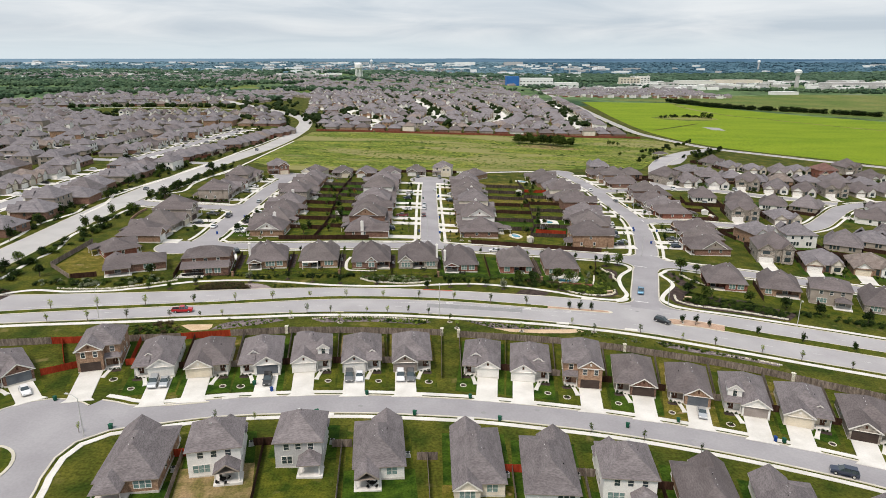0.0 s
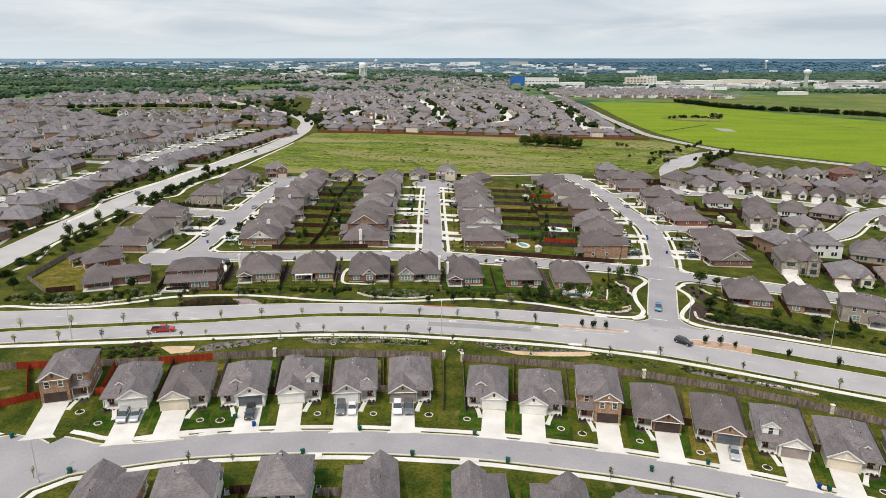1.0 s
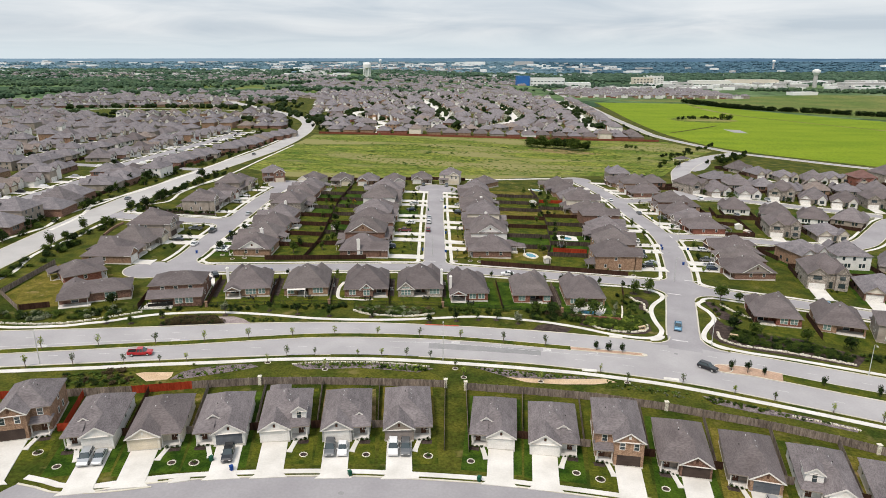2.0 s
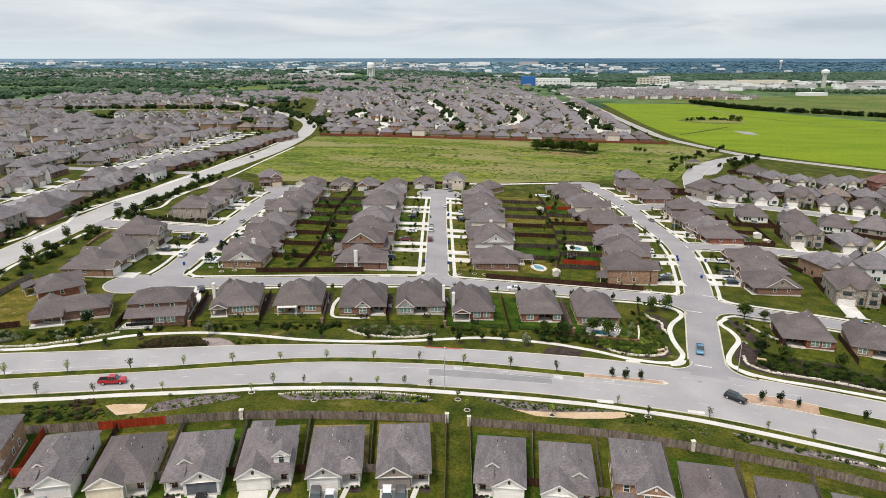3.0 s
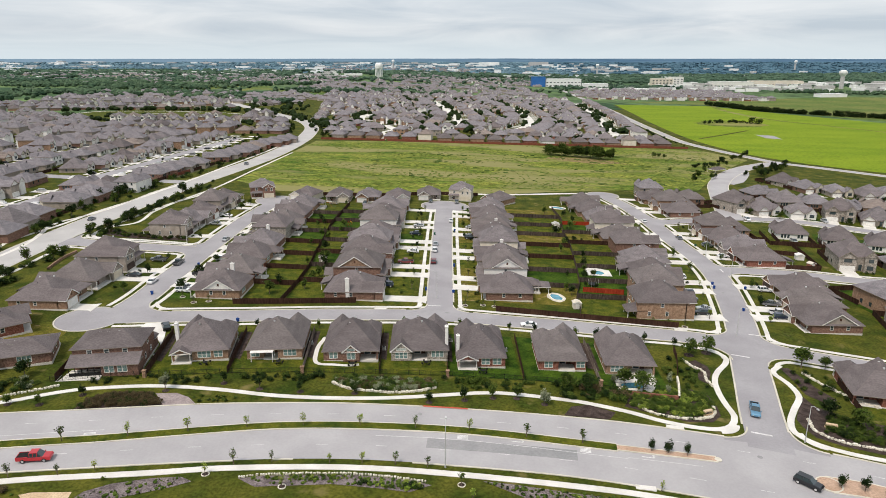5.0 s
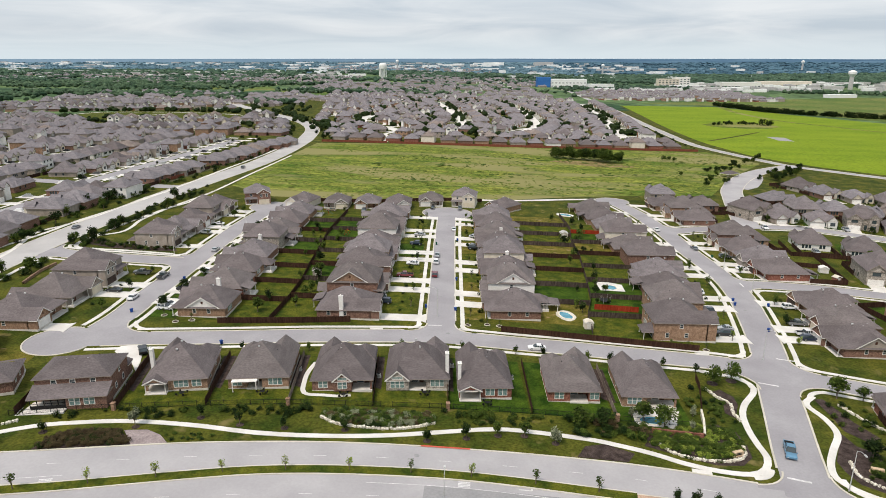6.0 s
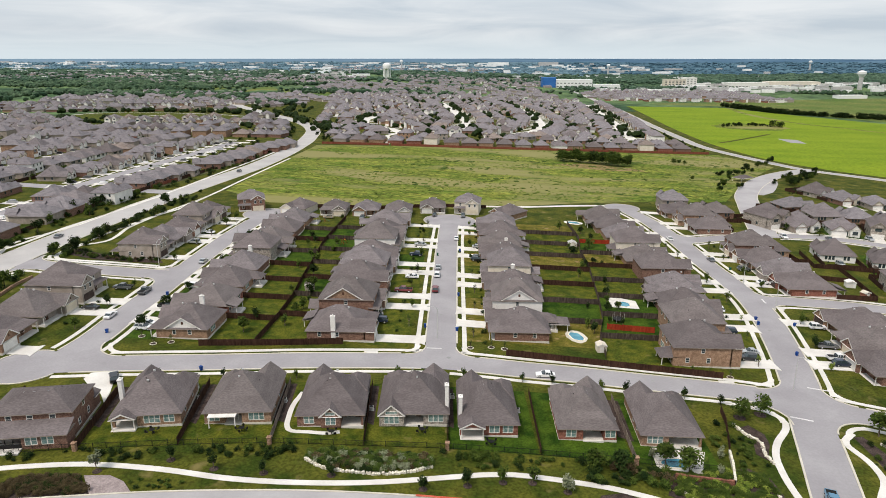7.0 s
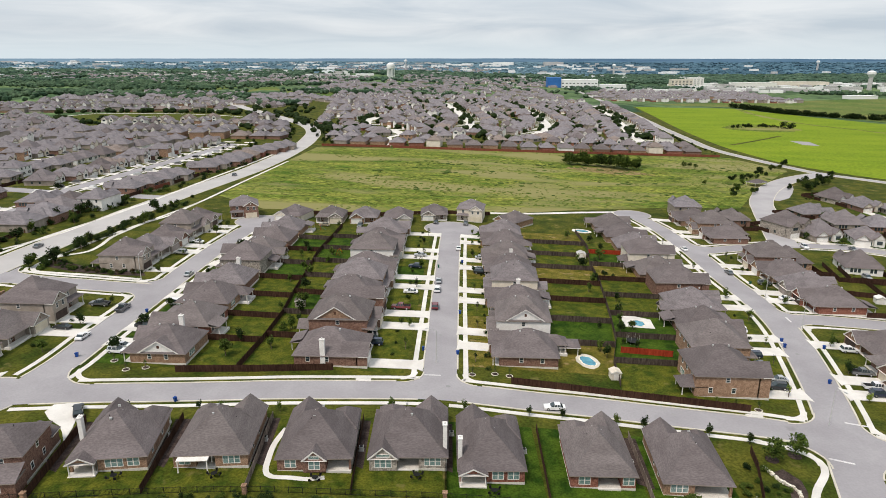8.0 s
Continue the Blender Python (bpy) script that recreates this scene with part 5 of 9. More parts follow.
row(lambda y: cx(y) - 17.5, 270.5, 16.4, 8, 1, 13.4, 18, "houses on the centre street", 120, two=(1, 2, 3, 5), walls=["brown", "brown", "brown", "tan", "stone", "white", "tan", "tan"], chim=(0,), street=cx, cross={1: "tan", 4: "stone"})
row(lambda y: -77.0 - min(3.5, (y - 262) * 0.06), 266.5, 16.4, 8, -1, 13.4, 16, "houses on the west street", 140, two=(4,), walls=["tan", "red", "tan", "brown", "stone", "tan", "brown", "tan"], chim=(0, 3), street=lambda y: -90.5, cross={0: "white"})
row(lambda y: rx(y) - 15.5, 267.0, 16.4, 10, 1, 13.6, 17, "houses on the east street", 160, two=(0, 1, 4, 6), walls=["tan", "tan", "brown", "stone", "brown", "tan", "cream", "tan"], street=rx)
row(lambda y: -106.0, 252.5, 17.0, 3, 1, 14.6, 17, "houses on the west street", 180, two=(2,), walls=["tan", "taupe", "taupe"], street=lambda y: -90.5)
row(lambda y: -104.0, 330.0, 14.6, 5, 1, 13.0, 15, "houses on the west street", 190, two=(0, 3), walls=["taupe", "taupe", "brown", "taupe"], street=lambda y: -91)
row(lambda y: rx(y) + 15.5, 261.5, 14.4, 3, -1, 13.0, 17, "houses on the east street", 200, two=(), walls=["brown", "brown", "tan"], street=rx, cross={0: "taupe"})
row(lambda y: rx(y) + 13.5, 325.0, 14.6, 4, -1, 13.2, 17, "houses on the east street", 210, two=(3,), walls=["red", "stone", "tan", "brown"], street=rx)
row(lambda y: rx(y) + 13.0, 404.0, 15.0, 3, -1, 13.0, 17, "houses on the east street", 220, two=(1,), walls=["brown", "tan", "tan"], street=rx)
house(-110, 235.6, 130, 13, 13, storeys=1, wall="red", side=1, door="dark", roof=1, seed=230, group="houses on the west street")
for i, (x, y, yaw, W, st, wl_) in enumerate([(-96.5, 400.5, 20, 12, 2, "brown"), (-77, 398.5, -14, 12, 1, "cream"), (-58, 399, 2, 12, 1, "stone"), (-43, 401, 2, 12, 1, "tan"), (-28, 403, 2, 12.5, 1, "grey"), (-12, 413, 4, 12, 1, "stone"), (4, 415, -6, 12, 2, "cream"), (20, 409, -40, 12, 1, "tan")]):
    house(x, y, yaw, W, 14, storeys=st, wall=wl_, side=-1 if i % 2 else 1, door="white" if i % 2 else "cream", roof=i % 3, tan=0.6, group="houses below the meadow", back="plain", seed=240 + i, twofront=True, sides=(), rear=False)


# ---------------------------------------------------------------- fences and yards
def panel_mesh(kind, L_, h, v):
    def make():
        r = random.Random(v * 31 + int(L_ * 10))
        bm = bmesh.new()
        n = int(L_ / 0.15)
        cols = []
        for k in range(n):
            x0, x1 = k * L_ / n, (k + 1) * L_ / n
            hh, dy = h + r.uniform(-0.03, 0.03), r.uniform(-0.01, 0.01)
            for x in (x0 + 0.01, x1 - 0.01):
                cols.append([bm.verts.new(p) for p in ((x, dy - 0.012, 0.03), (x, dy - 0.012, hh), (x, dy + 0.012, hh), (x, dy + 0.012, 0.03))])
        for a, b in zip(cols, cols[1:]):
            for q in range(3):
                bm.faces.new((a[q], b[q], b[q + 1], a[q + 1]))
        bm.faces.new(cols[0])
        bm.faces.new(cols[-1][::-1])
        for z in (0.35, h - 0.3):
            box(bm, 0, L_, 0.012, 0.055, z, z + 0.09)
        return mesh_of("panel", bm, FENCES[kind])
    return shared(("panel", kind, L_, h, v), make)


def fpost_mesh(kind, h):
    def make():
        bm = bmesh.new()
        box(bm, -0.06, 0.06, -0.06, 0.06, -0.4, h + 0.06)
        box(bm, -0.08, 0.08, -0.08, 0.08, h + 0.06, h + 0.1)
        return mesh_of("post", bm, FENCES[kind])
    return shared(("fpost", kind, h), make)


FWORDS = dict(grey="weathered grey cedar", old="old dark cedar", brown="dark brown stained cedar", red="bright red stained cedar", rust="rust-red stained cedar")


def fence(pts, kind="grey", h=1.8, step=2.4, posts=True):
    p = [Vector(q) for q in pts]
    o = p[0]
    f = empty("fence", Matrix.Translation((o.x, o.y, g(o.x, o.y))), FWORDS[kind] + " picket privacy fence round a yard", "fence", "yard fences")
    for a, b in zip(p, p[1:]):
        n = max(1, round((b - a).length / step))
        d = (b - a) / n
        s = d.length / step
        for k in range(n):
            q = a + d * k
            e = q + d
            z0, z1 = g(q.x, q.y), g(e.x, e.y)
            m = Matrix(((d.x / step, -d.y / d.length, 0, q.x - o.x), (d.y / step, d.x / d.length, 0, q.y - o.y), ((z1 - z0) / step, 0, 1, z0 - g(o.x, o.y)), (0, 0, 0, 1)))
            put("panel", panel_mesh(kind, step, h, (k * 7 + n) % 3), f, m)
            if posts:
                put("post", fpost_mesh(kind, h), f, Matrix.Translation((q.x - o.x, q.y - o.y, z0 - g(o.x, o.y))))
    return f


def stone_pillar(x, y, h=2.1, m=LIMESTONE, what="pale limestone"):
    bm = bmesh.new()
    for k in range(7):
        t = 0.02 * (k % 2)
        box(bm, -0.36 + t, 0.36 - t, -0.36 + t, 0.36 - t, k * h / 7 - (0.3 if k == 0 else 0), (k + 1) * h / 7 - 0.015)
    box(bm, -0.45, 0.45, -0.45, 0.45, h, h + 0.14)
    ob = new("stone_pillar", mesh_of("stone_pillar", bm, m))
    ob.matrix_basis = Matrix.Translation((x, y, g(x, y)))
    tagged(ob, what + " fence pillar with a flat cap", "pillar", "fence pillars")


AVF_W = [(-112, 149.6), (-95, 152.8), (-78, 155.4), (-64, 158.0), (-52, 161.2), (-37.7, 164.3), (-24, 165.6), (-10, 166.2), (4.6, 166.5)]
AVF_E = [(9.6, 165.7), (23.7, 164.8), (39, 163.4), (54, 160.2), (75, 153.8), (86, 149.4), (92.4, 146.2), (111, 136.5), (132, 125.5)]
fence(AVF_W[:2], "grey", 1.9)
fence(AVF_W[1:3], "red", 1.9)
fence(AVF_W[2:4], "grey", 1.9)
fence(AVF_W[3:5], "red", 1.9)
fence(AVF_W[4:], "grey", 1.9)
fence(AVF_E, "grey", 1.9)
for q in ((4.8, 166.6), (9.4, 165.8), (-37.7, 164.4), (54, 160.3), (92.4, 146.3)):
    stone_pillar(*q)

lot_fence = [*AVF_W, *AVF_E]


def fence_y(x):
    for (x0, y0), (x1, y1) in zip(lot_fence, lot_fence[1:]):
        if x0 <= x <= x1:
            return y0 + (y1 - y0) * (x - x0) / (x1 - x0)
    return lot_fence[-1][1]


SIDE = {0: "red", 1: "red", 2: "brown", 3: "grey"}
for i in range(len(NEAR_ROW) - 1):
    a, b = NEAR_ROW[i], NEAR_ROW[i + 1]
    yaw = (a[2] + b[2]) / 2
    if i == 0:
        fence([(-88.0, 136.0), (-81.0, 141.2)], "red", 1.75)
        fence([(-85.0, 140.4), (-92.6, 153.0)], "red", 1.75)
        continue
    mx, my = (a[0] + b[0]) / 2, (a[1] + b[1]) / 2
    if i == 7:
        for bx, yw in ((4.7, 1.0), (9.5, -1.5)):
            s = (bx, fence_y(bx) - 0.2)
            e = (bx + 0.1, 141.0)
            fence([s, e], "grey", 1.8)
        continue
    d = Vector((math.sin(radians(yaw)), -math.cos(radians(yaw))))
    k = 0
    q = Vector((mx, my))
    while q.y < fence_y(q.x) - 0.3 and k < 400:
        q = q - d * 0.1
        k += 1
    s = Vector((mx, my)) - d * 5.0
    fence([tuple(q), tuple(s)], SIDE.get(i, "grey"), 1.75, posts=False)
    # short return fence to the house
    n = Vector((-d.y, d.x))
    wide = 1.2
    fence([tuple(s - n * wide), tuple(s + n * wide)], SIDE.get(i, "brown" if i % 3 else "grey"), 1.75, posts=False)

kinds_front = [1, 1, 0, 0, 0, 1, 1, 1, 0, 0, 1, 0, 2, 1, 0, 1, 0, 1]
kinds_back = [1, 0, 1, 2, 0, 1, 3, 2, 0, 1, 1, 0, 2, 1, 2, 1, 1, 1]
for i, (x, y, yaw, W, D, *_r) in enumerate(NEAR_ROW):
    hw_ = 5.7
    q = [local(x, y, yaw, u, v) for u, v in ((-hw_, -7.5), (hw_, -7.5), (hw_, 6), (-hw_, 6))]
    r = [local(x, y, yaw, u, v) for u, v in ((-hw_, 6.2), (hw_, 6.2), (hw_, D + 5.5), (-hw_, D + 5.5))]
    q = [p for p in q]
    ok = all((min(near_line, key=lambda s: (s - Vector(p)).length) - Vector(p)).length > 5.9 for p in q)
    if not ok:
        q = [local(x, y, yaw, u, v) for u, v in ((-hw_, -4.2), (hw_, -4.2), (hw_, 6), (-hw_, 6))]
    yard(q, kinds_front[i], 0.03 + 0.004 * (i % 2))
    yard(r, kinds_back[i], 0.03 + 0.004 * (i % 2))

# lots across the near street
for i, (x, y, yaw, W, D, *_r) in enumerate(BACK_ROW):
    kb = (0, 3, 1, 0, 2, 0, 0, 1, 0, 1, 0)[i]
    yard([local(x, y, yaw, u, v) for u, v in ((-6.6, -16), (6.6, -16), (6.6, 3), (-6.6, 3))], kb, 0.03 + 0.004 * (i % 2))
    yard([local(x, y, yaw, u, v) for u, v in ((-6.4, 3.1), (6.4, 3.1), (6.4, D + 2.0), (-6.4, D + 2.0))], 0 if i % 3 else 1, 0.03 + 0.004 * (i % 2))
    if i:
        px, py, pyaw = BACK_ROW[i - 1][:3]
        mx, my, ya = (x + px) / 2, (y + py) / 2, (yaw + pyaw) / 2
        a = local(mx, my, ya, 0, 9)
        b = local(mx, my, ya, 0, -16)
        kind = ("red", "brown", "grey", "grey", "red", "grey", "brown", "grey", "grey", "grey")[i - 1]
        fence([a, b], "grey" if kind == "red" else kind, 1.75, posts=False)
        s = local(mx, my, ya, -2.0, 8.5)
        e = local(mx, my, ya, 2.0, 8.5)
        fence([s, e], kind, 1.75, posts=False)
fence([(-58, 90.5), (-52, 91.3), (-46, 92.0)], "red", 1.75)

# lots backing on to the avenue: cedar between, black iron rail along the verge
def iron_fence(pts):
    p = smooth_line(pts, 2.4)
    o = p[0]
    f = empty("iron_fence", Matrix.Translation((o.x, o.y, g(o.x, o.y))), "black iron rail fence along the rear lawns", "fence", "iron fences")

    def bay():
        # one welded grille: bars and rails share their corners
        bm = bmesh.new()
        xs, zs = [0.0], [0.02, 0.15, 0.2, 1.15, 1.2, 1.28]
        for k in range(14):
            c = 0.1 + k * 0.165
            xs += [c - 0.012, c + 0.012]
        xs.append(2.4)
        seen = {}

        def at(a, b, y):
            if (a, b, y) not in seen:
                seen[(a, b, y)] = bm.verts.new((xs[a], y, zs[b]))
            return seen[(a, b, y)]
        for a in range(len(xs) - 1):
            for b in range(len(zs) - 1):
                if a % 2 == 1 or b in (1, 3):
                    for y, o in ((-0.015, 1), (0.015, -1)):
                        bm.faces.new([at(a, b, y), at(a + 1, b, y), at(a + 1, b + 1, y), at(a, b + 1, y)][::o])
                    if b in (1, 3):
                        bm.faces.new((at(a, b + 1, -0.015), at(a + 1, b + 1, -0.015), at(a + 1, b + 1, 0.015), at(a, b + 1, 0.015)))
        return mesh_of("rail_panel", bm, IRON)

    def post():
        bm = bmesh.new()
        box(bm, -0.04, 0.04, -0.04, 0.04, -0.3, 1.4)
        return mesh_of("post", bm, IRON)
    for a, b in zip(p, p[1:]):
        d = b - a
        z0, z1 = g(a.x, a.y), g(b.x, b.y)
        m = Matrix(((d.x / 2.4, -d.y / d.length, 0, a.x - o.x), (d.y / 2.4, d.x / d.length, 0, a.y - o.y), ((z1 - z0) / 2.4, 0, 1, z0 - g(o.x, o.y)), (0, 0, 0, 1)))
        put("rail_panel", shared("ironbay", bay), f, m)
        put("post", shared("ironpost", post), f, Matrix.Translation((a.x - o.x, a.y - o.y, z0 - g(o.x, o.y))))


iron_fence([(-86, 205.2), (-73.7, 208.3), (-63.5, 210.4), (-47.4, 213.3), (-30.9, 215.6), (-13.9, 216.6), (4.6, 217.4), (22, 217.2), (40, 216.4), (56, 215.5)])
BX = [-85, -66.5, -48.5, -31.2, -13, 3.4, 21.7, 39.8, 56.2]
BY = [205.5, 209.8, 213.1, 215.6, 216.7, 217.4, 217.2, 216.4, 215.5]
for i, (x, y) in enumerate(zip(BX, BY)):
    yw = 10 - i * 1.4
    fence([(x, y), local(x, y, yw, 0, 24)] if i < 8 else [(59.6, 222.0), (62.6, 232.5), (63.4, 238)], "brown" if i not in (3, 7) else "grey", 1.8, posts=False)
    # brown mulch by the fence; its dark also stands for shade between houses
    q = [local(x, y, yw, u, v) for u, v in ((-1.5, 9), (1.4, 7.5), (1.5, 24), (-1.6, 24))]
    if i not in (6, 8):
        area("mulch_strip", q, 0.045, MULCH, "dark mulched strip beside a lot fence", "mulch bed")
    if i % 2 == 1:
        stone_pillar(x, y - 0.3, 1.6, WALLS["tan"], "tan brick")
    if i < 8:
        x1, y1 = BX[i + 1], BY[i + 1]
        yard([(x + 0.3, y), (x1 - 0.3, y1), local(x1, y1, yw, -0.3, 25), local(x, y, yw, 0.3, 25)], (1, 1, 1, 1, 1, 0, 0, 0)[i], 0.028)
for x, y, yw in ((96, 206, -10), (112, 203, -14), (127, 196, -22), (140, 189, -24), (155, 182, -24)):
    fence([(x, y), local(x, y, yw, 0, 18)], "brown", 1.8, step=3.0, posts=False)
    yard([local(x, y, yw, 0.5, -2), local(x, y, yw, 13.5, -2.5), local(x, y, yw, 13.5, 19), local(x, y, yw, 0.5, 19)], 1, 0.028)
yard([(-129, 212.5), (-117, 201.5), (-96, 212), (-98, 232), (-112, 236), (-130, 243)], 2, 0.03)
fence([(-117.5, 201.5), (-130, 213), (-131, 243)], "grey", 1.8)
fence([(-117, 201.5), (-110, 204.6)], "brown", 1.8)

# back yards of the two blocks between the streets
mid_e = [(42.7, 262), (43.5, 275), (46.7, 288), (48.5, 307), (50.7, 338), (50.5, 358), (53, 378), (51.5, 405)]
mid_w = [(-48.5, 259), (-47.6, 277), (-47.7, 293), (-49.2, 311), (-50.1, 328), (-52, 353), (-51.4, 378), (-51, 395)]


def at_y(line, y):
    for (x0, y0), (x1, y1) in zip(line, line[1:]):
        if y <= y1:
            return x0 + (x1 - x0) * (y - y0) / (y1 - y0)
    return line[-1][0]


fence(mid_e, "old", 1.8, step=3.0, posts=False)
fence(mid_w, "brown", 1.8, step=3.0, posts=False)
ky = random.Random(9)
for k in range(8):
    for line, xin, y0, pitch, sgn in ((mid_e, lambda y: cx(y) + 12.5, 276.3, 16.6, 1), (mid_e, lambda y: rx(y) - 15.5, 267.0, 16.4, -1), (mid_w, lambda y: cx(y) - 17.5, 270.5, 16.4, -1), (mid_w, lambda y: -77.0, 266.5, 16.4, 1)):
        ya, yb = y0 + pitch * (k - 0.5), y0 + pitch * (k + 0.5)
        deep = 16.5 if sgn > 0 else 17.5
        xa = xin((ya + yb) / 2) + sgn * deep * 0.35
        lawn = ky.choice((0, 1, 1, 2, 0, 1, 1))
        yard([(xa, ya + 0.1), (at_y(line, ya) - sgn * 0.2, ya + 0.1), (at_y(line, yb) - sgn * 0.2, yb - 0.1), (xa, yb - 0.1)], lawn, 0.03 + 0.004 * (k % 2))
        kind = ky.choice(("old", "old", "brown", "brown", "old", "red" if k in (1, 6, 7) else "brown"))
        if k:
            fence([(xin(ya) + sgn * (deep - 4), ya), (at_y(line, ya), ya)], kind, 1.8, step=3.0, posts=False)
        # front lawns
        xf = xin((ya + yb) / 2)
        out = 6.0 if sgn > 0 else 9.0
        if line is mid_w and sgn > 0:
            out = 6.0
        if line is mid_e and sgn < 0:
            out = 7.3
        fy = -sgn
        yard([(xf + sgn * 2, ya + 0.2), (xf + fy * out, ya + 0.2), (xf + fy * out, yb - 0.2), (xf + sgn * 2, yb - 0.2)], ky.choice((1, 1, 2, 0)), 0.03 + 0.004 * (k % 2))
fence([(16.8, 260.6), (41.9, 257.5), (69.8, 254.2)], "brown", 1.8)
fence([(-62.2, 256.3), (-44.2, 258.8), (-26, 262)], "brown", 1.8)
fence([(46.7, 281.6), (60, 280.6)], "red", 1.8)
# yards of the eastern side street
fence([(130, 317.4), (143.3, 317.0), (146.1, 335.2), (148.4, 351.4)], "brown", 1.8, step=3.0, posts=False)
fence([(143.1, 372), (139.7, 352.6), (150, 351.6), (170, 348.0)], "brown", 1.8, step=3.0, posts=False)
fence([(163.0, 350.6), (164.4, 361.5)], "grey", 1.8, step=3.0, posts=False)
fence([(118, 340.6), (146.0, 335.6)], "brown", 1.8, step=3.0, posts=False)
fence([(121.5, 361.5), (140.4, 357.5)], "brown", 1.8, step=3.0, posts=False)
fence([(127.9, 404), (128.6, 418), (136.5, 431)], "brown", 1.8, step=3.0, posts=False)
fence([(-80, 411.5), (-66, 414.5), (-40, 417), (-10, 428.5), (14, 430)], "brown", 1.8, step=3.0, posts=False)
fence([(-119, 642), (-64, 648.5)], "rust", 1.9, step=6.0, posts=False)
fence([(-62, 648.5), (10, 654), (78, 662), (140, 668), (208, 674)], "rust", 1.9, step=6.0, posts=False)


# ---------------------------------------------------------------- houses farther off
def far_kind(W, D, st, wall_, roof_, two, door_, ridge=0.68, trimmed="white"):
    """Template parts of a more distant house: walls, roof, garage door and windows."""
    hw = 2.75 if st == 1 else 5.4
    gw = 6.0
    bm = bmesh.new()
    box(bm, -W / 2, W / 2, 2.2, D, -0.8, hw)
    gh = hw if two else 2.75
    box(bm, -W / 2, -W / 2 + gw, 0, 2.6, -0.8, gh)
    gable_fill(bm, -W / 2, -W / 2 + gw, 0, gh, 0.72, 1)
    # entry bay with its own gable
    e0, e1 = W / 2 - 4.4, W / 2 - 0.5
    box(bm, e0, e1, 0.9, 2.4, -0.8, gh + 0.5, 1)
    gable_fill(bm, e0, e1, 0.9, gh + 0.5, 1.0, 1)
    wall_me = mesh_of("wall", bm, [WALLS[wall_], WALLS[trimmed]])
    def one(name, *at, **how):
        bm = bmesh.new()
        roof_mesh(bm, *at, **how)
        return mesh_of(name, bm, [ROOFS[roof_], EAVE])
    # main hip, a cross hip over the side bay a little lower, the garage's and the entry's gables
    cross_x = (0.2, W / 2 + 0.5) if int(D * 10) % 2 else (-W / 2 - 0.5, -0.2)
    roof_me = [one("roof", -W / 2, W / 2, 2.2, D, hw, ridge),
               one("side_roof", *cross_x, D * 0.38, D * 0.86, hw + 0.12, ridge * 1.02, along="x", over=0.3),
               one("garage_roof", -W / 2, -W / 2 + gw, 0, 5.6 if gh == hw else 2.5, gh, 0.72, g0=True, g1="open", along="y"),
               one("entry_roof", e0, e1, 0.9, 5.2 if gh == hw else 2.6, gh + 0.5, 1.0, over=0.3, g0=True, g1="open", along="y")]
    bm = bmesh.new()
    for k in range(4):
        box(bm, -W / 2 + 0.5, -W / 2 + gw - 0.5, -0.06, 0.02, 0.05 + k * 0.55, 0.56 + k * 0.55)
    door_me = mesh_of("garage_door", bm, GARAGE[door_])
    bm = bmesh.new()
    box(bm, e0 + 0.9, e1 - 0.9, 0.84, 0.92, 0.7, 2.3)
    box(bm, e0 - 1.5, e0 - 0.4, 2.12, 2.22, 0.05, 2.3)
    for x in (-W * 0.3, -W * 0.2, W * 0.12, W * 0.22, W * 0.32):
        box(bm, x - 0.45, x + 0.45, D - 0.02, D + 0.06, 0.8, 2.3)
    for y in (D * 0.45, D * 0.7):
        box(bm, W / 2 - 0.02, W / 2 + 0.06, y, y + 1.0, 0.9, 2.2)
        box(bm, -W / 2 - 0.06, -W / 2 + 0.02, y, y + 1.0, 0.9, 2.2)
    if st == 2:
        for x in (-W * 0.3, 0, W * 0.3):
            box(bm, x - 0.45, x + 0.45, D - 0.02, D + 0.06, 3.6, 4.9)
        box(bm, -W / 2 + 1.6, -W / 2 + 4.2, -0.06, 0.02, 3.5, 4.8)
        box(bm, e0 + 1.1, e1 - 1.1, 0.84, 0.92, 3.5, 4.9)
    win_me = mesh_of("glazing", bm, GLASS)
    return wall_me, roof_me, door_me, win_me, st, wall_


FARK = [far_kind(12.6, 15.5, 1, "tan", 1, False, "white"), far_kind(12.2, 15, 2, "taupe", 0, True, "cream"), far_kind(12.8, 16, 1, "brown", 2, False, "white", 0.6), far_kind(12.4, 15, 2, "taupe", 3, True, "white"), far_kind(13, 16, 1, "taupe", 3, False, "white", 0.6, "cream"),
        far_kind(11.6, 14, 2, "cream", 4, True, "white"), far_kind(12.4, 15.5, 1, "red", 3, False, "white", 0.62, "cream"), far_kind(12, 15, 1, "white", 0, False, "white"),
        far_kind(13.4, 17, 1, "tan", 4, False, "cream", 0.55), far_kind(11.8, 15, 2, "tan", 3, True, "white", 0.6), far_kind(13, 16.5, 1, "brown", 3, False, "white", 0.62, "cream"), far_kind(12.2, 14.5, 2, "white", 3, True, "white", 0.6),
        far_kind(13.2, 17, 1, "taupe", 3, False, "white", 0.52, "cream"), far_kind(12.8, 18, 1, "brown", 3, False, "cream", 0.56),
        far_kind(12.6, 15, 1, "white", 1, False, "white", 0.8), far_kind(13.2, 16.5, 2, "stone", 1, True, "white", 0.74, "stone"), far_kind(13.4, 16, 1, "taupe", 0, False, "white", 0.82, "white"), far_kind(12.8, 16, 1, "stone", 1, False, "white", 0.8, "white"), far_kind(13, 16, 2, "red", 5, False, "white", 0.62, "cream")]
TOWN = (0, 4, 6, 8, 10, 12, 13, 12, 13, 12, 4, 13, 9, 11, 7, 3, 3, 17, 16)


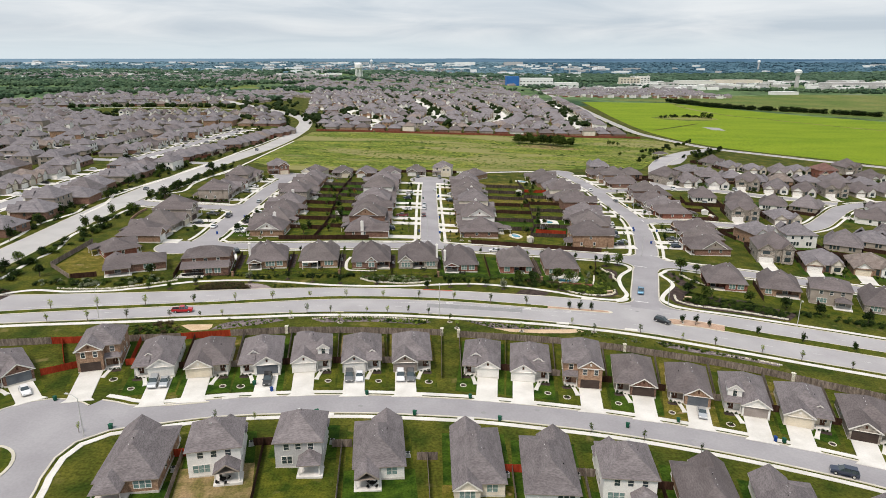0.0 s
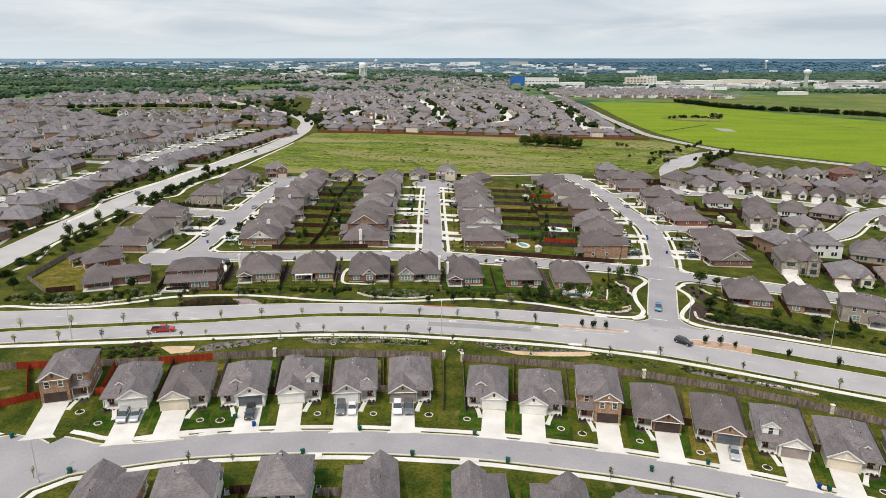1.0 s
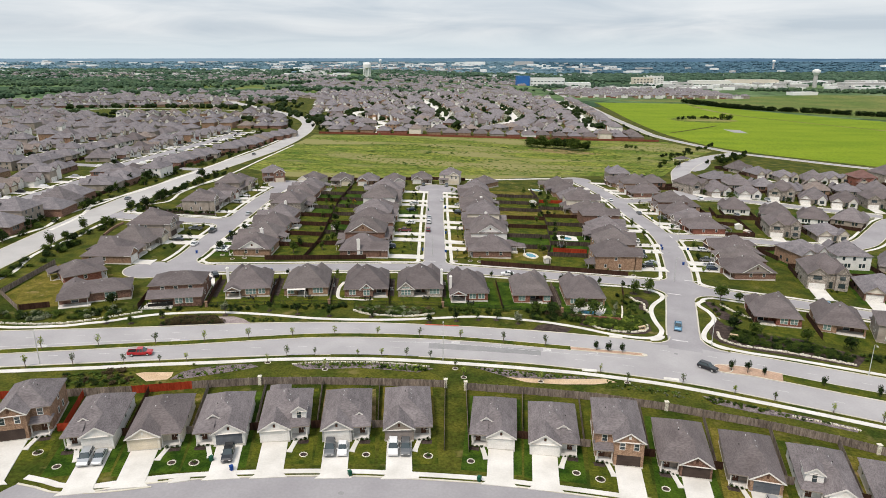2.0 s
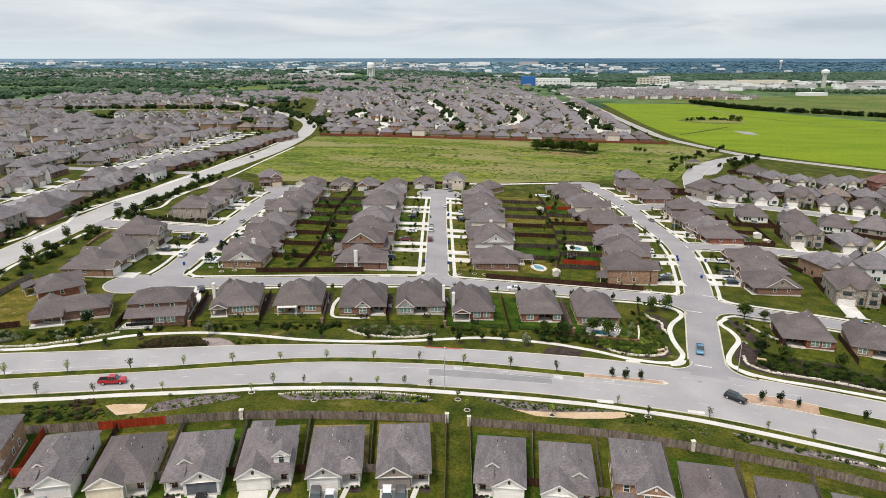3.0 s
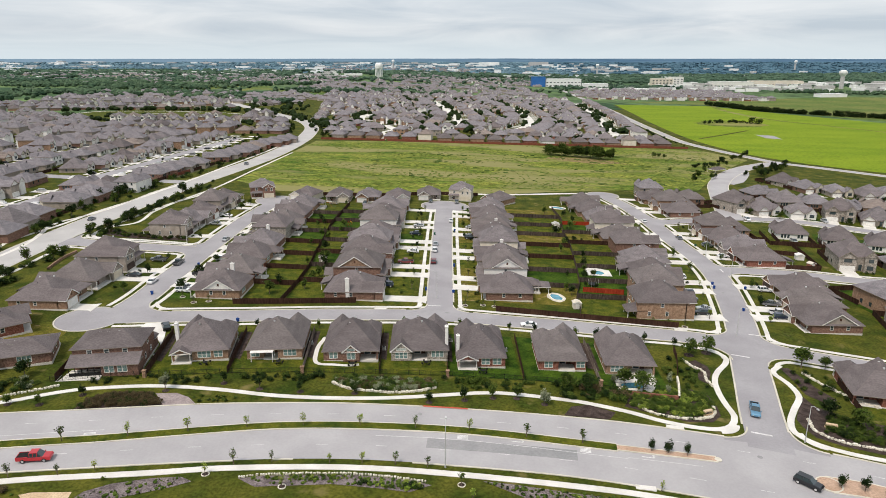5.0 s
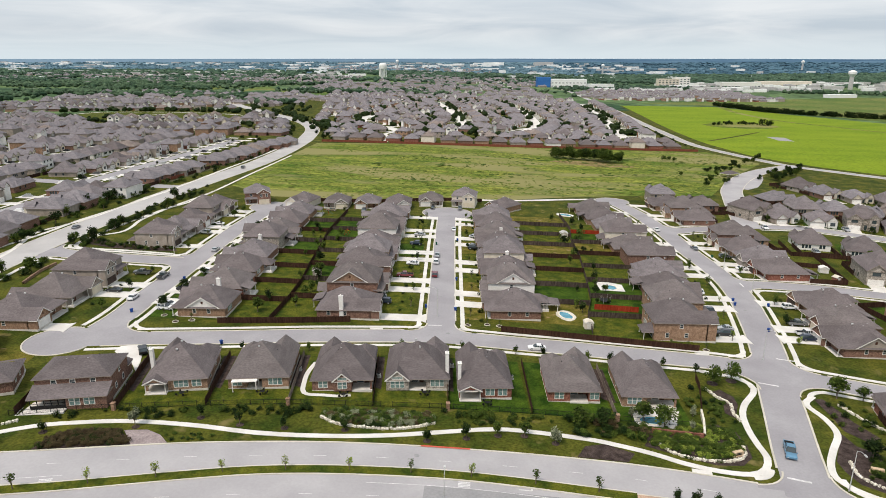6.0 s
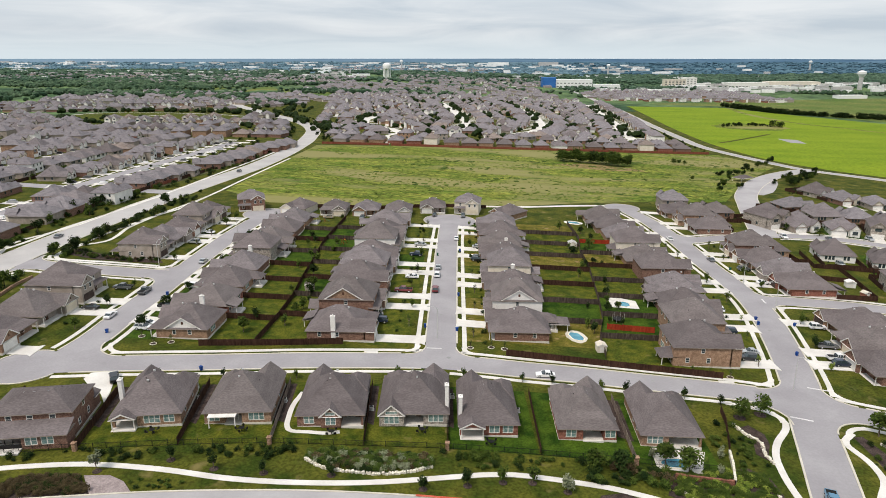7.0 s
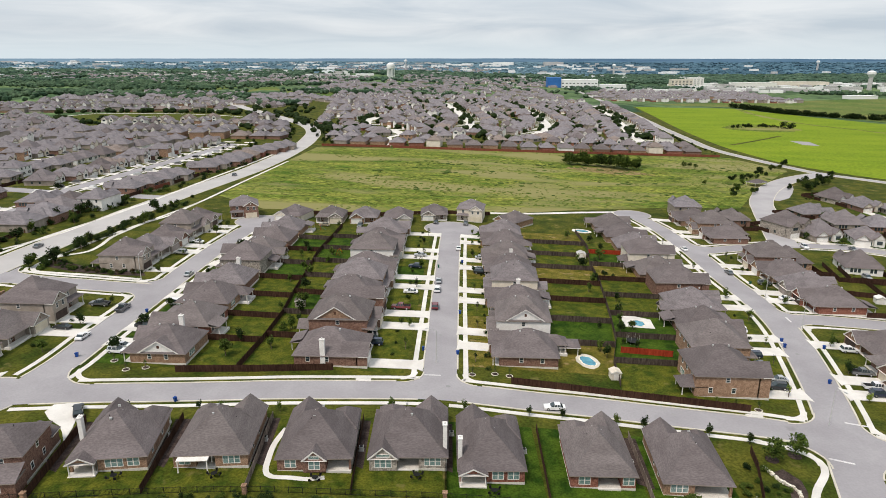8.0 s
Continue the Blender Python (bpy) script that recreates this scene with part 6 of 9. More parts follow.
def far_house(x, y, yaw, k, group, parts=4, size=1.0):
    wall_me, roof_me, door_me, win_me, st, wl_ = FARK[k]
    h = empty("house", pose(x, y, g(x, y) + 0.2, 0, 0, yaw) @ Matrix.Diagonal((size, size, size, 1)), ("two-storey " if st == 2 else "single-storey ") + WORDS[wl_] + " house with brownish shingle hip roof", "house", group)
    put("wall", wall_me, h)
    for me in roof_me:
        put(me.name.split(".")[0], me, h)
    if parts > 2:
        put("garage_door", door_me, h)
    if parts > 3:
        tagged(put("glazing", win_me, h), "", "", "", "stuff")
    return h


def joined(name, items, label, category):
    """Many alike far things in one mesh."""
    mats, verts, faces, idx = [], [], [], []
    for me, m in items:
        for k in me.materials:
            if k not in mats:
                mats.append(k)
        base = len(verts)
        verts.extend(tuple(m @ v.co) for v in me.vertices)
        for p in me.polygons:
            faces.append([base + v for v in p.vertices])
            idx.append(mats.index(me.materials[p.material_index]))
    me = bpy.data.meshes.new(name)
    me.from_pydata(verts, [], faces)
    for k in mats:
        me.materials.append(k)
    me.polygons.foreach_set("material_index", idx)
    return tagged(new(name, me), label, category, "", "stuff")


def far_items(x, y, yaw, k, out, n=3):
    m = pose(x, y, g(x, y) + 0.2, 0, 0, yaw)
    for me in FARK[k][:n]:
        out.extend((q, m) for q in (me if isinstance(me, list) else [me]))


west_far, north_far = [], []
fr = random.Random(21)
# the cluster east of the east street: front middle and facing
# middle of each house, the way it faces, and its kind
EAST_SOUTH = [
    (139.4, 254.5, -14, 15), (153.5, 243.5, -18, 10), (171, 240.5, -20, 8), (188, 233, -20, 12),
    (144.2, 279.5, 10, 9), (161.3, 278, 175, 11), (180, 273.5, 150, 16), (197, 281, 145, 12),
    (212, 290, 140, 16), (158.5, 325, -12, 15), (177, 320, -8, 12), (224.5, 322, -125, 14),
    (243, 343, 170, 7), (262, 348, 170, 12), (213, 262, 150, 15), (231, 300, 145, 12)]
EAST_MIDDLE = [
    (154.7, 369, 170, 14), (171.8, 359.5, 160, 14), (187.4, 352, 155, 14), (205.2, 350, 140, 16),
    (151, 422.4, 24, 15), (163, 417, 10, 16), (181, 412, -12, 7), (198.5, 408, -22, 15),
    (213, 400, -26, 16), (227.5, 394, -28, 17), (244, 392.5, -12, 15), (262, 396, 0, 17),
    (281, 398, 0, 16), (300, 400, 0, 15)]
EAST_BACK = [
    (181, 462, 100, 10), (186, 441, 178, 16), (201.5, 439, 176, 10), (214, 430, 150, 12),
    (231, 432, 160, 8), (248, 430, 170, 12), (265.5, 429, 178, 16), (282, 425, 180, 12),
    (301, 446.5, 10, 17), (214, 503, 20, 17), (219.5, 484, 10, 10), (232.5, 474, 0, 12),
    (246.5, 464, -4, 16), (265, 473, 0, 12), (277, 461, 0, 18), (303.5, 478, 6, 15),
    (132, 440, 180, 2), (113, 452, 180, 3), (121, 421, 180, 2), (129, 372, 180, 0)]
EAST = []
for x, y, yaw, k in EAST_SOUTH + EAST_MIDDLE + EAST_BACK:
    EAST.append((*local(x, y, yaw, 0, -8.6), yaw, k))
for x, y, yaw, k in EAST:
    area("lawn", [local(x, y, yaw, u, v) for u, v in ((-8.2, -4.5), (8.2, -4.5), (8.2, 24), (-8.2, 24))], 0.018, LAWNS[(0, 1, 0, 1)[int(x + y) % 4]], "mown lawn of an eastern house lot", "lawn")
    far_house(x, y, yaw, k, "houses in the eastern cluster", size=1.04)
    q = local(x, y, yaw, -3.4, -11)
    p = local(x, y, yaw, -3.4, -0.1)
    drive(p[0], p[1], q[0], q[1], 5.4)


def curved(x, y):
    """West rows follow the arterial as it bends."""
    return x + at_y([(-150, 150), (-154, 283), (-154, 351), (-149, 429), (-141, 476), (-134.6, 531), (-133, 579), (-135, 640), (-147, 728), (-165, 780), (-187, 825), (-250, 910)], y) + 152


def lies_in(x, y, poly):
    c = False
    for (x0, y0), (x1, y1) in zip(poly, poly[1:] + poly[:1]):
        if (y0 > y) != (y1 > y) and x < (x1 - x0) * (y - y0) / (y1 - y0) + x0:
            c = not c
    return c


PARK = [(-449, 816), (-379, 761), (-352, 777), (-319, 795), (-262, 808), (-247, 850), (-284, 868), (-355, 878), (-406, 870), (-440, 864)]
far_cars, far_fences = [], []


BEND = smooth_line([(-134, 630), (-137, 665), (-147, 728), (-167, 782), (-193, 824), (-217, 858), (-246, 898), (-300, 975)], 6)


def off_bend(x, y, d):
    return min((p - Vector((x, y))).length for p in BEND) > d


def western(x, y, yaw, jit=5.0):
    if y > 640 and not off_bend(*local(x, y, yaw, 0, 8), 23):
        return
    if x < -0.72 * y - 24 or lies_in(x, y, PARK):
        return
    yaw += fr.uniform(-jit, jit)
    k = fr.choice(TOWN)
    if y < 400:
        far_house(x, y, yaw, k, "houses west of the arterial", 4 if y < 300 else 3, 1.08)
    else:
        far_items(x, y, yaw, k, west_far, 4 if y < 560 else 3)


# south of the side street: rows that follow the arterial, and the street between the first two
for off in (-201.0, -278.0):
    ln = smooth_line([(curved(off, y), y) for y in range(190, 440, 20)], 6)
    strip("far_street", ln, -4.2, 4.2, 0.05, STREET, "residential street between western houses", "road")
    for s in (-1, 1):
        strip("far_pavement", ln, s * 6.8 - 0.7, s * 6.8 + 0.7, 0.06, CONCRETE, "pale pavement between western houses", "pavement")
    bm = bmesh.new()
    for y in range(200, 398, 15):
        for s in (-1, 1):
            x0, x1 = curved(off, y) + s * 4.0, curved(off, y) + s * 15.5
            face(bm, [(x0, y, g(x0, y) + 0.1), (x1, y, g(x1, y) + 0.1), (x1, y + 6.0, g(x1, y) + 0.1), (x0, y + 6.0, g(x0, y) + 0.1)][::s])
            if fr.random() < 0.5:
                far_cars.append((curved(off, y) + s * fr.uniform(7, 11), y + 3.0, 90))
    tagged(new("far_driveways", mesh_of("far_driveways", bm, CONCRETE)), "row of pale concrete driveways before western houses", "driveway", "", "stuff")
wx = -170.0
for r in range(6):
    for k in range(16):
        y = 196 + k * 14.4 + (r % 3) * 4 + fr.uniform(-1.2, 1.2)
        if y < 398 and fr.random() > 0.04:
            western(curved(wx - (16 if r % 2 == 0 else 0), y) + fr.uniform(-3, 3), y, 90 if r % 2 else -90)
    wx -= 46.0 if r % 2 == 0 else 31.0
for x in (-168, -183, -199, -230, -246, -262, -292, -308):
    western(x, 417 - 0.1 * (x + 168), 180)


def lane(r, y):
    """Plan x of a street of the western estate north of the side street."""
    return -205 - 71 * r + 0.09 * (y - 445) + 5 * math.sin(y / 60 + r * 2) * min(1, r)


def estate_end(x):
    """The row beside the park bounds the streets."""
    return 645 if x > -280 else 648 - 0.77 * (x + 290)


area("estate_lots", [(-162, 444), (-146, 560), (-143, 640), (-160, 700), (-196, 770), (-215, 850), (-246, 848), (-262, 806), (-319, 793), (-352, 775), (-380, 759), (-450, 812), (-560, 800), (-620, 700), (-330, 452)], 0.02, LOTS, "worn yards and soil between the western houses", "house lots")
area("estate_lots", [(-172, 200), (-172, 300), (-176, 410), (-160, 418), (-320, 440), (-320, 300), (-250, 200)], 0.02, LOTS, "worn yards and soil between the western houses", "house lots")
for r in range(7):
    for s, yaw in ((1, -90), (-1, 90)):
        y = 440 + fr.uniform(0, 8) + 12 * (s < 0)
        while y < 800:
            x = lane(r, y) + s * (12.0 + fr.uniform(-2, 3.5)) + (8 + 0.10 * (y - 445) if r == 0 and s > 0 else 0)
            if y < estate_end(x) and fr.random() > 0.03:
                western(x, y, yaw + 3, 6)
            y += fr.uniform(12.9, 13.8) if r == 0 else fr.uniform(13.2, 15.6)
    ln = smooth_line([(lane(r, y), y) for y in range(425, int(estate_end(lane(r, 600))) + 20, 30)], 12)
    strip("far_street", ln, -4.2, 4.2, 0.05, STREET, "residential street between western houses", "road")
    if r < 2:
        for s in (-1, 1):
            strip("far_pavement", ln, s * 6.8 - 0.7, s * 6.8 + 0.7, 0.06, CONCRETE, "pale pavement between western houses", "pavement")
    bm = bmesh.new()
    for y in range(432, int(estate_end(lane(r, 600))), 14):
        for s in (-1, 1):
            if fr.random() < 0.25 and r:
                continue
            x0, x1 = lane(r, y) + s * 4.0, lane(r, y) + s * 12.5
            face(bm, [(x0, y, g(x0, y) + 0.1), (x1, y, g(x1, y) + 0.1), (x1, y + 5.4, g(x1, y) + 0.1), (x0, y + 5.4, g(x0, y) + 0.1)][::s])
            if fr.random() < 0.55:
                far_cars.append((lane(r, y) + s * fr.uniform(6.5, 10), y + 2.6, 90))
    tagged(new("far_driveways", mesh_of("far_driveways", bm, CONCRETE)), "row of pale concrete driveways before western houses", "driveway", "", "stuff")
    for y in range(440, 800, 14):
        xb = lane(r, y) - 35.5
        if y < estate_end(xb) and xb > -0.72 * y - 24:
            far_fences.append((xb, y, 14, 90))
ln = smooth_line([(-143, 434), (-168, 435), (-190, 433), (-215, 437), (-330, 452)], 4)
strip("side_street", ln, -4.5, 4.5, 0.055, STREET, "pale side street joining the arterial", "road")
# streets running across below the park, and the row beside it
for yy, yaw in ((664, 180), (690, 0), (722, 180), (752, 0)):
    x = -330 + (yy - 690) * 0.3
    while x < curved(-168, yy):
        if yy < 680 or x < -214 or x > -196:
            western(x, yy + 8 * math.sin(x / 35) + (x + 300) * 0.12, yaw, 8)
        x += fr.uniform(14.5, 17)
# between the park and the arterial
for yy, yaw in ((782, 180), (812, 0), (838, 180), (868, 0), (892, 180)):
    x = -238.0
    while x < curved(-176, yy):
        if not lies_in(x, yy, PARK):
            western(x, yy + fr.uniform(-3, 3), yaw, 10)
        x += fr.uniform(14.5, 17)
for k in range(13):
    x, y = -490 + k * 14, 800 - k * 10.8
    western(x, y, 38)
    western(x - 22, y - 30, 218)
for x, y in ((-353, 752), (-337, 751), (-320, 748), (-303, 762), (-286, 777), (-268, 794)):
    far_items(x, y - 10, fr.uniform(-8, 8), fr.choice((5, 11, 9)), west_far, 4)
for q in range(7):
    for k in range(24):
        x, y = -640 + k * 16 + fr.uniform(-3, 3) + q * 9, 842 + q * 31 + k * 4.5 + (9 if q % 2 else 0) + fr.uniform(-3, 3)
        if x < -452 or (y > 892 and x < -268):
            if y < 1055:
                western(x, y, 15 if q % 2 else 195, 8)
area("park_lawn", PARK, 0.07, LAWNS[1], "mown park lawn between the western houses", "lawn")
ln = smooth_line([(-448, 822), (-432, 858), (-398, 866), (-350, 873), (-290, 864), (-252, 850)], 8)
strip("park_path", ln, -1.6, 1.6, 0.1, CONCRETE, "pale path along the park", "path")
ln = smooth_line([(-372, 820), (-350, 842), (-332, 830), (-345, 812), (-366, 806)], 6)
strip("park_path", ln, -1.2, 1.2, 0.1, CONCRETE, "pale path across the park", "path")

# north of the meadow: one row along the red fence, then winding rows running away
for k in range(20):
    x = -107 + k * 15.6
    far_house(x, 662 + (x + 64) * 0.085 + 15 + fr.uniform(-2, 2), 180 + fr.uniform(-6, 6), fr.choice((0, 2, 4, 0, 6, 5, 7)), "houses beyond the meadow", 3)


NORTH = [smooth_line(p, 8) for p in (
    [(-64, 740), (-79, 775), (-106, 798), (-118, 860), (-112, 905)],
    [(-8, 800), (-3, 874), (-8, 922), (-25, 1045), (-48, 1180)],
    [(40, 752), (53, 765), (71, 813), (85, 878), (86, 990), (77, 1090), (50, 1230)],
    [(164, 760), (167, 803), (171, 848), (183, 957), (192, 1099), (198, 1260)])]
homes = []


def north_home(x, y, yaw, gap, n=3):
    """One house, unless it stands in a street or too near another."""
    if not off_bend(x, y, 20):
        return
    for ln in NORTH:
        if any(abs(p.y - y) < 16 and abs(p.x - x) < 16 and (p - Vector((x, y))).length < 15 for p in ln):
            return
    if any(abs(b - y) < gap and abs(a - x) < gap and math.hypot(a - x, b - y) < gap for a, b in homes):
        return
    homes.append((x, y))
    q = local(x, y, yaw, 0, -8)
    far_items(q[0], q[1], yaw, fr.choice(TOWN), north_far, 4 if y < 760 else n)
    pads.append((q[0], q[1], yaw))


pads = []
# houses on both sides of each winding street
for ln in NORTH:
    for s in (-1, 1):
        pts = pick(ln, max(4, int(len(ln) * 8 / 15.0)))
        nor = sides(pts)
        for p, n in zip(pts, nor):
            c = p + n * s * 22
            north_home(c.x, c.y, math.degrees(math.atan2(n.y, n.x)) + (90 if s < 0 else -90) + fr.uniform(-5, 5), 12.5)
# the rest: rows across
row_y, q = 706.0, 0
while row_y < 1330:
    x = -138 - (row_y - 700) * 0.16
    while x < 194:
        y = row_y + 7 * math.sin(x / 42 + q * 0.7) + (x + 60) * 0.085 + fr.uniform(-3, 3)
        north_home(x, y, (0 if q % 2 else 180) + fr.uniform(-14, 14), 15.5)
        x += fr.uniform(15.0, 17.5)
    row_y += 24 if q % 2 else 31
    q += 1
bm = bmesh.new()
for x, y, a in pads:
    q = [local(x, y, a, u, v) for u, v in ((-5.6, -9.5), (-0.4, -9.5), (-0.4, 0.2), (-5.6, 0.2))]
    face(bm, [(p[0], p[1], g(*p) + 0.1) for p in q])
tagged(new("far_driveways", mesh_of("far_driveways", bm, CONCRETE)), "pale concrete driveways among the northern houses", "driveway", "", "stuff")
joined("northern_houses", north_far, "far suburban houses with grey-brown shingle roofs", "houses")
joined("western_houses", west_far, "far rows of houses with grey-brown shingle roofs", "houses")
for ln in NORTH:
    strip("far_street", ln, -5.0, 5.0, 0.05, CONCRETE, "pale residential street beyond the meadow", "road")
strip("meadow_path", smooth_line([(-67, 652), (-68, 690), (-74, 715), (-64, 740)], 5), -2.2, 2.2, 0.07, CONCRETE, "pale path between the northern houses", "path")
# still farther estates
far_est = []
for (x0, x1, y0, y1, n) in ((-620, -150, 1010, 1260, 150), (-330, 160, 1340, 1800, 330), (-900, -300, 1650, 2250, 260), (250, 620, 1420, 1700, 170), (-250, 200, 1900, 2500, 240), (-1500, -900, 1900, 2700, 160), (-700, 100, 2700, 3600, 180)):
    for k in range(n):
        x, y = fr.uniform(x0, x1), fr.uniform(y0, y1)
        far_items(x, y, fr.choice((0, 90, -90, 180)) + fr.uniform(-10, 10), fr.choice((3, 4, 12, 12, 12, 7)), far_est, 2)
joined("distant_estates", far_est, "distant estates of brown-roofed houses", "houses")

for k in range(16):
    y = 200 + k * 27
    if not 290 < y < 325:
        x0, x1 = curved(-171, y), curved(-171, y + 26)
        fence([(x0, y), (x1, y + 26)], "rust" if k in (1, 6, 9, 13) else ("brown" if k % 3 else "grey"), 1.8, step=6.0, posts=False)

for x, y, yaw, k in EAST:
    for u in (-7.4, 7.4):
        q = local(x, y, yaw, u, 11)
        far_fences.append((q[0], q[1], 14, yaw + 90))
    q = local(x, y, yaw, -7.4, 24.5)
    far_fences.append((q[0], q[1], 14, yaw))
bm = bmesh.new()
box(bm, 0, 14, -0.05, 0.05, 0, 1.8)
ff = mesh_of("fence_run", bm, FENCES["brown"])
joined("far_fences", [(ff, pose(x, y, g(x, y), 0, 0, a)) for x, y, L_, a in far_fences], "brown cedar fences between far back yards", "fences")


# ---------------------------------------------------------------- planting
def crown_mesh(kind, v, leaf):
    """Crown of loose leaf clumps in a unit tree one metre tall."""
    def make():
        r = random.Random(v * 97 + len(kind))
        bm = bmesh.new()
        if kind == "young":
            n, cz, rx_, rz, s = 105, 0.66, 0.20, 0.34, 0.044
        elif kind == "oval":
            n, cz, rx_, rz, s = 420, 0.60, 0.27, 0.40, 0.055
        elif kind == "broad":
            n, cz, rx_, rz, s = 620, 0.62, 0.44, 0.36, 0.060
        else:
            n, cz, rx_, rz, s = 330, 0.42, 0.58, 0.50, 0.085
        lobes = [(r.uniform(-0.55, 0.55) * rx_, r.uniform(-0.55, 0.55) * rx_, cz + r.uniform(-0.5, 0.5) * rz, r.uniform(0.45, 0.75)) for _ in range(7)]
        for k in range(n):
            lx, ly, lz, lr = lobes[k % 7]
            d = Vector((r.gauss(0, 1), r.gauss(0, 1), r.gauss(0, 1))).normalized() * (r.random() ** 0.4)
            c = Vector((lx + d.x * rx_ * lr, ly + d.y * rx_ * lr, lz + d.z * rz * lr))
            if c.z < 0.02:
                c.z = 0.02 + r.random() * 0.05
            q = Euler((r.uniform(-0.9, 0.9), r.uniform(-0.9, 0.9), r.uniform(0, 6.28))).to_matrix()
            w = s * r.uniform(0.6, 1.3)
            a = [c + q @ Vector(p) * w for p in ((-1, 0, 0), (0, -0.6, 0.15), (1, 0, 0), (0, 0.6, 0.15))]
            bm.faces.new([bm.verts.new(p) for p in a])
        return mesh_of("crown", bm, leaf)
    return shared(("crown", kind, v, leaf.name), make)


def trunk_mesh(kind, v):
    def make():
        r = random.Random(v * 13 + 5)
        bm = bmesh.new()
        top = 0.62
        tube(bm, (0, 0, -0.05), (r.uniform(-0.02, 0.02), r.uniform(-0.02, 0.02), 0.38), 0.026, 0.018, 7)
        for k in range(5):
            a = k * 1.256 + r.uniform(-0.3, 0.3)
            s = 0.18 if kind != "broad" else 0.3
            tube(bm, (0, 0, 0.3 + 0.03 * k), (math.cos(a) * s, math.sin(a) * s, top + r.uniform(-0.05, 0.2)), 0.013, 0.004, 5)
        tube(bm, (0, 0, 0.36), (r.uniform(-0.03, 0.03), r.uniform(-0.03, 0.03), 0.85), 0.017, 0.004, 5)
        return mesh_of("trunk", bm, BARK)
    return shared(("trunk", kind, v), make)


vr = random.Random(77)
TWORDS = dict(young="slender young street tree with sparse leaves", oval="leafy oval tree standing in grass", broad="broad leafy shade tree with full crown")


def tree(x, y, h, kind="oval", leaf=1, group="trees", spread=1.0):
    v = vr.randrange(3)
    t = put("tree", trunk_mesh(kind, v), None, Matrix.Translation((x, y, g(x, y))) @ Matrix.Rotation(vr.uniform(0, 6.28), 4, "Z") @ Matrix.Diagonal((h * spread, h * spread, h, 1)))
    tagged(t, TWORDS[kind], "tree", group)
    put("crown", crown_mesh(kind, v, LEAVES[leaf]), t)
    return t


def shrub(x, y, h, leaf=0, w=1.0, group="shrubs", what="rounded dense green garden shrub"):
    o = put("shrub", crown_mesh("shrub", vr.randrange(4), LEAVES[leaf]), None, Matrix.Translation((x, y, g(x, y) - 0.03)) @ Matrix.Rotation(vr.uniform(0, 6.28), 4, "Z") @ Matrix.Diagonal((h * w, h * w, h, 1)), )
    return tagged(o, what, "shrub", group)


def mulch_ring(x, y, r=0.75, pale=False):
    area("tree_ring", disc(x, y, r, r, 14), 0.07, MULCH, "dark mulch circle round a young tree", "mulch ring", 0.06)
    if pale:
        bm = bmesh.new()
        pts = [Vector(p) for p in disc(x, y, r + 0.12, r + 0.12, 16)]
        ribbon(bm, pts + [pts[0]], -0.07, 0.07, 0.16, 0.14)
        tagged(new("stone_ring", mesh_of("stone_ring", bm, LIMESTONE)), "pale stone edging ring on the lawn", "edging", "", "structure")


# avenue median and verges
for x, y in ((-83.2, 180.3), (-69.9, 183), (-58.3, 185.6), (-47.6, 188.4), (-36.6, 191), (-25.5, 192.8), (-14, 193.8), (-2.6, 194), (8.5, 193.8), (20.2, 192.8), (31.3, 191.5), (-96, 177.5), (-108, 174.8)):
    tree(x, y, vr.uniform(3.0, 4.0), "young", vr.choice((1, 2, 2)), "median trees", 1.15)
for x, y in ((44.7, 190), (47.8, 189.6), (51.4, 189.1), (77.2, 181.3), (80.8, 180.3), (84.5, 179.1), (97, 174.6), (108, 170.4), (120, 165.7), (133, 160.4), (146, 155)):
    tree(x, y, vr.uniform(2.6, 3.4), "oval", 0, "median trees", 0.95)
for x, y in ((-72.4, 171.4), (-64.4, 172.8), (-58.7, 174.6), (-35, 178.6), (-28.3, 180), (-17.6, 180.6), (-11.6, 181.1), (-5.4, 181.2), (0.7, 181), (43.1, 177.4), (62, 172.9), (73, 169.2), (81, 166.2), (92, 161.6), (101, 158.2), (112, 153.8), (-84, 170), (-94, 168), (-104, 165.8)):
    tree(x, y, vr.uniform(2.4, 3.6), "young", vr.choice((1, 2, 1, 2)), "verge trees", 1.1)
for x, y, l in ((7.1, 176.2, 1), (9.1, 171.8, 2), (27.5, 171.2, 2), (-39, 175.3, 2), (-24.5, 173, 2), (48.5, 172.4, 1)):
    tree(x, y, vr.uniform(2.6, 3.2), "young", l, "verge trees", 1.1)
    mulch_ring(x, y, 0.55, True)
for x, y, h, l in ((-82.2, 195.4, 3, 1), (-88.7, 194.9, 3, 1), (-75.7, 200.2, 3, 0), (-59, 203.8, 4.2, 3), (-47.6, 208.4, 3.2, 0), (-38.8, 206.6, 3.2, 0), (-29.5, 206.3, 3, 0), (-17.3, 206.9, 3.2, 0), (-0.4, 204.6, 3.4, 0), (7.5, 206.3, 3.6, 0), (13.9, 207.9, 3.8, 1), (19.3, 208.3, 3.8, 1), (25.4, 206.3, 4.4, 3)):
    tree(x, y, h, "oval", l, "verge trees")
    mulch_ring(x, y, 0.8)
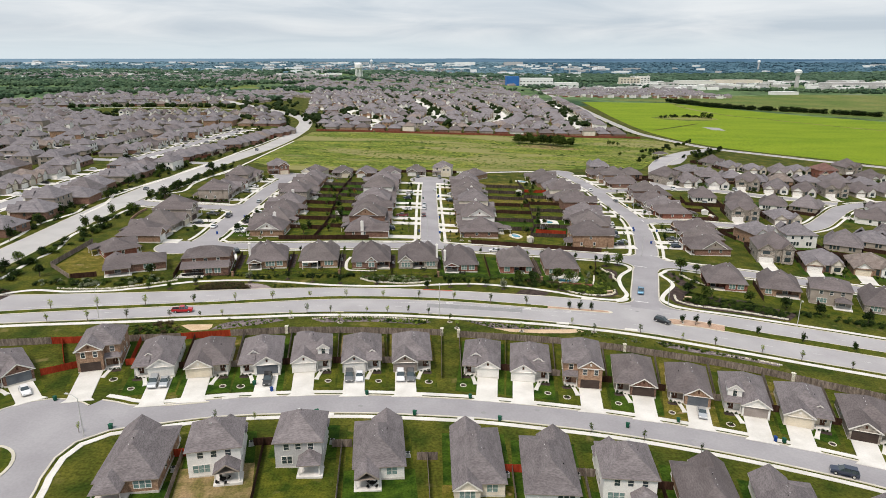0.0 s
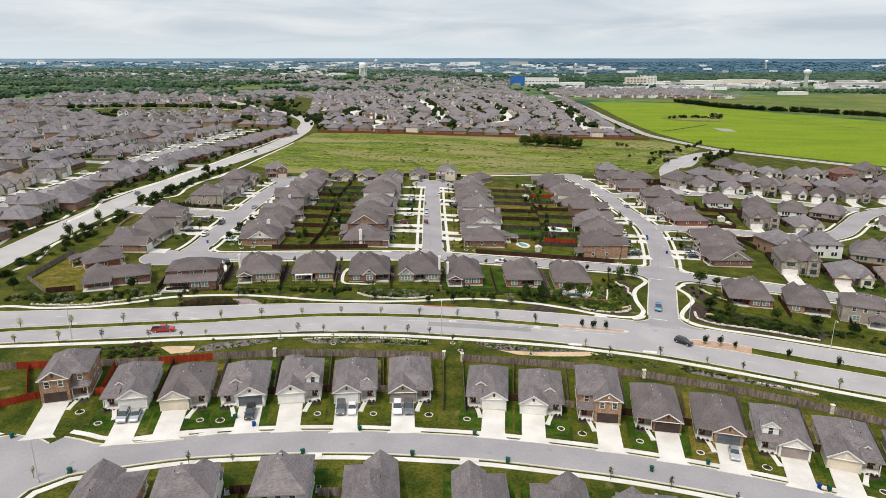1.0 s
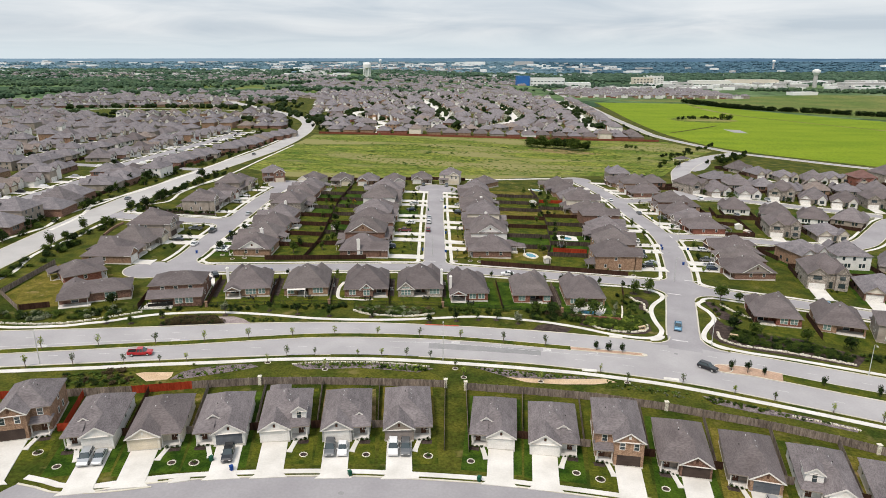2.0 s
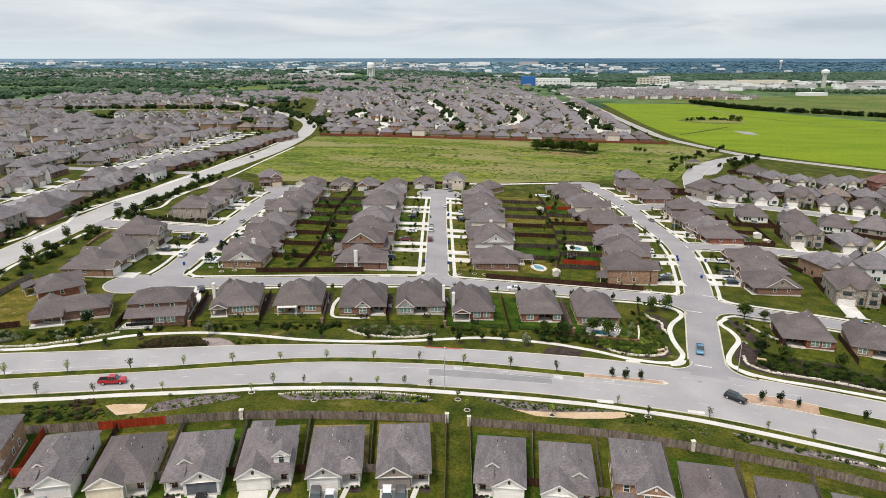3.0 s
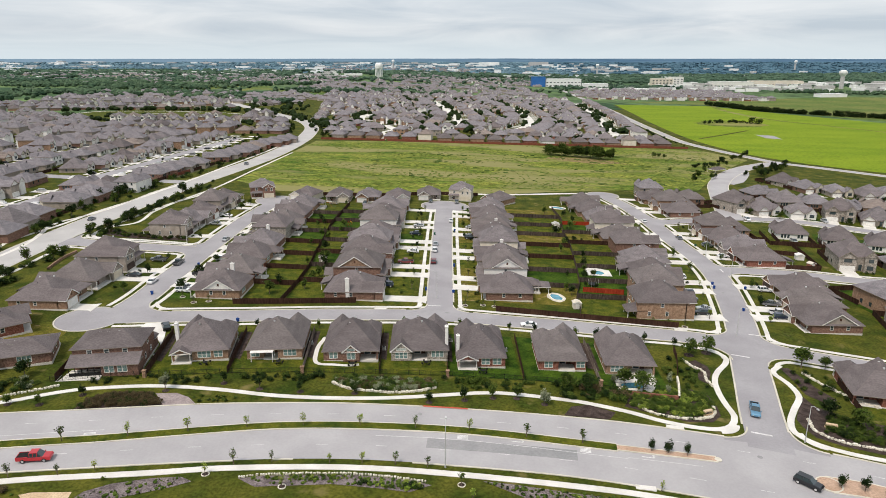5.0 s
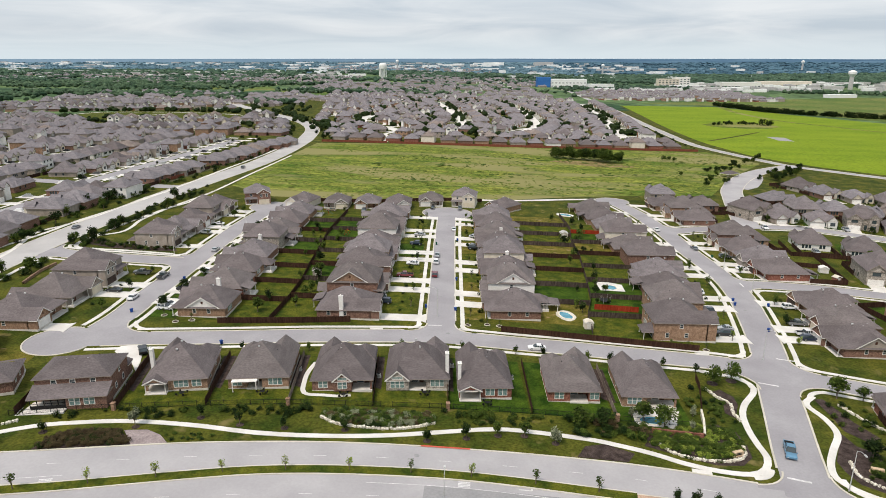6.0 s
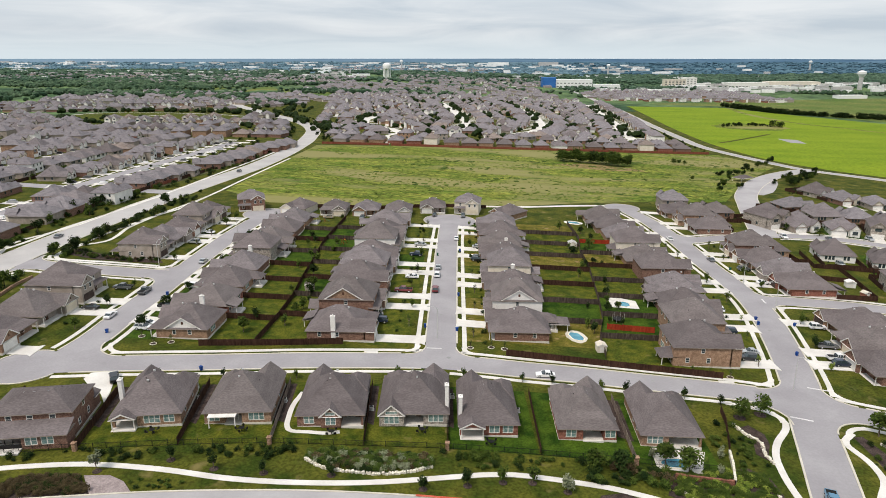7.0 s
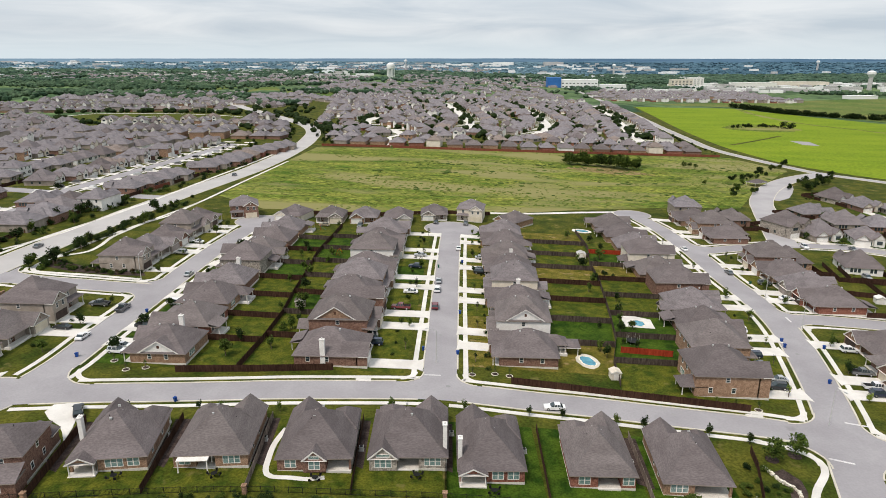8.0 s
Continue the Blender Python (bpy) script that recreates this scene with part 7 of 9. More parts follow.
for x, y, h, l in ((31.6, 213.2, 4.8, 1), (36.5, 213.8, 4.6, 0), (45.3, 216.2, 5.4, 1), (49.3, 214.4, 5.6, 1), (66.9, 236, 4.8, 1), (72.1, 237.8, 5.0, 1), (94.2, 231.5, 6.2, 1), (100, 231, 4.0, 1), (88, 206.5, 5.2, 0), (93, 203, 5.0, 1), (106, 200, 5.0, 1), (116, 196, 4.6, 0), (124, 191, 4.6, 0), (136, 185.5, 4.6, 0), (-100, 214, 5.2, 3), (-128, 203, 4.6, 0), (-93, 207, 4.6, 0)):
    tree(x, y, h, "broad", l, "shade trees")
for x, y, h in ((56.9, 219.8, 2.8), (55.0, 214.2, 2.4), (43.4, 218.6, 2.6)):
    tree(x, y, h, "oval", 3, "garden trees")
for x, y in ((66.9, 236), (72.1, 237.8)):
    mulch_ring(x, y, 1.3)

# dark bushes on the grass below the cedar fence
for ln, lo, hi in ((AVF_W, -110, 4), (AVF_E, 10, 128)):
    x = lo
    while x < hi:
        shrub(x, fence_y(x) + vr.uniform(1.0, 2.0), vr.uniform(0.9, 1.5), 0, 0.85, "bushes along the cedar fence")
        x += vr.choice((2.6, 7.5, 9.5, 4.2))
# planting beds
area("stone_bed", [(-58.9, 164.9), (-57.6, 168.8), (-54.2, 171.2), (-47.9, 173.4), (-42.8, 174.2), (-40.6, 173.1), (-43.6, 171.2), (-50.4, 168), (-55.2, 165.8)], 0.045, STONEBED, "bed of river stones with small plants", "planting bed")
area("gravel_bed", [(-67.7, 167.1), (-66, 167.9), (-59.4, 168.6), (-59, 166.4), (-59.4, 164.9), (-63.6, 163.6)], 0.045, GRAVEL, "tan gravel bed on the verge", "planting bed")
area("mulch_bed", [(-32.8, 174.6), (-29.1, 175.7), (-20.7, 176.8), (-12.1, 177.4), (-5.5, 177.1), (-1.1, 176.7), (1.7, 175.7), (-2.1, 173.4), (-7.3, 174), (-15.9, 174.5), (-22.1, 173.6), (-29.3, 172.6)], 0.045, STONEBED, "long stone and mulch planting bed", "planting bed")
area("stone_bed", [(10.9, 177.7), (16.3, 177.2), (24.8, 176), (33.1, 174.9), (42.5, 174.2), (36.9, 173.5), (29.5, 172.8), (22.2, 172.8), (19.1, 173.2)], 0.045, STONEBED, "river stone bed with grey-green shrubs", "planting bed")
area("gravel_bed", [(19.1, 173.1), (22.2, 172.7), (29.5, 172.7), (36.9, 173.4), (43.5, 174.1), (46.2, 172.6), (40.5, 171), (32.1, 170.3), (24, 170.7)], 0.052, GRAVEL, "tan gravel bed on the verge", "planting bed")
area("mulch_bed", [(64.7, 167.6), (70.6, 165.4), (77.5, 162.6), (84.8, 160), (94, 156), (93, 154), (81.9, 158.6), (73.7, 160.8), (66.1, 164)], 0.045, STONEBED, "stone and mulch planting bed", "planting bed")
area("paver_apron", [(-56.6, 197.3), (-60.6, 202.4), (-56.2, 203), (-52.9, 201.5), (-50.3, 198.9)], 0.06, MAUVE, "grey-mauve paver apron beside the avenue", "paving")
area("mulch_bed", [(29.1, 202.1), (31.3, 206), (35.5, 207.1), (40.8, 204.3), (38.8, 201.3)], 0.045, MULCH, "black mulch planting bed", "planting bed")
area("mulch_bed", [(43.4, 207.2), (46.2, 213.7), (52.3, 215.4), (61.1, 217), (64.3, 214.3), (64.6, 209.2), (64, 205.2), (61.2, 202.3), (56, 201.9), (50.4, 204.1)], 0.045, MULCH, "mulch bed full of dense shrubs", "planting bed")
area("mulch_bed", [(80.5, 205.5), (80.4, 202), (81.2, 198.3), (85.4, 195.4), (92.4, 192.9), (98, 191.5), (112, 186), (118, 192), (104.9, 203.2), (94.1, 205.8), (87.6, 211.5), (87, 216)], 0.045, MULCH, "black mulch bed full of dense shrubs", "planting bed")
area("mulch_bed", [(-74.4, 194.4), (-73.4, 198.1), (-70.4, 201.1), (-61.8, 202.5), (-56.3, 197.8)], 0.045, MULCH, "mulch bed of reddish shrubs", "planting bed")
area("mulch_bed", [(-127, 181.5), (-138, 183), (-139, 189), (-133, 191), (-126, 188)], 0.05, MULCH, "mulch bed at the corner", "planting bed")


def fill(pts, n, hs, leaf, w=1.1, group="planting bed shrubs", what="low bushy shrubs filling a planting bed", seed=3):
    r = random.Random(seed)
    xs, ys = [p[0] for p in pts], [p[1] for p in pts]
    k = tries = 0
    items = []
    while k < n and tries < n * 40:
        tries += 1
        x, y = r.uniform(min(xs), max(xs)), r.uniform(min(ys), max(ys))
        if inside(x, y, pts):
            h = r.uniform(*hs)
            items.append((crown_mesh("shrub", r.randrange(4), LEAVES[r.choice(leaf)]), Matrix.Translation((x, y, g(x, y) - 0.03)) @ Matrix.Rotation(r.uniform(0, 6.28), 4, "Z") @ Matrix.Diagonal((h * w, h * w, h, 1))))
            k += 1
    joined("bed_shrubs", items, what, "shrubs")


fill([(-76.4, 167.6), (-70.3, 168), (-66.6, 165), (-66.8, 162.8), (-71.4, 160.8), (-80, 160), (-84, 165)], 40, (0.8, 1.4), (4, 4, 1, 0), 1.2, seed=1)
fill([(-58.5, 165), (-57.6, 168.5), (-48, 173), (-42, 174), (-43.6, 171.4), (-52, 167)], 30, (0.25, 0.4), (0, 1), 0.8, seed=2)
fill([(-31, 174.8), (-20.7, 176.6), (-12, 177), (-16, 175.6), (-24, 174.6)], 44, (0.45, 0.8), (1, 2, 1), 1.0, seed=3)
fill([(-12, 175), (-2, 176.4), (2, 175.4), (-2, 173.8)], 26, (0.6, 1.1), (1, 2, 0), 1.1, seed=4)
fill([(10.9, 177.5), (24.8, 175.8), (42, 174.2), (30, 173.2), (19, 173.6)], 60, (0.35, 0.65), (1, 3, 1, 0), 1.0, seed=5)
fill([(44, 172.8), (60, 168.8), (60, 165.6), (40, 170.8)], 40, (0.35, 0.6), (1, 3), 1.0, seed=6)
fill([(64.7, 167.3), (77.5, 162.3), (93, 155.8), (81.9, 158.8), (66.1, 164.2)], 50, (0.5, 0.9), (1, 0, 1), 1.1, seed=7)
fill([(-74, 194.6), (-73.2, 198), (-70.4, 200.8), (-62, 202.2), (-57, 198)], 190, (0.9, 1.3), (4, 4, 4, 0), 1.1, seed=8)
fill([(-49.9, 199.2), (-53, 202), (-47.5, 202.6), (-38, 201.6)], 20, (0.5, 0.9), (1, 0), 1.1, seed=9)
fill([(-23, 211.2), (-16.8, 208.8), (-8.7, 208.5), (0.6, 211.2), (0.4, 214.6), (-12, 214.6), (-23, 214.4)], 300, (0.8, 1.5), (1, 4, 1, 0, 1, 3), 1.15, seed=10)
fill([(-62, 209.0), (-47, 212.2), (-24, 215.0), (-24, 213.4), (-47, 210.6), (-62, 207.4)], 30, (0.9, 1.7), (0, 0, 1), 1.0, "garden shrubs", seed=41)
fill([(2, 215.9), (22, 215.8), (42, 215.2), (42, 213.6), (2, 214.2)], 26, (0.8, 1.6), (0, 1, 1), 1.0, "garden shrubs", seed=42)
fill([(44.5, 207.6), (47, 213), (52.3, 214.8), (60.6, 216.2), (63.5, 213.6), (63.8, 209.2), (62.6, 206.4), (57, 203.6), (51, 205)], 260, (0.9, 1.5), (1, 1, 1, 2, 1), 1.1, seed=11)
fill([(46, 204.8), (51, 203.5), (57.5, 202.6), (62, 204), (57, 203.6)], 16, (0.4, 0.7), (1, 3), 1.1, seed=12)
fill([(84, 200.5), (87, 198), (98, 194), (111, 188.5), (116, 192), (104.9, 201.2), (94.1, 204.8), (88, 208)], 230, (0.8, 1.5), (1, 0, 1), 1.15, seed=13)
fill([(116, 190), (150, 176), (152, 181), (118, 195)], 60, (0.9, 1.7), (0, 0, 1), 1.15, seed=14)
fill([(-128, 194), (-108, 194.5), (-96, 197), (-86, 203), (-90, 206.5), (-104, 200), (-124, 199)], 80, (0.9, 1.8), (0, 0, 1, 3), 1.15, seed=15)
fill([(-138, 183.5), (-138.5, 189), (-133, 190.5), (-127, 187.5), (-128, 182.5)], 30, (0.9, 1.4), (0, 4), 1.15, seed=16)
fill([(-50, 207.6), (-84, 204), (-80, 207.5), (-50, 212)], 14, (0.8, 1.5), (0,), 1.0, "garden shrubs", seed=17)
fill([(-50, 210), (-24, 210.5), (-26, 214), (-50, 212)], 14, (0.9, 1.8), (0,), 0.9, "garden shrubs", seed=18)
fill([(4, 211.5), (28, 211.5), (30, 216), (4, 216.5)], 22, (0.8, 2.0), (0, 1), 0.9, "garden shrubs", seed=19)
fill([(30, 209.5), (44, 208.5), (46, 215), (30, 216)], 34, (1.0, 2.4), (0, 0, 1, 4), 1.0, "garden shrubs", seed=20)
fill([(58, 217), (66, 218), (66, 231), (60, 234), (57, 226)], 26, (0.6, 1.6), (1, 0, 1), 1.1, "garden shrubs", seed=22)
area("mulch_bed", [(88.4, 230.5), (88.6, 223), (88.2, 217), (91.5, 212.6), (94.5, 215), (92.4, 221), (91.6, 226), (90.6, 231)], 0.046, MULCH, "dark mulch bed inside a curving footpath", "planting bed")
area("mulch_bed", [(67.6, 233), (69.6, 229.6), (69.2, 226), (66.4, 220), (64.8, 222), (66.2, 227), (65, 231.6)], 0.046, MULCH, "dark mulch bed inside a curving footpath", "planting bed")
fill([(87, 219), (97, 214), (98, 226), (91, 230)], 18, (0.6, 1.6), (1, 0), 1.1, "garden shrubs", seed=23)


fill([(-140, 326), (-139, 332), (-128, 327), (-118, 326), (-107, 326.5), (-102, 320), (-110, 319.8), (-126, 321)], 90, (0.8, 1.7), (0, 0, 1, 4), 1.1, seed=31)


def stones(pts, step=0.55, s=0.34):
    """Dry-laid limestone edging: each boulder an irregular block."""
    bm = bmesh.new()
    r = random.Random(int(abs(pts[0][0]) * 10))
    for p in smooth_line(pts, step):
        a = r.uniform(0, 3.14)
        sx, sy, sz = s * r.uniform(0.7, 1.2), s * r.uniform(0.6, 1.0), s * r.uniform(0.6, 1.1)
        m = pose(p.x + r.uniform(-0.1, 0.1), p.y + r.uniform(-0.1, 0.1), g(p.x, p.y) + sz * 0.55, r.uniform(-8, 8), r.uniform(-8, 8), math.degrees(a))
        v = [bm.verts.new(m @ Vector((x * sx * r.uniform(0.75, 1), y * sy * r.uniform(0.75, 1), z * sz * r.uniform(0.8, 1)))) for z in (-1, 1) for x, y in ((-1, -1), (1, -1), (1, 1), (-1, 1))]
        for q in ((3, 2, 1, 0), (4, 5, 6, 7), (0, 1, 5, 4), (1, 2, 6, 5), (2, 3, 7, 6), (3, 0, 4, 7)):
            bm.faces.new([v[i] for i in q])
    tagged(new("stone_edging", mesh_of("stone_edging", bm, LIMESTONE)), "line of pale limestone boulders edging a bed", "stone edging", "", "stuff")


stones([(-23, 211.1), (-20, 209.2), (-16.8, 208.4), (-8.7, 208), (-3, 209.3), (0.6, 211.2)])
stones([(46.4, 208.9), (47.8, 206), (51.6, 203.7), (57.8, 203.2), (61, 204.2), (62.9, 206), (63.6, 209)])
stones([(83, 205.2), (82.3, 200.9), (85.3, 197.2), (90.5, 195.3), (97.6, 193.2), (105, 190.2), (112, 187)])
stones([(-32.8, 174.9), (-29.1, 176), (-20.7, 177.1), (-12.1, 177.7), (-5.5, 177.4), (0.5, 176.6)], 0.5, 0.22)
stones([(-116, 192.2), (-108, 192.4), (-99, 194), (-90, 199), (-83, 203.4)], 0.6, 0.3)
stones([(64, 233), (65.6, 229), (67.5, 226), (66.6, 222), (67, 219)], 0.55, 0.34)
stones([(93, 228), (95, 222), (98, 217), (102, 212)], 0.55, 0.34)
stones([(82, 159.6), (88, 157.4), (94, 154.8)], 0.5, 0.24)
for x, y in ((-60, 162.8), (-56, 172.4)):
    shrub(x, y, 0.8, 1)

# street and garden trees among the houses
tr = random.Random(31)
for k in range(8):
    for xs_, s in ((lambda y: cx(y) + 8.6, 1), (lambda y: cx(y) - 9.0, -1)):
        y = 273 + k * 16.5 + tr.uniform(-2, 5)
        tree(xs_(y) + s * tr.uniform(0, 2), y, tr.uniform(2.4, 4.2), tr.choice(("young", "oval")), tr.choice((0, 1, 1)), "garden trees")
        shrub(xs_(y) + s * 3.2, y + 3, tr.uniform(0.9, 1.6), 0, 1.0, "garden shrubs")
        shrub(xs_(y) + s * 3.4, y - 4, tr.uniform(0.9, 1.4), 0, 1.0, "garden shrubs")
for x, y in ((13, 265), (16.5, 264.4), (7.5, 264), (63, 256.5), (67, 255.8), (72, 255.2), (-74, 256), (-79, 260), (-70, 257.5)):
    tree(x, y, 2.6, "young", 1, "garden trees")
    mulch_ring(x, y, 0.7, True)
for k in range(9):
    for base, s in ((-81.5, 1), (-98.5, -1)):
        y = 262 + k * 15.5 + tr.uniform(-3, 3)
        if abs(y - 309) > 9:
            tree(base, y, tr.uniform(2.6, 4.6), tr.choice(("oval", "young", "broad")), tr.choice((0, 1, 1)), "garden trees")
            shrub(base + s * 4, y + 2.5, tr.uniform(0.9, 1.6), 0, 1.0, "garden shrubs")
    for off in (-9.0, 9.2):
        y = 262 + k * 16 + tr.uniform(-3, 3)
        if off < 0 or not (303 < y < 322 or 374 < y < 398):
            tree(rx(y) + off, y, tr.uniform(2.4, 4.4), tr.choice(("oval", "young")), tr.choice((0, 1, 2, 1)), "garden trees")
            shrub(rx(y) + off * 1.35, y + 3, tr.uniform(0.9, 1.5), 0, 1.0, "garden shrubs")
for k in range(46):
    line = (mid_e, mid_w)[k % 2]
    y = tr.uniform(266, 395)
    tree(at_y(line, y) + tr.choice((-1, 1)) * tr.uniform(1.2, 6), y, tr.uniform(2.2, 5.0), tr.choice(("oval", "broad", "oval")), tr.choice((0, 1, 0)), "garden trees")
for x, y in ((-64, 238), (-45, 240), (-27, 243), (-9.5, 245), (6, 247.2), (20, 246.6), (27, 246.5), (38.5, 245.6), (44, 244.6), (57, 243), (64.5, 241), (-50, 241), (-33, 242)):
    tree(x, y, tr.uniform(2.2, 3.2), "oval", tr.choice((0, 0, 1)), "garden trees")
for i, (x, y, yaw, W, D, *_r) in enumerate(NEAR_ROW):
    if i % 3 == 1:
        q = local(x, y, yaw, 3.8 if NEAR_ROW[i][8] < 0 else -3.8, -5)
        mulch_ring(q[0], q[1], 0.75, True)
        shrub(q[0], q[1], 0.9, 1, 0.8, "garden shrubs")
    elif i:
        q = local(x, y, yaw, 4.0 if NEAR_ROW[i][8] < 0 else -4.0, -4.6)
        mulch_ring(q[0], q[1], 0.6, True)
    for k in range(3):
        q = local(x, y, yaw, (2.2 + k * 0.9) * (1 if NEAR_ROW[i][8] < 0 else -1), 0.2 + 0.1 * k)
        shrub(q[0], q[1], tr.uniform(0.5, 0.9), 0, 0.9, "garden shrubs")
for x, y in ((-67.2, 113.4), (-34, 119.5), (36, 119.2), (46.5, 117), (57, 113.5), (-42, 119)):
    tree(x, y, tr.uniform(2.2, 3.2), "young", tr.choice((0, 1, 2)), "garden trees", 0.9)
east_bushes = []
for x, y, yaw, k in EAST:
    q = local(x, y, yaw, tr.uniform(-6, 6), tr.choice((-5, -3, 19)))
    tree(q[0], q[1], tr.uniform(2.6, 4.8), tr.choice(("oval", "broad")), tr.choice((0, 0, 1)), "garden trees")
    for u in (0.8, 2.4, 5.2):
        q = local(x, y, yaw, u + tr.uniform(-0.4, 0.4), tr.uniform(-1.6, -0.6))
        east_bushes.append((q[0], q[1], tr.uniform(0.7, 1.6), 0))
    for u, v in ((-5, 21), (4, 18)):
        q = local(x, y, yaw, u + tr.uniform(-1.5, 1.5), v + tr.uniform(-2, 2))
        if not on_road(Vector(q), None, 1.5):
            east_bushes.append((q[0], q[1], tr.uniform(0.9, 2.0), tr.choice((0, 0, 1))))

# bands of trees and bushes beside the arterial
def crown_item(x, y, h, leaf, kind="broad", w=1.0):
    return (crown_mesh(kind, tr.randrange(3), LEAVES[leaf]), Matrix.Translation((x, y, g(x, y) - 0.05 * h)) @ Matrix.Rotation(tr.uniform(0, 6.28), 4, "Z") @ Matrix.Diagonal((h * w, h * w, h, 1)))


joined("eastern_bushes", [crown_item(x, y, h, leaf, "shrub", 0.9) for x, y, h, leaf in east_bushes], "dark green bushes round the eastern houses", "bushes")
verge = []
for k in range(420):
    y = tr.uniform(196, 660) if k % 3 else tr.uniform(196, 420)
    c = at_y([(-150, 150), (-154, 283), (-154, 351), (-149, 429), (-141, 476), (-134.6, 531), (-133, 579), (-135, 640), (-138, 675)], y)
    if 302 < y < 320:
        continue
    x = c + tr.uniform(8.8, 17) if k % 2 else c - tr.uniform(9.5, 20)
    if inside(x, y, [(-116, 632), (-121, 540), (-124, 445), (-95, 421), (0, 426)]) or (x > c and y > 440):
        continue
    if k % 9 == 0 and y < 420:
        tree(x, y, tr.uniform(3.5, 6.5), tr.choice(("oval", "broad")), tr.choice((0, 0, 1)), "arterial trees")
    else:
        verge.append(crown_item(x, y, tr.uniform(1.2, 3.2), tr.choice((0, 0, 1)), "shrub", 1.2))
joined("arterial_bushes", verge, "dense green bushes along the arterial verge", "bushes")


# far trees, hedgerows and woods: joined clumps
def clumps(name, spots, leaf, label, seed=1, fine=1):
    """Each clump is a lumpy crown of its own, some metres across."""
    r = random.Random(seed)
    base = bmesh.new()
    bmesh.ops.create_icosphere(base, subdivisions=fine, radius=1.0)
    bv = [v.co.copy() for v in base.verts]
    base.verts.index_update()
    bf = [[v.index for v in f.verts] for f in base.faces]
    base.free()
    verts, faces = [], []
    for x, y, h, w in spots:
        o = len(verts)
        ph = r.uniform(0, 50)
        z = g(x, y)
        for c in bv:
            k = 1 + 0.55 * noise.noise(c * 1.9 + Vector((ph, 0, 0))) + 0.25 * noise.noise(c * 5 + Vector((0, ph, 0)))
            verts.append((x + c.x * w * k, y + c.y * w * k, z + h * 0.45 + c.z * h * 0.55 * k))
        faces.extend([[o + i for i in f] for f in bf])
    me = bpy.data.meshes.new(name)
    me.from_pydata(verts, [], faces)
    me.materials.append(leaf)
    return tagged(new(name, me), label, "trees", "", "stuff")


wr = random.Random(12)


def scatter(x0, x1, y0, y1, n, h, w=None):
    out = []
    for _ in range(n):
        hh = wr.uniform(*h)
        out.append((wr.uniform(x0, x1), wr.uniform(y0, y1), hh, hh * (w or wr.uniform(0.5, 0.9))))
    return out


def along(pts, n, spread, h):
    ln = pick(smooth_line(pts, 10), n)
    return [(p.x + wr.uniform(-spread, spread), p.y + wr.uniform(-spread, spread), hh, hh * wr.uniform(0.5, 0.9)) for p in ln for hh in (wr.uniform(*h),)]


def thicket(name, spots, leaves, label, kind="broad"):
    joined(name, [crown_item(x, y, h, tr.choice(leaves), kind, max(0.8, 1.15 * w / h)) for x, y, h, w in spots], label, "trees")


thicket("meadow_thicket", along([(72, 606), (84, 603), (97, 599), (110, 593), (120, 586)], 54, 5, (6, 12)) + [(160, 611, 5, 4), (164, 612, 4.5, 4), (168, 609, 4, 3.5), (152, 540, 4, 3), (166, 522, 5, 4), (172, 515, 5, 4), (176, 520, 4, 4)], (0, 1, 1), "green thicket of bushes in the meadow")
thicket("field_hedgerow", along([(440, 1285), (470, 1170), (486, 1132), (530, 1090), (577, 1050), (640, 985), (720, 890), (820, 800)], 330, 7, (5, 11)) + along([(318, 936), (345, 952), (376, 950)], 30, 8, (2, 6)) + [(374, 936, 11, 9), (380, 932, 10, 8)], (0,), "dark hedgerow of trees between the fields", "shrub")
thicket("entry_trees", along([(176, 560), (196, 580), (222, 612), (246, 640)], 26, 5, (2.5, 5)) + along([(205, 530), (225, 555), (255, 590)], 30, 6, (2.5, 6)), (0, 0, 1), "trees beside the entry road")
estate = scatter(-150, 205, 690, 1250, 430, (3, 6.5)) + scatter(-480, -165, 440, 800, 260, (2.5, 5)) + along([(-470, 860), (-420, 880), (-330, 890), (-255, 872), (-222, 850)], 46, 7, (3, 6)) + along([(-440, 800), (-375, 748), (-340, 756)], 26, 5, (2.5, 5)) + scatter(-300, -200, 900, 1010, 26, (3, 6)) + along([(209, 690), (208, 800), (211, 925), (221, 1145), (225, 1225)], 46, 2, (1.5, 3)) + along([(-118, 660), (-122, 700), (-140, 745), (-170, 800), (-230, 900)], 36, 8, (3, 6))
thicket("estate_trees", [q for q in estate if q[1] < 730], (0, 0, 1), "trees among the distant houses", "shrub")
clumps("distant_estate_trees", [q for q in estate if q[1] >= 730], LEAVES[0], "dark trees among the distant roofs", 4, 2)
def cover(x, y):
    """How wooded the distance is at a place, 0 to 1: belts and clearings."""
    v = 0.30 + 1.1 * noise.noise(Vector((x / 330, y / 150, 1.7))) + 0.7 * noise.noise(Vector((x / 110, y / 60, 8.2)))
    if -250 < x < 225 and y < 1340 or 225 <= x < 1150 and y < 1700 and y < 2150 - 0.55 * x:
        return 0.0
    if -640 < x <= -190 and y < 1030:
        return 0.0
    if -420 < x < 230 and y < 2600:
        v -= 0.30
    if 480 < x < 1700 and 1700 < y < 2300:
        v -= 0.35
    if y < 1750 and x < 0:
        v -= 0.1
    if x > 500 and y > 2300:
        v += 1.4
    elif y > 2300:
        v += 0.25
    return v


woods = {"near": [], "far": [], "hill": [], "blue": []}
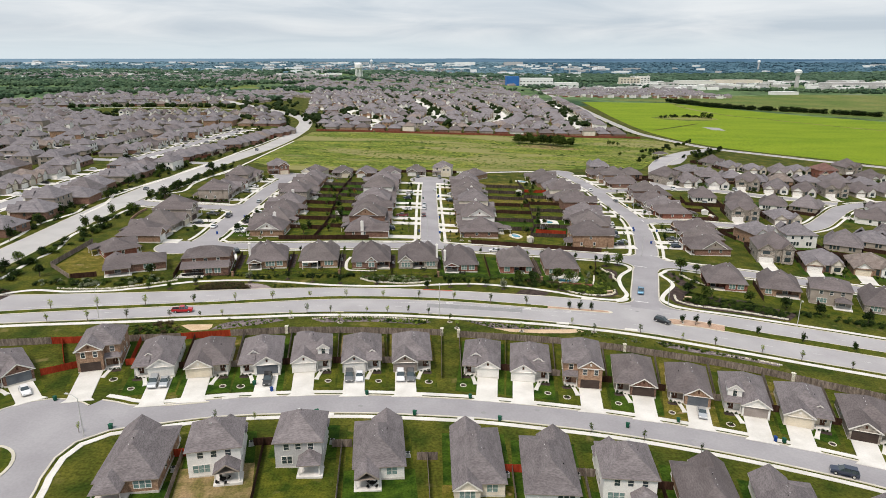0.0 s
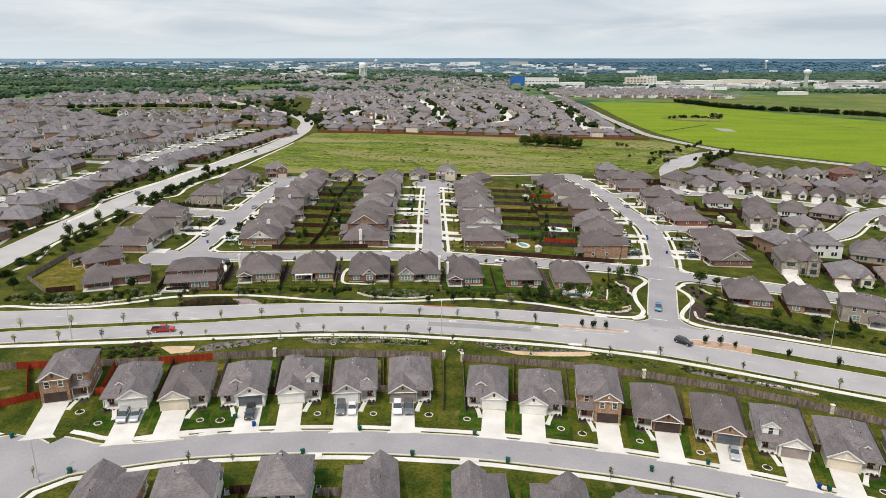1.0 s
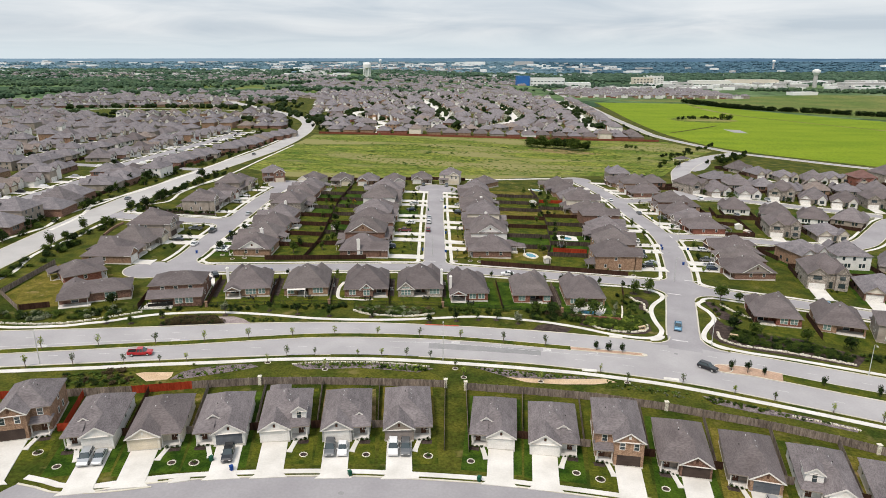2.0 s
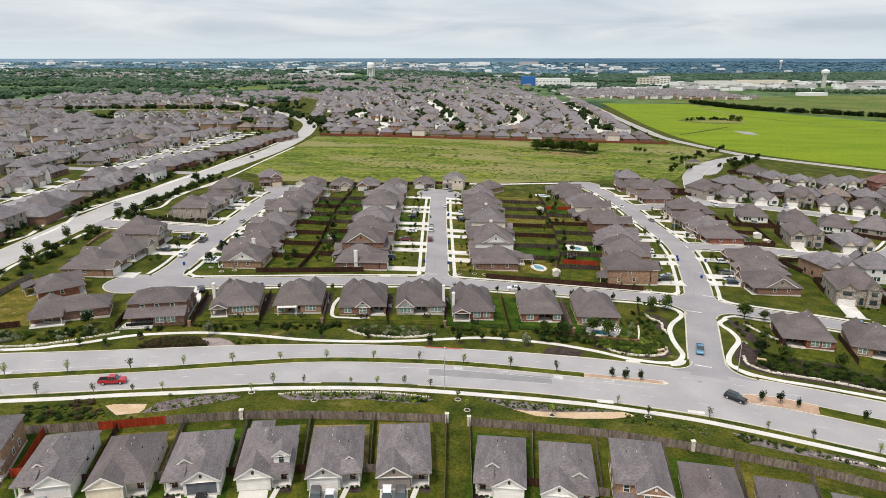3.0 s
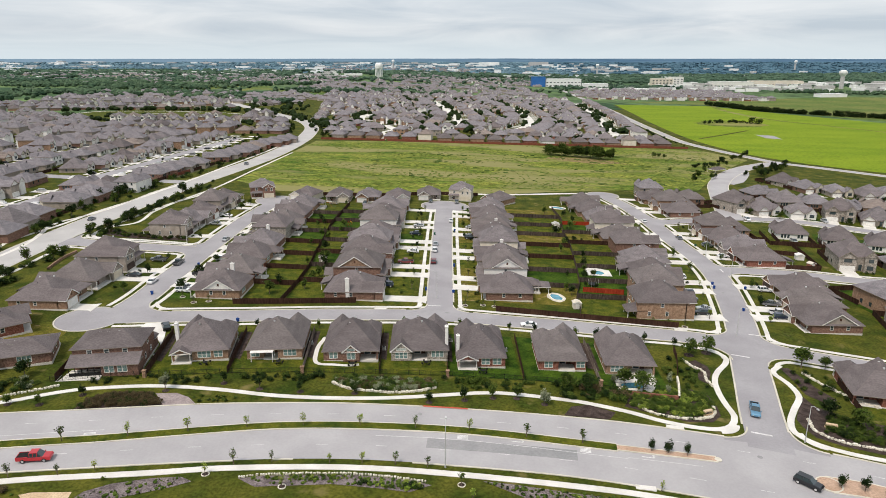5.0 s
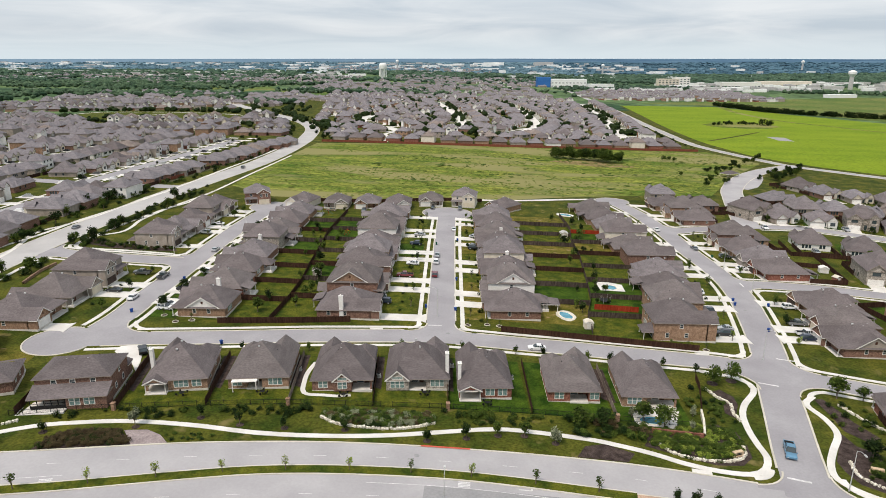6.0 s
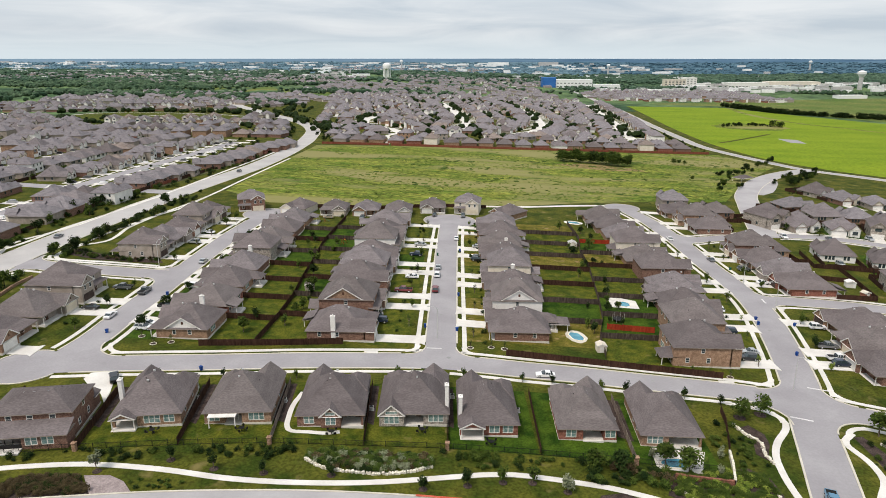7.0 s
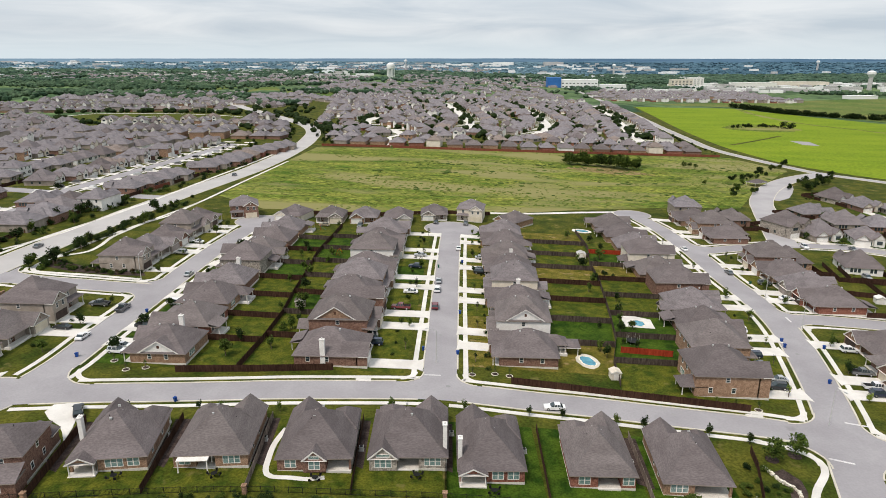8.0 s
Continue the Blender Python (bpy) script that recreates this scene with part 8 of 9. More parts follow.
for k in range(52000):
    y = 1010 * (4560 / 1010) ** wr.random()
    x = wr.uniform(-0.76, 0.80) * y
    if wr.random() * 0.8 > cover(x, y):
        continue
    h = wr.uniform(4, 9) * (0.7 if y > 2900 else 1.25 if y > 2400 else 1.0)
    w = h * wr.uniform(0.55, 0.95) * (1.0 + max(0.0, y - 1800) / (1100 if x > 500 else 2200))
    if y > 2900 and x > 500 and wr.random() > 0.3:
        continue
    woods["near" if y < 1750 else "far" if y < 2900 else "hill" if x > 500 else "blue"].append((x, y, h, w))
clumps("valley_woods", woods["near"], VALLEY, "dark green woodland beyond the houses", 6)
clumps("far_woods", woods["far"], HAZY_FARWOOD, "far dark green woods beyond the estates", 7)
clumps("hill_woods", woods["hill"] + scatter(500, 3400, 3500, 4550, 160, (5, 8), 1.6), HAZY_HILLWOOD, "deep blue wooded hills along the horizon", 10)
clumps("horizon_woods", woods["blue"], HAZY_BLUEWOOD, "blue-green woods reaching to the horizon", 8)
thicket("entry_trees", along([(215, 534), (219, 542), (226, 550), (236, 558)], 12, 2.0, (2.5, 6)) + along([(200, 503), (207, 514), (212, 524)], 9, 1.6, (1.2, 2.6)) + along([(158, 505), (165, 524), (175, 543), (188, 560), (204, 576)], 18, 3.0, (1.5, 5.0)), (0, 0, 1), "dark trees and bushes round the entry road")
thicket("arterial_grove", along([(-152, 655), (-164, 720), (-184, 773), (-209, 813), (-238, 852)], 60, 2.0, (1.5, 4.5)) + along([(-120, 672), (-129, 728), (-148, 785), (-172, 831), (-204, 876), (-238, 922)], 54, 2.0, (1.5, 4.0)), (0, 0, 1), "dark trees and bushes round the bend of the arterial")
scrub = []
for k in range(3600):
    x, y = wr.uniform(-60, 215), wr.uniform(452, 640)
    d = -0.05 + 1.1 * noise.noise(Vector((x / 34, y / 15, 8.3))) + 0.3 * noise.noise(Vector((x / 9, y / 5, 2.2))) + (0.22 if x > 95 else 0) + (0.12 if y < 510 else 0)
    if wr.random() < d and (x < 140 or (y - 470) * 1.05 > (x - 140) + 8) and 470 < y < 615 and (x < 150 or not on_road(Vector((x, y)), None, 3.0)):
        h = wr.uniform(0.2, 0.6)
        scrub.append((x, y, h, h * wr.uniform(2.0, 5.0)))
clumps("meadow_scrub", scrub, SCRUB, "dark green patches of scrub in the meadow", 23)
# tussocks and scrub in the meadow, thickest along its foot and in the east
tuft = []
MEAD = [(-114, 630), (-119, 540), (-121, 447), (-94, 424), (0, 430), (60, 455), (110, 470), (150, 478), (184, 540), (232, 610), (212, 668), (78, 657), (-64, 643)]
for k in range(11000):
    x, y = wr.uniform(-121, 232), wr.uniform(424, 668)
    d = 0.16 + 0.8 * noise.noise(Vector((x / 60, y / 24, 3.1))) + 0.35 * noise.noise(Vector((x / 14, y / 7, 5.1))) + (0.25 if y < 520 else 0) + (0.25 if x > 110 else 0)
    if wr.random() < d and inside(x, y, MEAD):
        h = wr.uniform(0.12, 0.40)
        tuft.append((x, y, h, h * wr.uniform(1.6, 3.8)))
clumps("meadow_weeds", tuft, WEEDS, "green and yellowish weed tussocks over the meadow", 21)

bed_spots = []
for poly, n in (([(-58.5, 165), (-57.6, 168.5), (-48, 173), (-42, 174), (-43.6, 171.4), (-52, 167)], 110), ([(-31, 175), (-20.7, 176.6), (-3, 176.8), (-2, 174), (-16, 174.8), (-28, 173)], 130), ([(12, 177), (24.8, 175.8), (42, 174.2), (30, 173.2), (19, 173.6)], 130), ([(44, 173.6), (60, 168.8), (80, 162), (80, 160), (60, 166), (42, 171)], 170), ([(-83, 165.5), (-76, 168), (-69, 167.3), (-65, 163.6), (-66, 161.8), (-80, 160)], 120)):
    xs_, ys_ = [p[0] for p in poly], [p[1] for p in poly]
    k = 0
    while k < n:
        x, y = wr.uniform(min(xs_), max(xs_)), wr.uniform(min(ys_), max(ys_))
        k += 1
        if inside(x, y, poly):
            h = wr.uniform(0.25, 0.55)
            bed_spots.append((x, y, h, h * 0.75))
clumps("bed_plants", bed_spots, LEAVES[1], "small green plants dotted over the verge beds", 14)
# dark shrubs and mulch before the near row's porches
for i, (x, y, yaw, W, D, *_r) in enumerate(NEAR_ROW):
    s = 1 if NEAR_ROW[i][8] < 0 else -1
    area("mulch_bed", [local(x, y, yaw, s * u, v) for u, v in ((2.6, -0.9), (4.6, -0.9), (4.8, 0.4), (2.6, 0.4))][::s], 0.05, MULCH, "dark mulch bed before a porch", "mulch bed")


# ---------------------------------------------------------------- cars
def car_parts(kind, colour):
    """Body, glass, trim and wheel meshes of a parked car; nose to local +y."""
    if kind == "sedan":
        L_, W, hb, hr = 4.7, 1.82, 0.92, 1.45
        prof = [(-2.35, 0.42), (-2.32, 0.86), (-1.75, 0.97), (0.95, 0.97), (2.1, 0.80), (2.34, 0.62), (2.33, 0.36)]
        cab = [(-1.75, 0.95), (-1.15, 1.42), (0.15, 1.45), (1.0, 0.95)]
    elif kind == "suv":
        L_, W, hb, hr = 4.95, 1.95, 1.1, 1.78
        prof = [(-2.47, 0.48), (-2.45, 1.05), (-2.3, 1.12), (1.1, 1.12), (2.2, 1.02), (2.46, 0.8), (2.45, 0.42)]
        cab = [(-2.36, 1.1), (-2.05, 1.74), (0.25, 1.78), (1.15, 1.1)]
    else:
        L_, W, hb, hr = 5.8, 2.0, 1.12, 1.88
        prof = [(-2.9, 0.58), (-2.9, 1.14), (-0.75, 1.14), (1.6, 1.14), (2.7, 1.08), (2.9, 0.85), (2.88, 0.48)]
        cab = [(-0.85, 1.12), (-0.68, 1.84), (0.75, 1.88), (1.6, 1.12)]

    def loft(bm, pts, half, top_half, z0, z1, mi=0):
        rows = []
        for s in (-1, -0.86, 0.86, 1):
            row = []
            for y, z in pts:
                k = half + (top_half - half) * ((z - z0) / max(1e-6, z1 - z0))
                inset = 0.06 if abs(s) == 1 else 0.0
                row.append(bm.verts.new((k * s, y * (1 - inset * 0.25), z - inset)))
            rows.append(row)
        for a, b in zip(rows, rows[1:]):
            for i in range(len(pts) - 1):
                bm.faces.new((a[i], a[i + 1], b[i + 1], b[i])).material_index = mi
        bm.faces.new(rows[0][::-1]).material_index = mi
        bm.faces.new(rows[-1]).material_index = mi
    bm = bmesh.new()
    loft(bm, prof, W / 2, W / 2 - 0.03, 0.4, hb)
    y0, y1 = cab[1][0], cab[2][0]
    box(bm, -W / 2 + 0.24, W / 2 - 0.24, y0 + 0.03, y1 - 0.03, hr - 0.06, hr + 0.015)
    for s in (-1, 1):
        for y in (cab[1][0] + 0.1, (y0 + y1) / 2, cab[2][0] - 0.05):
            box(bm, s * (W / 2 - 0.16) - 0.05, s * (W / 2 - 0.16) + 0.05, y - 0.05, y + 0.05, hb - 0.05, hr - 0.04)
        box(bm, s * (W / 2 + 0.08) - 0.09, s * (W / 2 + 0.08) + 0.09, cab[3][0] - 0.25, cab[3][0] - 0.1, hb, hb + 0.16)
    if kind == "pickup":
        box(bm, -W / 2 + 0.02, W / 2 - 0.02, -2.9, -2.82, 0.6, 1.2)
        for s in (-1, 1):
            box(bm, s * (W / 2 - 0.06) - 0.05, s * (W / 2 - 0.06) + 0.05, -2.9, -0.8, 1.1, 1.24)
    body = mesh_of("body", bm, CARS[colour])
    bm = bmesh.new()
    loft(bm, cab, W / 2 - 0.06, W / 2 - 0.26, hb, hr)
    glass = mesh_of("window_glass", bm, GLASS)
    bm = bmesh.new()
    r = 0.34 if kind == "sedan" else 0.39
    tube(bm, (-0.12, 0, 0), (0.12, 0, 0), r, r, 14)
    tube(bm, (-0.135, 0, 0), (0.135, 0, 0), r * 0.6, r * 0.6, 12, 1)
    tyre = mesh_of("wheel", bm, [TYRE, STEEL])
    rim = None
    bm = bmesh.new()
    box(bm, -0.2, 0.2, L_ / 2 - 0.12, L_ / 2 - 0.01, 0.62, 0.78)
    lights = mesh_of("headlight", bm, PLASTIC["white"])
    bed = None
    if kind == "pickup":
        bm = bmesh.new()
        box(bm, -W / 2 + 0.14, W / 2 - 0.14, -2.8, -0.9, 1.13, 1.16)
        bed = mesh_of("load_bed", bm, TYRE)
    return body, glass, tyre, rim, lights, bed, L_, W, r


CWORDS = dict(red="bright red", black="glossy black", white="white", silver="silver", blue="light blue", navy="dark navy", grey="dark grey", tan="tan", maroon="maroon")


def car(x, y, yaw, kind="sedan", colour="silver", where="parked on a concrete driveway", dz=0.0):
    body, glass, tyre, rim, lights, bed, L_, W, r = shared(("car", kind, colour), lambda: car_parts(kind, colour))
    name = "pickup_truck" if kind == "pickup" else "car"
    word = {"sedan": "saloon car", "suv": "sport utility car", "pickup": "pickup truck"}[kind]
    slope = -math.degrees(math.atan(g(x + 1, y) - g(x, y)))
    c = empty(name, Matrix.Translation((x, y, g(x, y) + dz)) @ pose(0, 0, 0, 0, slope, 0) @ pose(0, 0, 0, 0, 0, yaw), CWORDS[colour] + " " + word + " " + where, "car" if kind != "pickup" else "truck", "cars")
    put("body", body, c)
    put("window_glass", glass, c)
    for s in (-1, 1):
        put("headlight", lights, c, Matrix.Translation((s * 0.62, 0, 0)))
    if bed:
        put("load_bed", bed, c)
    for sx in (-1, 1):
        for sy in (-0.31, 0.31):
            put("wheel", tyre, c, Matrix.Translation((sx * (W / 2 - 0.12), sy * L_, r)))
    return c


# on the roads
car(-71.0, 176.8, -78, "pickup", "red", "driving on the avenue", 0.035)
car(71.2, 181.6, -135, "suv", "black", "turning at the avenue junction", 0.035)
car(72.2, 207.5, 162, "pickup", "blue", "waiting on the side street", 0.065)
car(25.8, 250.2, 92, "sedan", "white", "parked at the kerb", 0.04)
car(-4.4, 306.0, 2, "suv", "maroon", "parked at the kerb", 0.045)
car(-4.7, 320.9, 2, "suv", "white", "parked at the kerb", 0.045)
car(-4.8, 329.5, 2, "sedan", "silver", "parked at the kerb", 0.045)
car(0.6, 369.3, 2, "sedan", "white", "parked at the kerb", 0.045)
car(82.5, 107.9, 66, "suv", "navy", "parked on the near street", 0.04)
car(-93.7, 271.4, 0, "sedan", "white", "parked at the kerb", 0.05)
car(-93.6, 291, 0, "pickup", "grey", "parked at the kerb", 0.05)
car(-88.2, 322.8, 0, "sedan", "silver", "parked at the kerb", 0.05)
car(93.7, 385.4, 5, "sedan", "white", "parked at the kerb", 0.065)
car(101.5, 356, 4, "sedan", "grey", "parked at the kerb", 0.065)
car(110, 230.6, 70, "sedan", "white", "parked at the kerb", 0.04)
car(128, 229.8, 68, "pickup", "blue", "parked at the kerb", 0.04)
car(-155, 345, 5, "sedan", "grey", "driving on the arterial", 0.095)
car(-148, 420, 5, "sedan", "black", "driving on the arterial", 0.095)
car(-138, 500, 5, "suv", "grey", "driving on the arterial", 0.095)
# on the driveways of the near row
for i, off, back_, kind, col in ((0, 0, 5.0, "sedan", "white"), (2, -1.15, 3.4, "suv", "silver"), (2, 1.2, 3.4, "sedan", "silver"), (4, 0.3, 3.6, "suv", "black"), (6, -1.2, 3.2, "suv", "grey"), (6, 1.2, 3.2, "sedan", "white"), (7, -1.2, 3.2, "suv", "white"), (7, 1.2, 3.2, "suv", "grey"), (12, 0.6, 3.6, "sedan", "silver")):
    x, y, yaw, W, D, st, wl_, fr_, sd = NEAR_ROW[i][:9]
    gw = min(6.2, W * 0.62)
    gxm = (-W / 2 + gw / 2) if sd < 0 else (W / 2 - gw / 2)
    q = local(x, y, yaw, gxm + off, -back_)
    car(q[0], q[1], yaw + 180, kind, col, "parked on a concrete driveway", 0.17)
# beside the other streets
PARKED_WEST = [(-20.5, 281.2, 90, "suv", "black"),
       (-18.6, 277.6, 90, "suv", "navy"),
       (-14.5, 303.4, 90, "pickup", "maroon"),
       (-13, 317.3, 90, "sedan", "white"),
       (-14, 343.3, 90, "suv", "navy"),
       (-13.5, 357.3, 90, "sedan", "silver"),
       (9.4, 340.5, -90, "suv", "black"),
       (9.4, 344, -90, "sedan", "grey"),
       (9.6, 358, -90, "sedan", "silver"),
       (-80.5, 264.2, -90, "suv", "white"),
       (-80.5, 267.2, -90, "sedan", "white"),
       (-80.8, 279.5, -90, "pickup", "black"),
       (-80.2, 297, -90, "suv", "white"),
       (-102, 276, 90, "sedan", "black"),
       (-101.5, 293, 90, "pickup", "grey"),
       (-101, 345, 90, "suv", "silver"),
       (-101, 360, 90, "sedan", "white"),
       (80.5, 266, 90, "suv", "black"),
       (81, 278, 90, "sedan", "grey"),
       (81.5, 283.3, 90, "suv", "navy"),
       (82.5, 270, 90, "sedan", "silver")]
PARKED_EAST = [(84, 300, 90, "suv", "white"),
       (110.2, 290, -90, "suv", "white"),
       (106, 276.2, -90, "pickup", "grey"),
       (105, 268.6, -90, "pickup", "white"),
       (104.4, 265.2, -90, "suv", "navy"),
       (111, 330, -90, "sedan", "white"),
       (110, 345, -90, "suv", "grey"),
       (110, 408, -90, "suv", "white"),
       (-43.6, 396, 178, "suv", "grey"),
       (-28, 398.5, 178, "suv", "black"),
       (-30.6, 398.5, 178, "suv", "grey"),
       (-59, 394.5, 95, "sedan", "tan"),
       (2.6, 409.6, 178, "suv", "grey"),
       (-11, 409, 178, "sedan", "black"),
       (-73.5, 236.4, 30, "suv", "black"),
       (152, 357, 180, "suv", "silver"),
       (173, 351, 180, "sedan", "white"),
       (148, 397, 180, "suv", "white"),
       (168, 396.6, 180, "sedan", "grey"),
       (187, 399, 180, "suv", "silver")]
for x, y, yaw, kind, col in PARKED_WEST + PARKED_EAST:
    car(x, y, yaw, kind, col, "parked before a house", 0.17)


# ---------------------------------------------------------------- street furniture and garden things
def bin_(x, y, yaw, col):
    def make():
        bm = bmesh.new()
        v = [bm.verts.new(p) for p in ((-0.24, -0.26, 0), (0.24, -0.26, 0), (0.24, 0.26, 0), (-0.24, 0.26, 0), (-0.31, -0.36, 0.98), (0.31, -0.36, 0.98), (0.31, 0.36, 0.98), (-0.31, 0.36, 0.98))]
        for q in ((3, 2, 1, 0), (4, 5, 6, 7), (0, 1, 5, 4), (1, 2, 6, 5), (2, 3, 7, 6), (3, 0, 4, 7)):
            bm.faces.new([v[i] for i in q])
        return mesh_of("bin_body", bm, PLASTIC[col])

    def lid():
        bm = bmesh.new()
        box(bm, -0.34, 0.34, -0.42, 0.38, 0.985, 1.03)
        box(bm, -0.28, 0.28, -0.3, 0.26, 1.03, 1.08)
        box(bm, -0.3, 0.3, 0.38, 0.46, 0.92, 0.98)
        return mesh_of("lid", bm, PLASTIC[col])

    def wheel():
        bm = bmesh.new()
        tube(bm, (-0.34, 0.26, 0.1), (-0.28, 0.26, 0.1), 0.12, 0.12, 10)
        return mesh_of("wheel", bm, TYRE)
    b = empty("wheelie_bin", pose(x, y, g(x, y) + 0.06, 0, 0, yaw), col + " plastic wheeled bin standing at the kerb", "bin", "wheeled bins")
    put("bin_body", shared(("bin", col), make), b)
    put("lid", shared(("lid", col), lid), b)
    put("wheel", shared("binwheel", wheel), b)
    put("wheel", shared("binwheel", wheel), b, Matrix.Translation((0.62, 0, 0)))


for x, y, c in ((-78.7, 125.3, "green"), (-61.8, 115.2, "green"), (-38.4, 134.9, "green"), (-33.8, 132.3, "blue"), (-12.2, 132.2, "green"), (-1.0, 124.3, "green"), (11.3, 132.2, "green"), (17.3, 123.2, "green"), (56.3, 125.0, "green"), (74.5, 118.8, "blue"), (76.1, 118.3, "green"), (-21.9, 123.4, "green"), (-88.9, 261, "blue"), (-56.3, 243.4, "blue"), (3.6, 274.6, "blue"), (-5.4, 276, "blue"),
                (95.2, 270.5, "blue"), (94.2, 294.9, "blue"), (93.4, 291.1, "blue"), (3.3, 302.3, "blue"), (104.2, 291.4, "blue"), (-5.8, 345, "green"), (2.6, 352, "blue"), (-86, 290, "blue"), (105, 345, "green"), (44.5, 122.2, "green")):
    bin_(x, y, vr.uniform(0, 360), c)


def street_lamp(x, y, yaw, h=8.5):
    bm = bmesh.new()
    tube(bm, (0, 0, -0.2), (0, 0, h), 0.1, 0.06, 10)
    tube(bm, (0, 0, -0.2), (0, 0, 0.5), 0.18, 0.16, 10)
    lamp = empty("street_lamp", pose(x, y, g(x, y), 0, 0, yaw), "tall galvanised street lamp with a single arm", "street lamp", "street lamps")
    part("pole", bm, STEEL, lamp)
    bm = bmesh.new()
    tube(bm, (0, 0, h - 0.1), (0, 1.1, h + 0.5), 0.05, 0.045, 8)
    tube(bm, (0, 1.1, h + 0.5), (0, 2.2, h + 0.6), 0.045, 0.04, 8)
    part("arm", bm, STEEL, lamp)
    bm = bmesh.new()
    box(bm, -0.16, 0.16, 2.1, 2.8, h + 0.5, h + 0.68)
    part("lamp_head", bm, STEEL, lamp)


for x, y, a in ((-65.6, 112.2, 75), (77.8, 196.2, 180), (4.0, 181.2, 0), (85.3, 250.8, 200), (-101, 316, 0), (103.9, 329.6, 90), (-92, 170.2, 0), (-1.5, 269.5, 90), (-86, 352, 90), (104.8, 305.6, 90), (112, 181.5, 160)):
    street_lamp(x, y, a)


def pool(pts, deck, label, m=CONCRETE):
    p = empty("swimming_pool", Matrix.Identity(4), label, "swimming pool", "pools")
    bm = bmesh.new()
    patch(bm, deck, 0.10, 0.1)
    part("deck", bm, m, p)
    bm = bmesh.new()
    line = [Vector(q) for q in pts]
    ribbon(bm, line + [line[0]], -0.2, 0.2, 0.16, 0.14)
    part("coping", bm, LIMESTONE, p)
    bm = bmesh.new()
    patch(bm, pts, 0.125)
    part("water", bm, WATER, p)


pool(disc(37.0, 275.2, 1.9, 3.0, 18, 0.2, 0.25, 4), disc(37.0, 275.0, 2.8, 4.2, 20, 0.2, 0.15, 5), "kidney shaped pool with blue water and tan deck", KERB)
pool(disc(47.6, 217.2, 3.0, 1.7, 14, 0.1, 0.15, 6), [(43.6, 215.4), (51.8, 214.2), (54.6, 221.6), (43.9, 222.0)], "small blue garden pool with stone edge")
pool(disc(56.0, 302.6, 2.0, 2.4, 14, 0.1, 0.15, 8), [(51.6, 299.6), (60.2, 299.2), (60.4, 306.0), (55.0, 308.6), (51.8, 308.4)], "bright blue pool in a pale paved yard")
pool(disc(55, 408.5, 2.0, 3.4, 14, 1.2, 0.15, 8), disc(55, 408.5, 3.2, 4.6, 14, 1.2, 0.1, 9), "turquoise pool behind a house")


def pavilion(x, y, yaw, w, d, h, roof_m, label, name="patio_pavilion"):
    p = empty(name, pose(x, y, g(x, y), 0, 0, yaw), label, "pavilion", "garden structures")
    for sx in (-1, 1):
        for sy in (-1, 1):
            put("porch_post", post_mesh(2.62), p, pose(sx * (w / 2 - 0.2), sy * (d / 2 - 0.2), -0.05))
    bm = bmesh.new()
    if roof_m is TRIM:
        box(bm, -w / 2, w / 2, -d / 2, d / 2, 2.5, 2.62)
        part("roof", bm, TRIM, p)
    else:
        roof_mesh(bm, -w / 2, w / 2, -d / 2, d / 2, 2.55, 0.45)
        part("roof", bm, [roof_m, TRIM], p)


pavilion(32.6, 280.2, 0, 4.8, 5.0, 2.6, ROOFS[1], "open patio pavilion with a shingle hip roof")
pavilion(-42.4, 221.2, 6, 5.6, 3.2, 2.6, TRIM, "white flat patio shade cover on posts", "patio_cover")


for pts in ([(46.2, 212.6), (51.0, 212.0), (56.6, 211.5)], [(56.8, 211.6), (58.4, 217.0), (59.4, 221.6)]):
    strip("garden_wall", [Vector(p) for p in pts], -0.22, 0.22, 1.0, WALLS["red"] if pts[0][0] < 50 else LIMESTONE, "low brick and stone garden wall round a pool yard", "wall", 1.2)


def shed(x, y, yaw, w, d, label, wall_m, roof_m):
    s = empty("garden_shed", pose(x, y, g(x, y), 0, 0, yaw), label, "shed", "garden structures")
    bm = bmesh.new()
    box(bm, -w / 2, w / 2, -d / 2, d / 2, -0.1, 2.0)
    gable_fill(bm, -w / 2, w / 2, -d / 2, 2.0, 0.35)
    part("wall", bm, wall_m, s)
    bm = bmesh.new()
    roof_mesh(bm, -w / 2, w / 2, -d / 2, d / 2, 2.0, 0.4, over=0.15, g0=True, g1=True, along="y")
    part("roof", bm, [roof_m, TRIM], s)
    bm = bmesh.new()
    box(bm, -0.6, 0.6, -d / 2 - 0.04, -d / 2, 0.05, 1.85)
    part("door", bm, TRIM, s)


shed(42.2, 266.8, 5, 2.4, 2.4, "small cream plastic garden shed", WALLS["cream"], WALLS["cream"])
shed(-44.6, 301.5, 10, 3.0, 2.6, "dark garden shed with a pale roof", WALLS["taupe"], ROOFS[2])
shed(142.0, 331.6, -8, 3.0, 2.6, "white garden playhouse with a pale roof", WALLS["white"], WALLS["white"])
# shed shape used as a stand-in for a red and white patio umbrella
shed(141.2, 320.6, 20, 2.6, 2.0, "small red garden hut with a pale roof", WALLS["red"], WALLS["cream"])
shed(48.6, 367, 0, 3.2, 3.2, "round-topped pale garden shed", WALLS["cream"], WALLS["grey"])


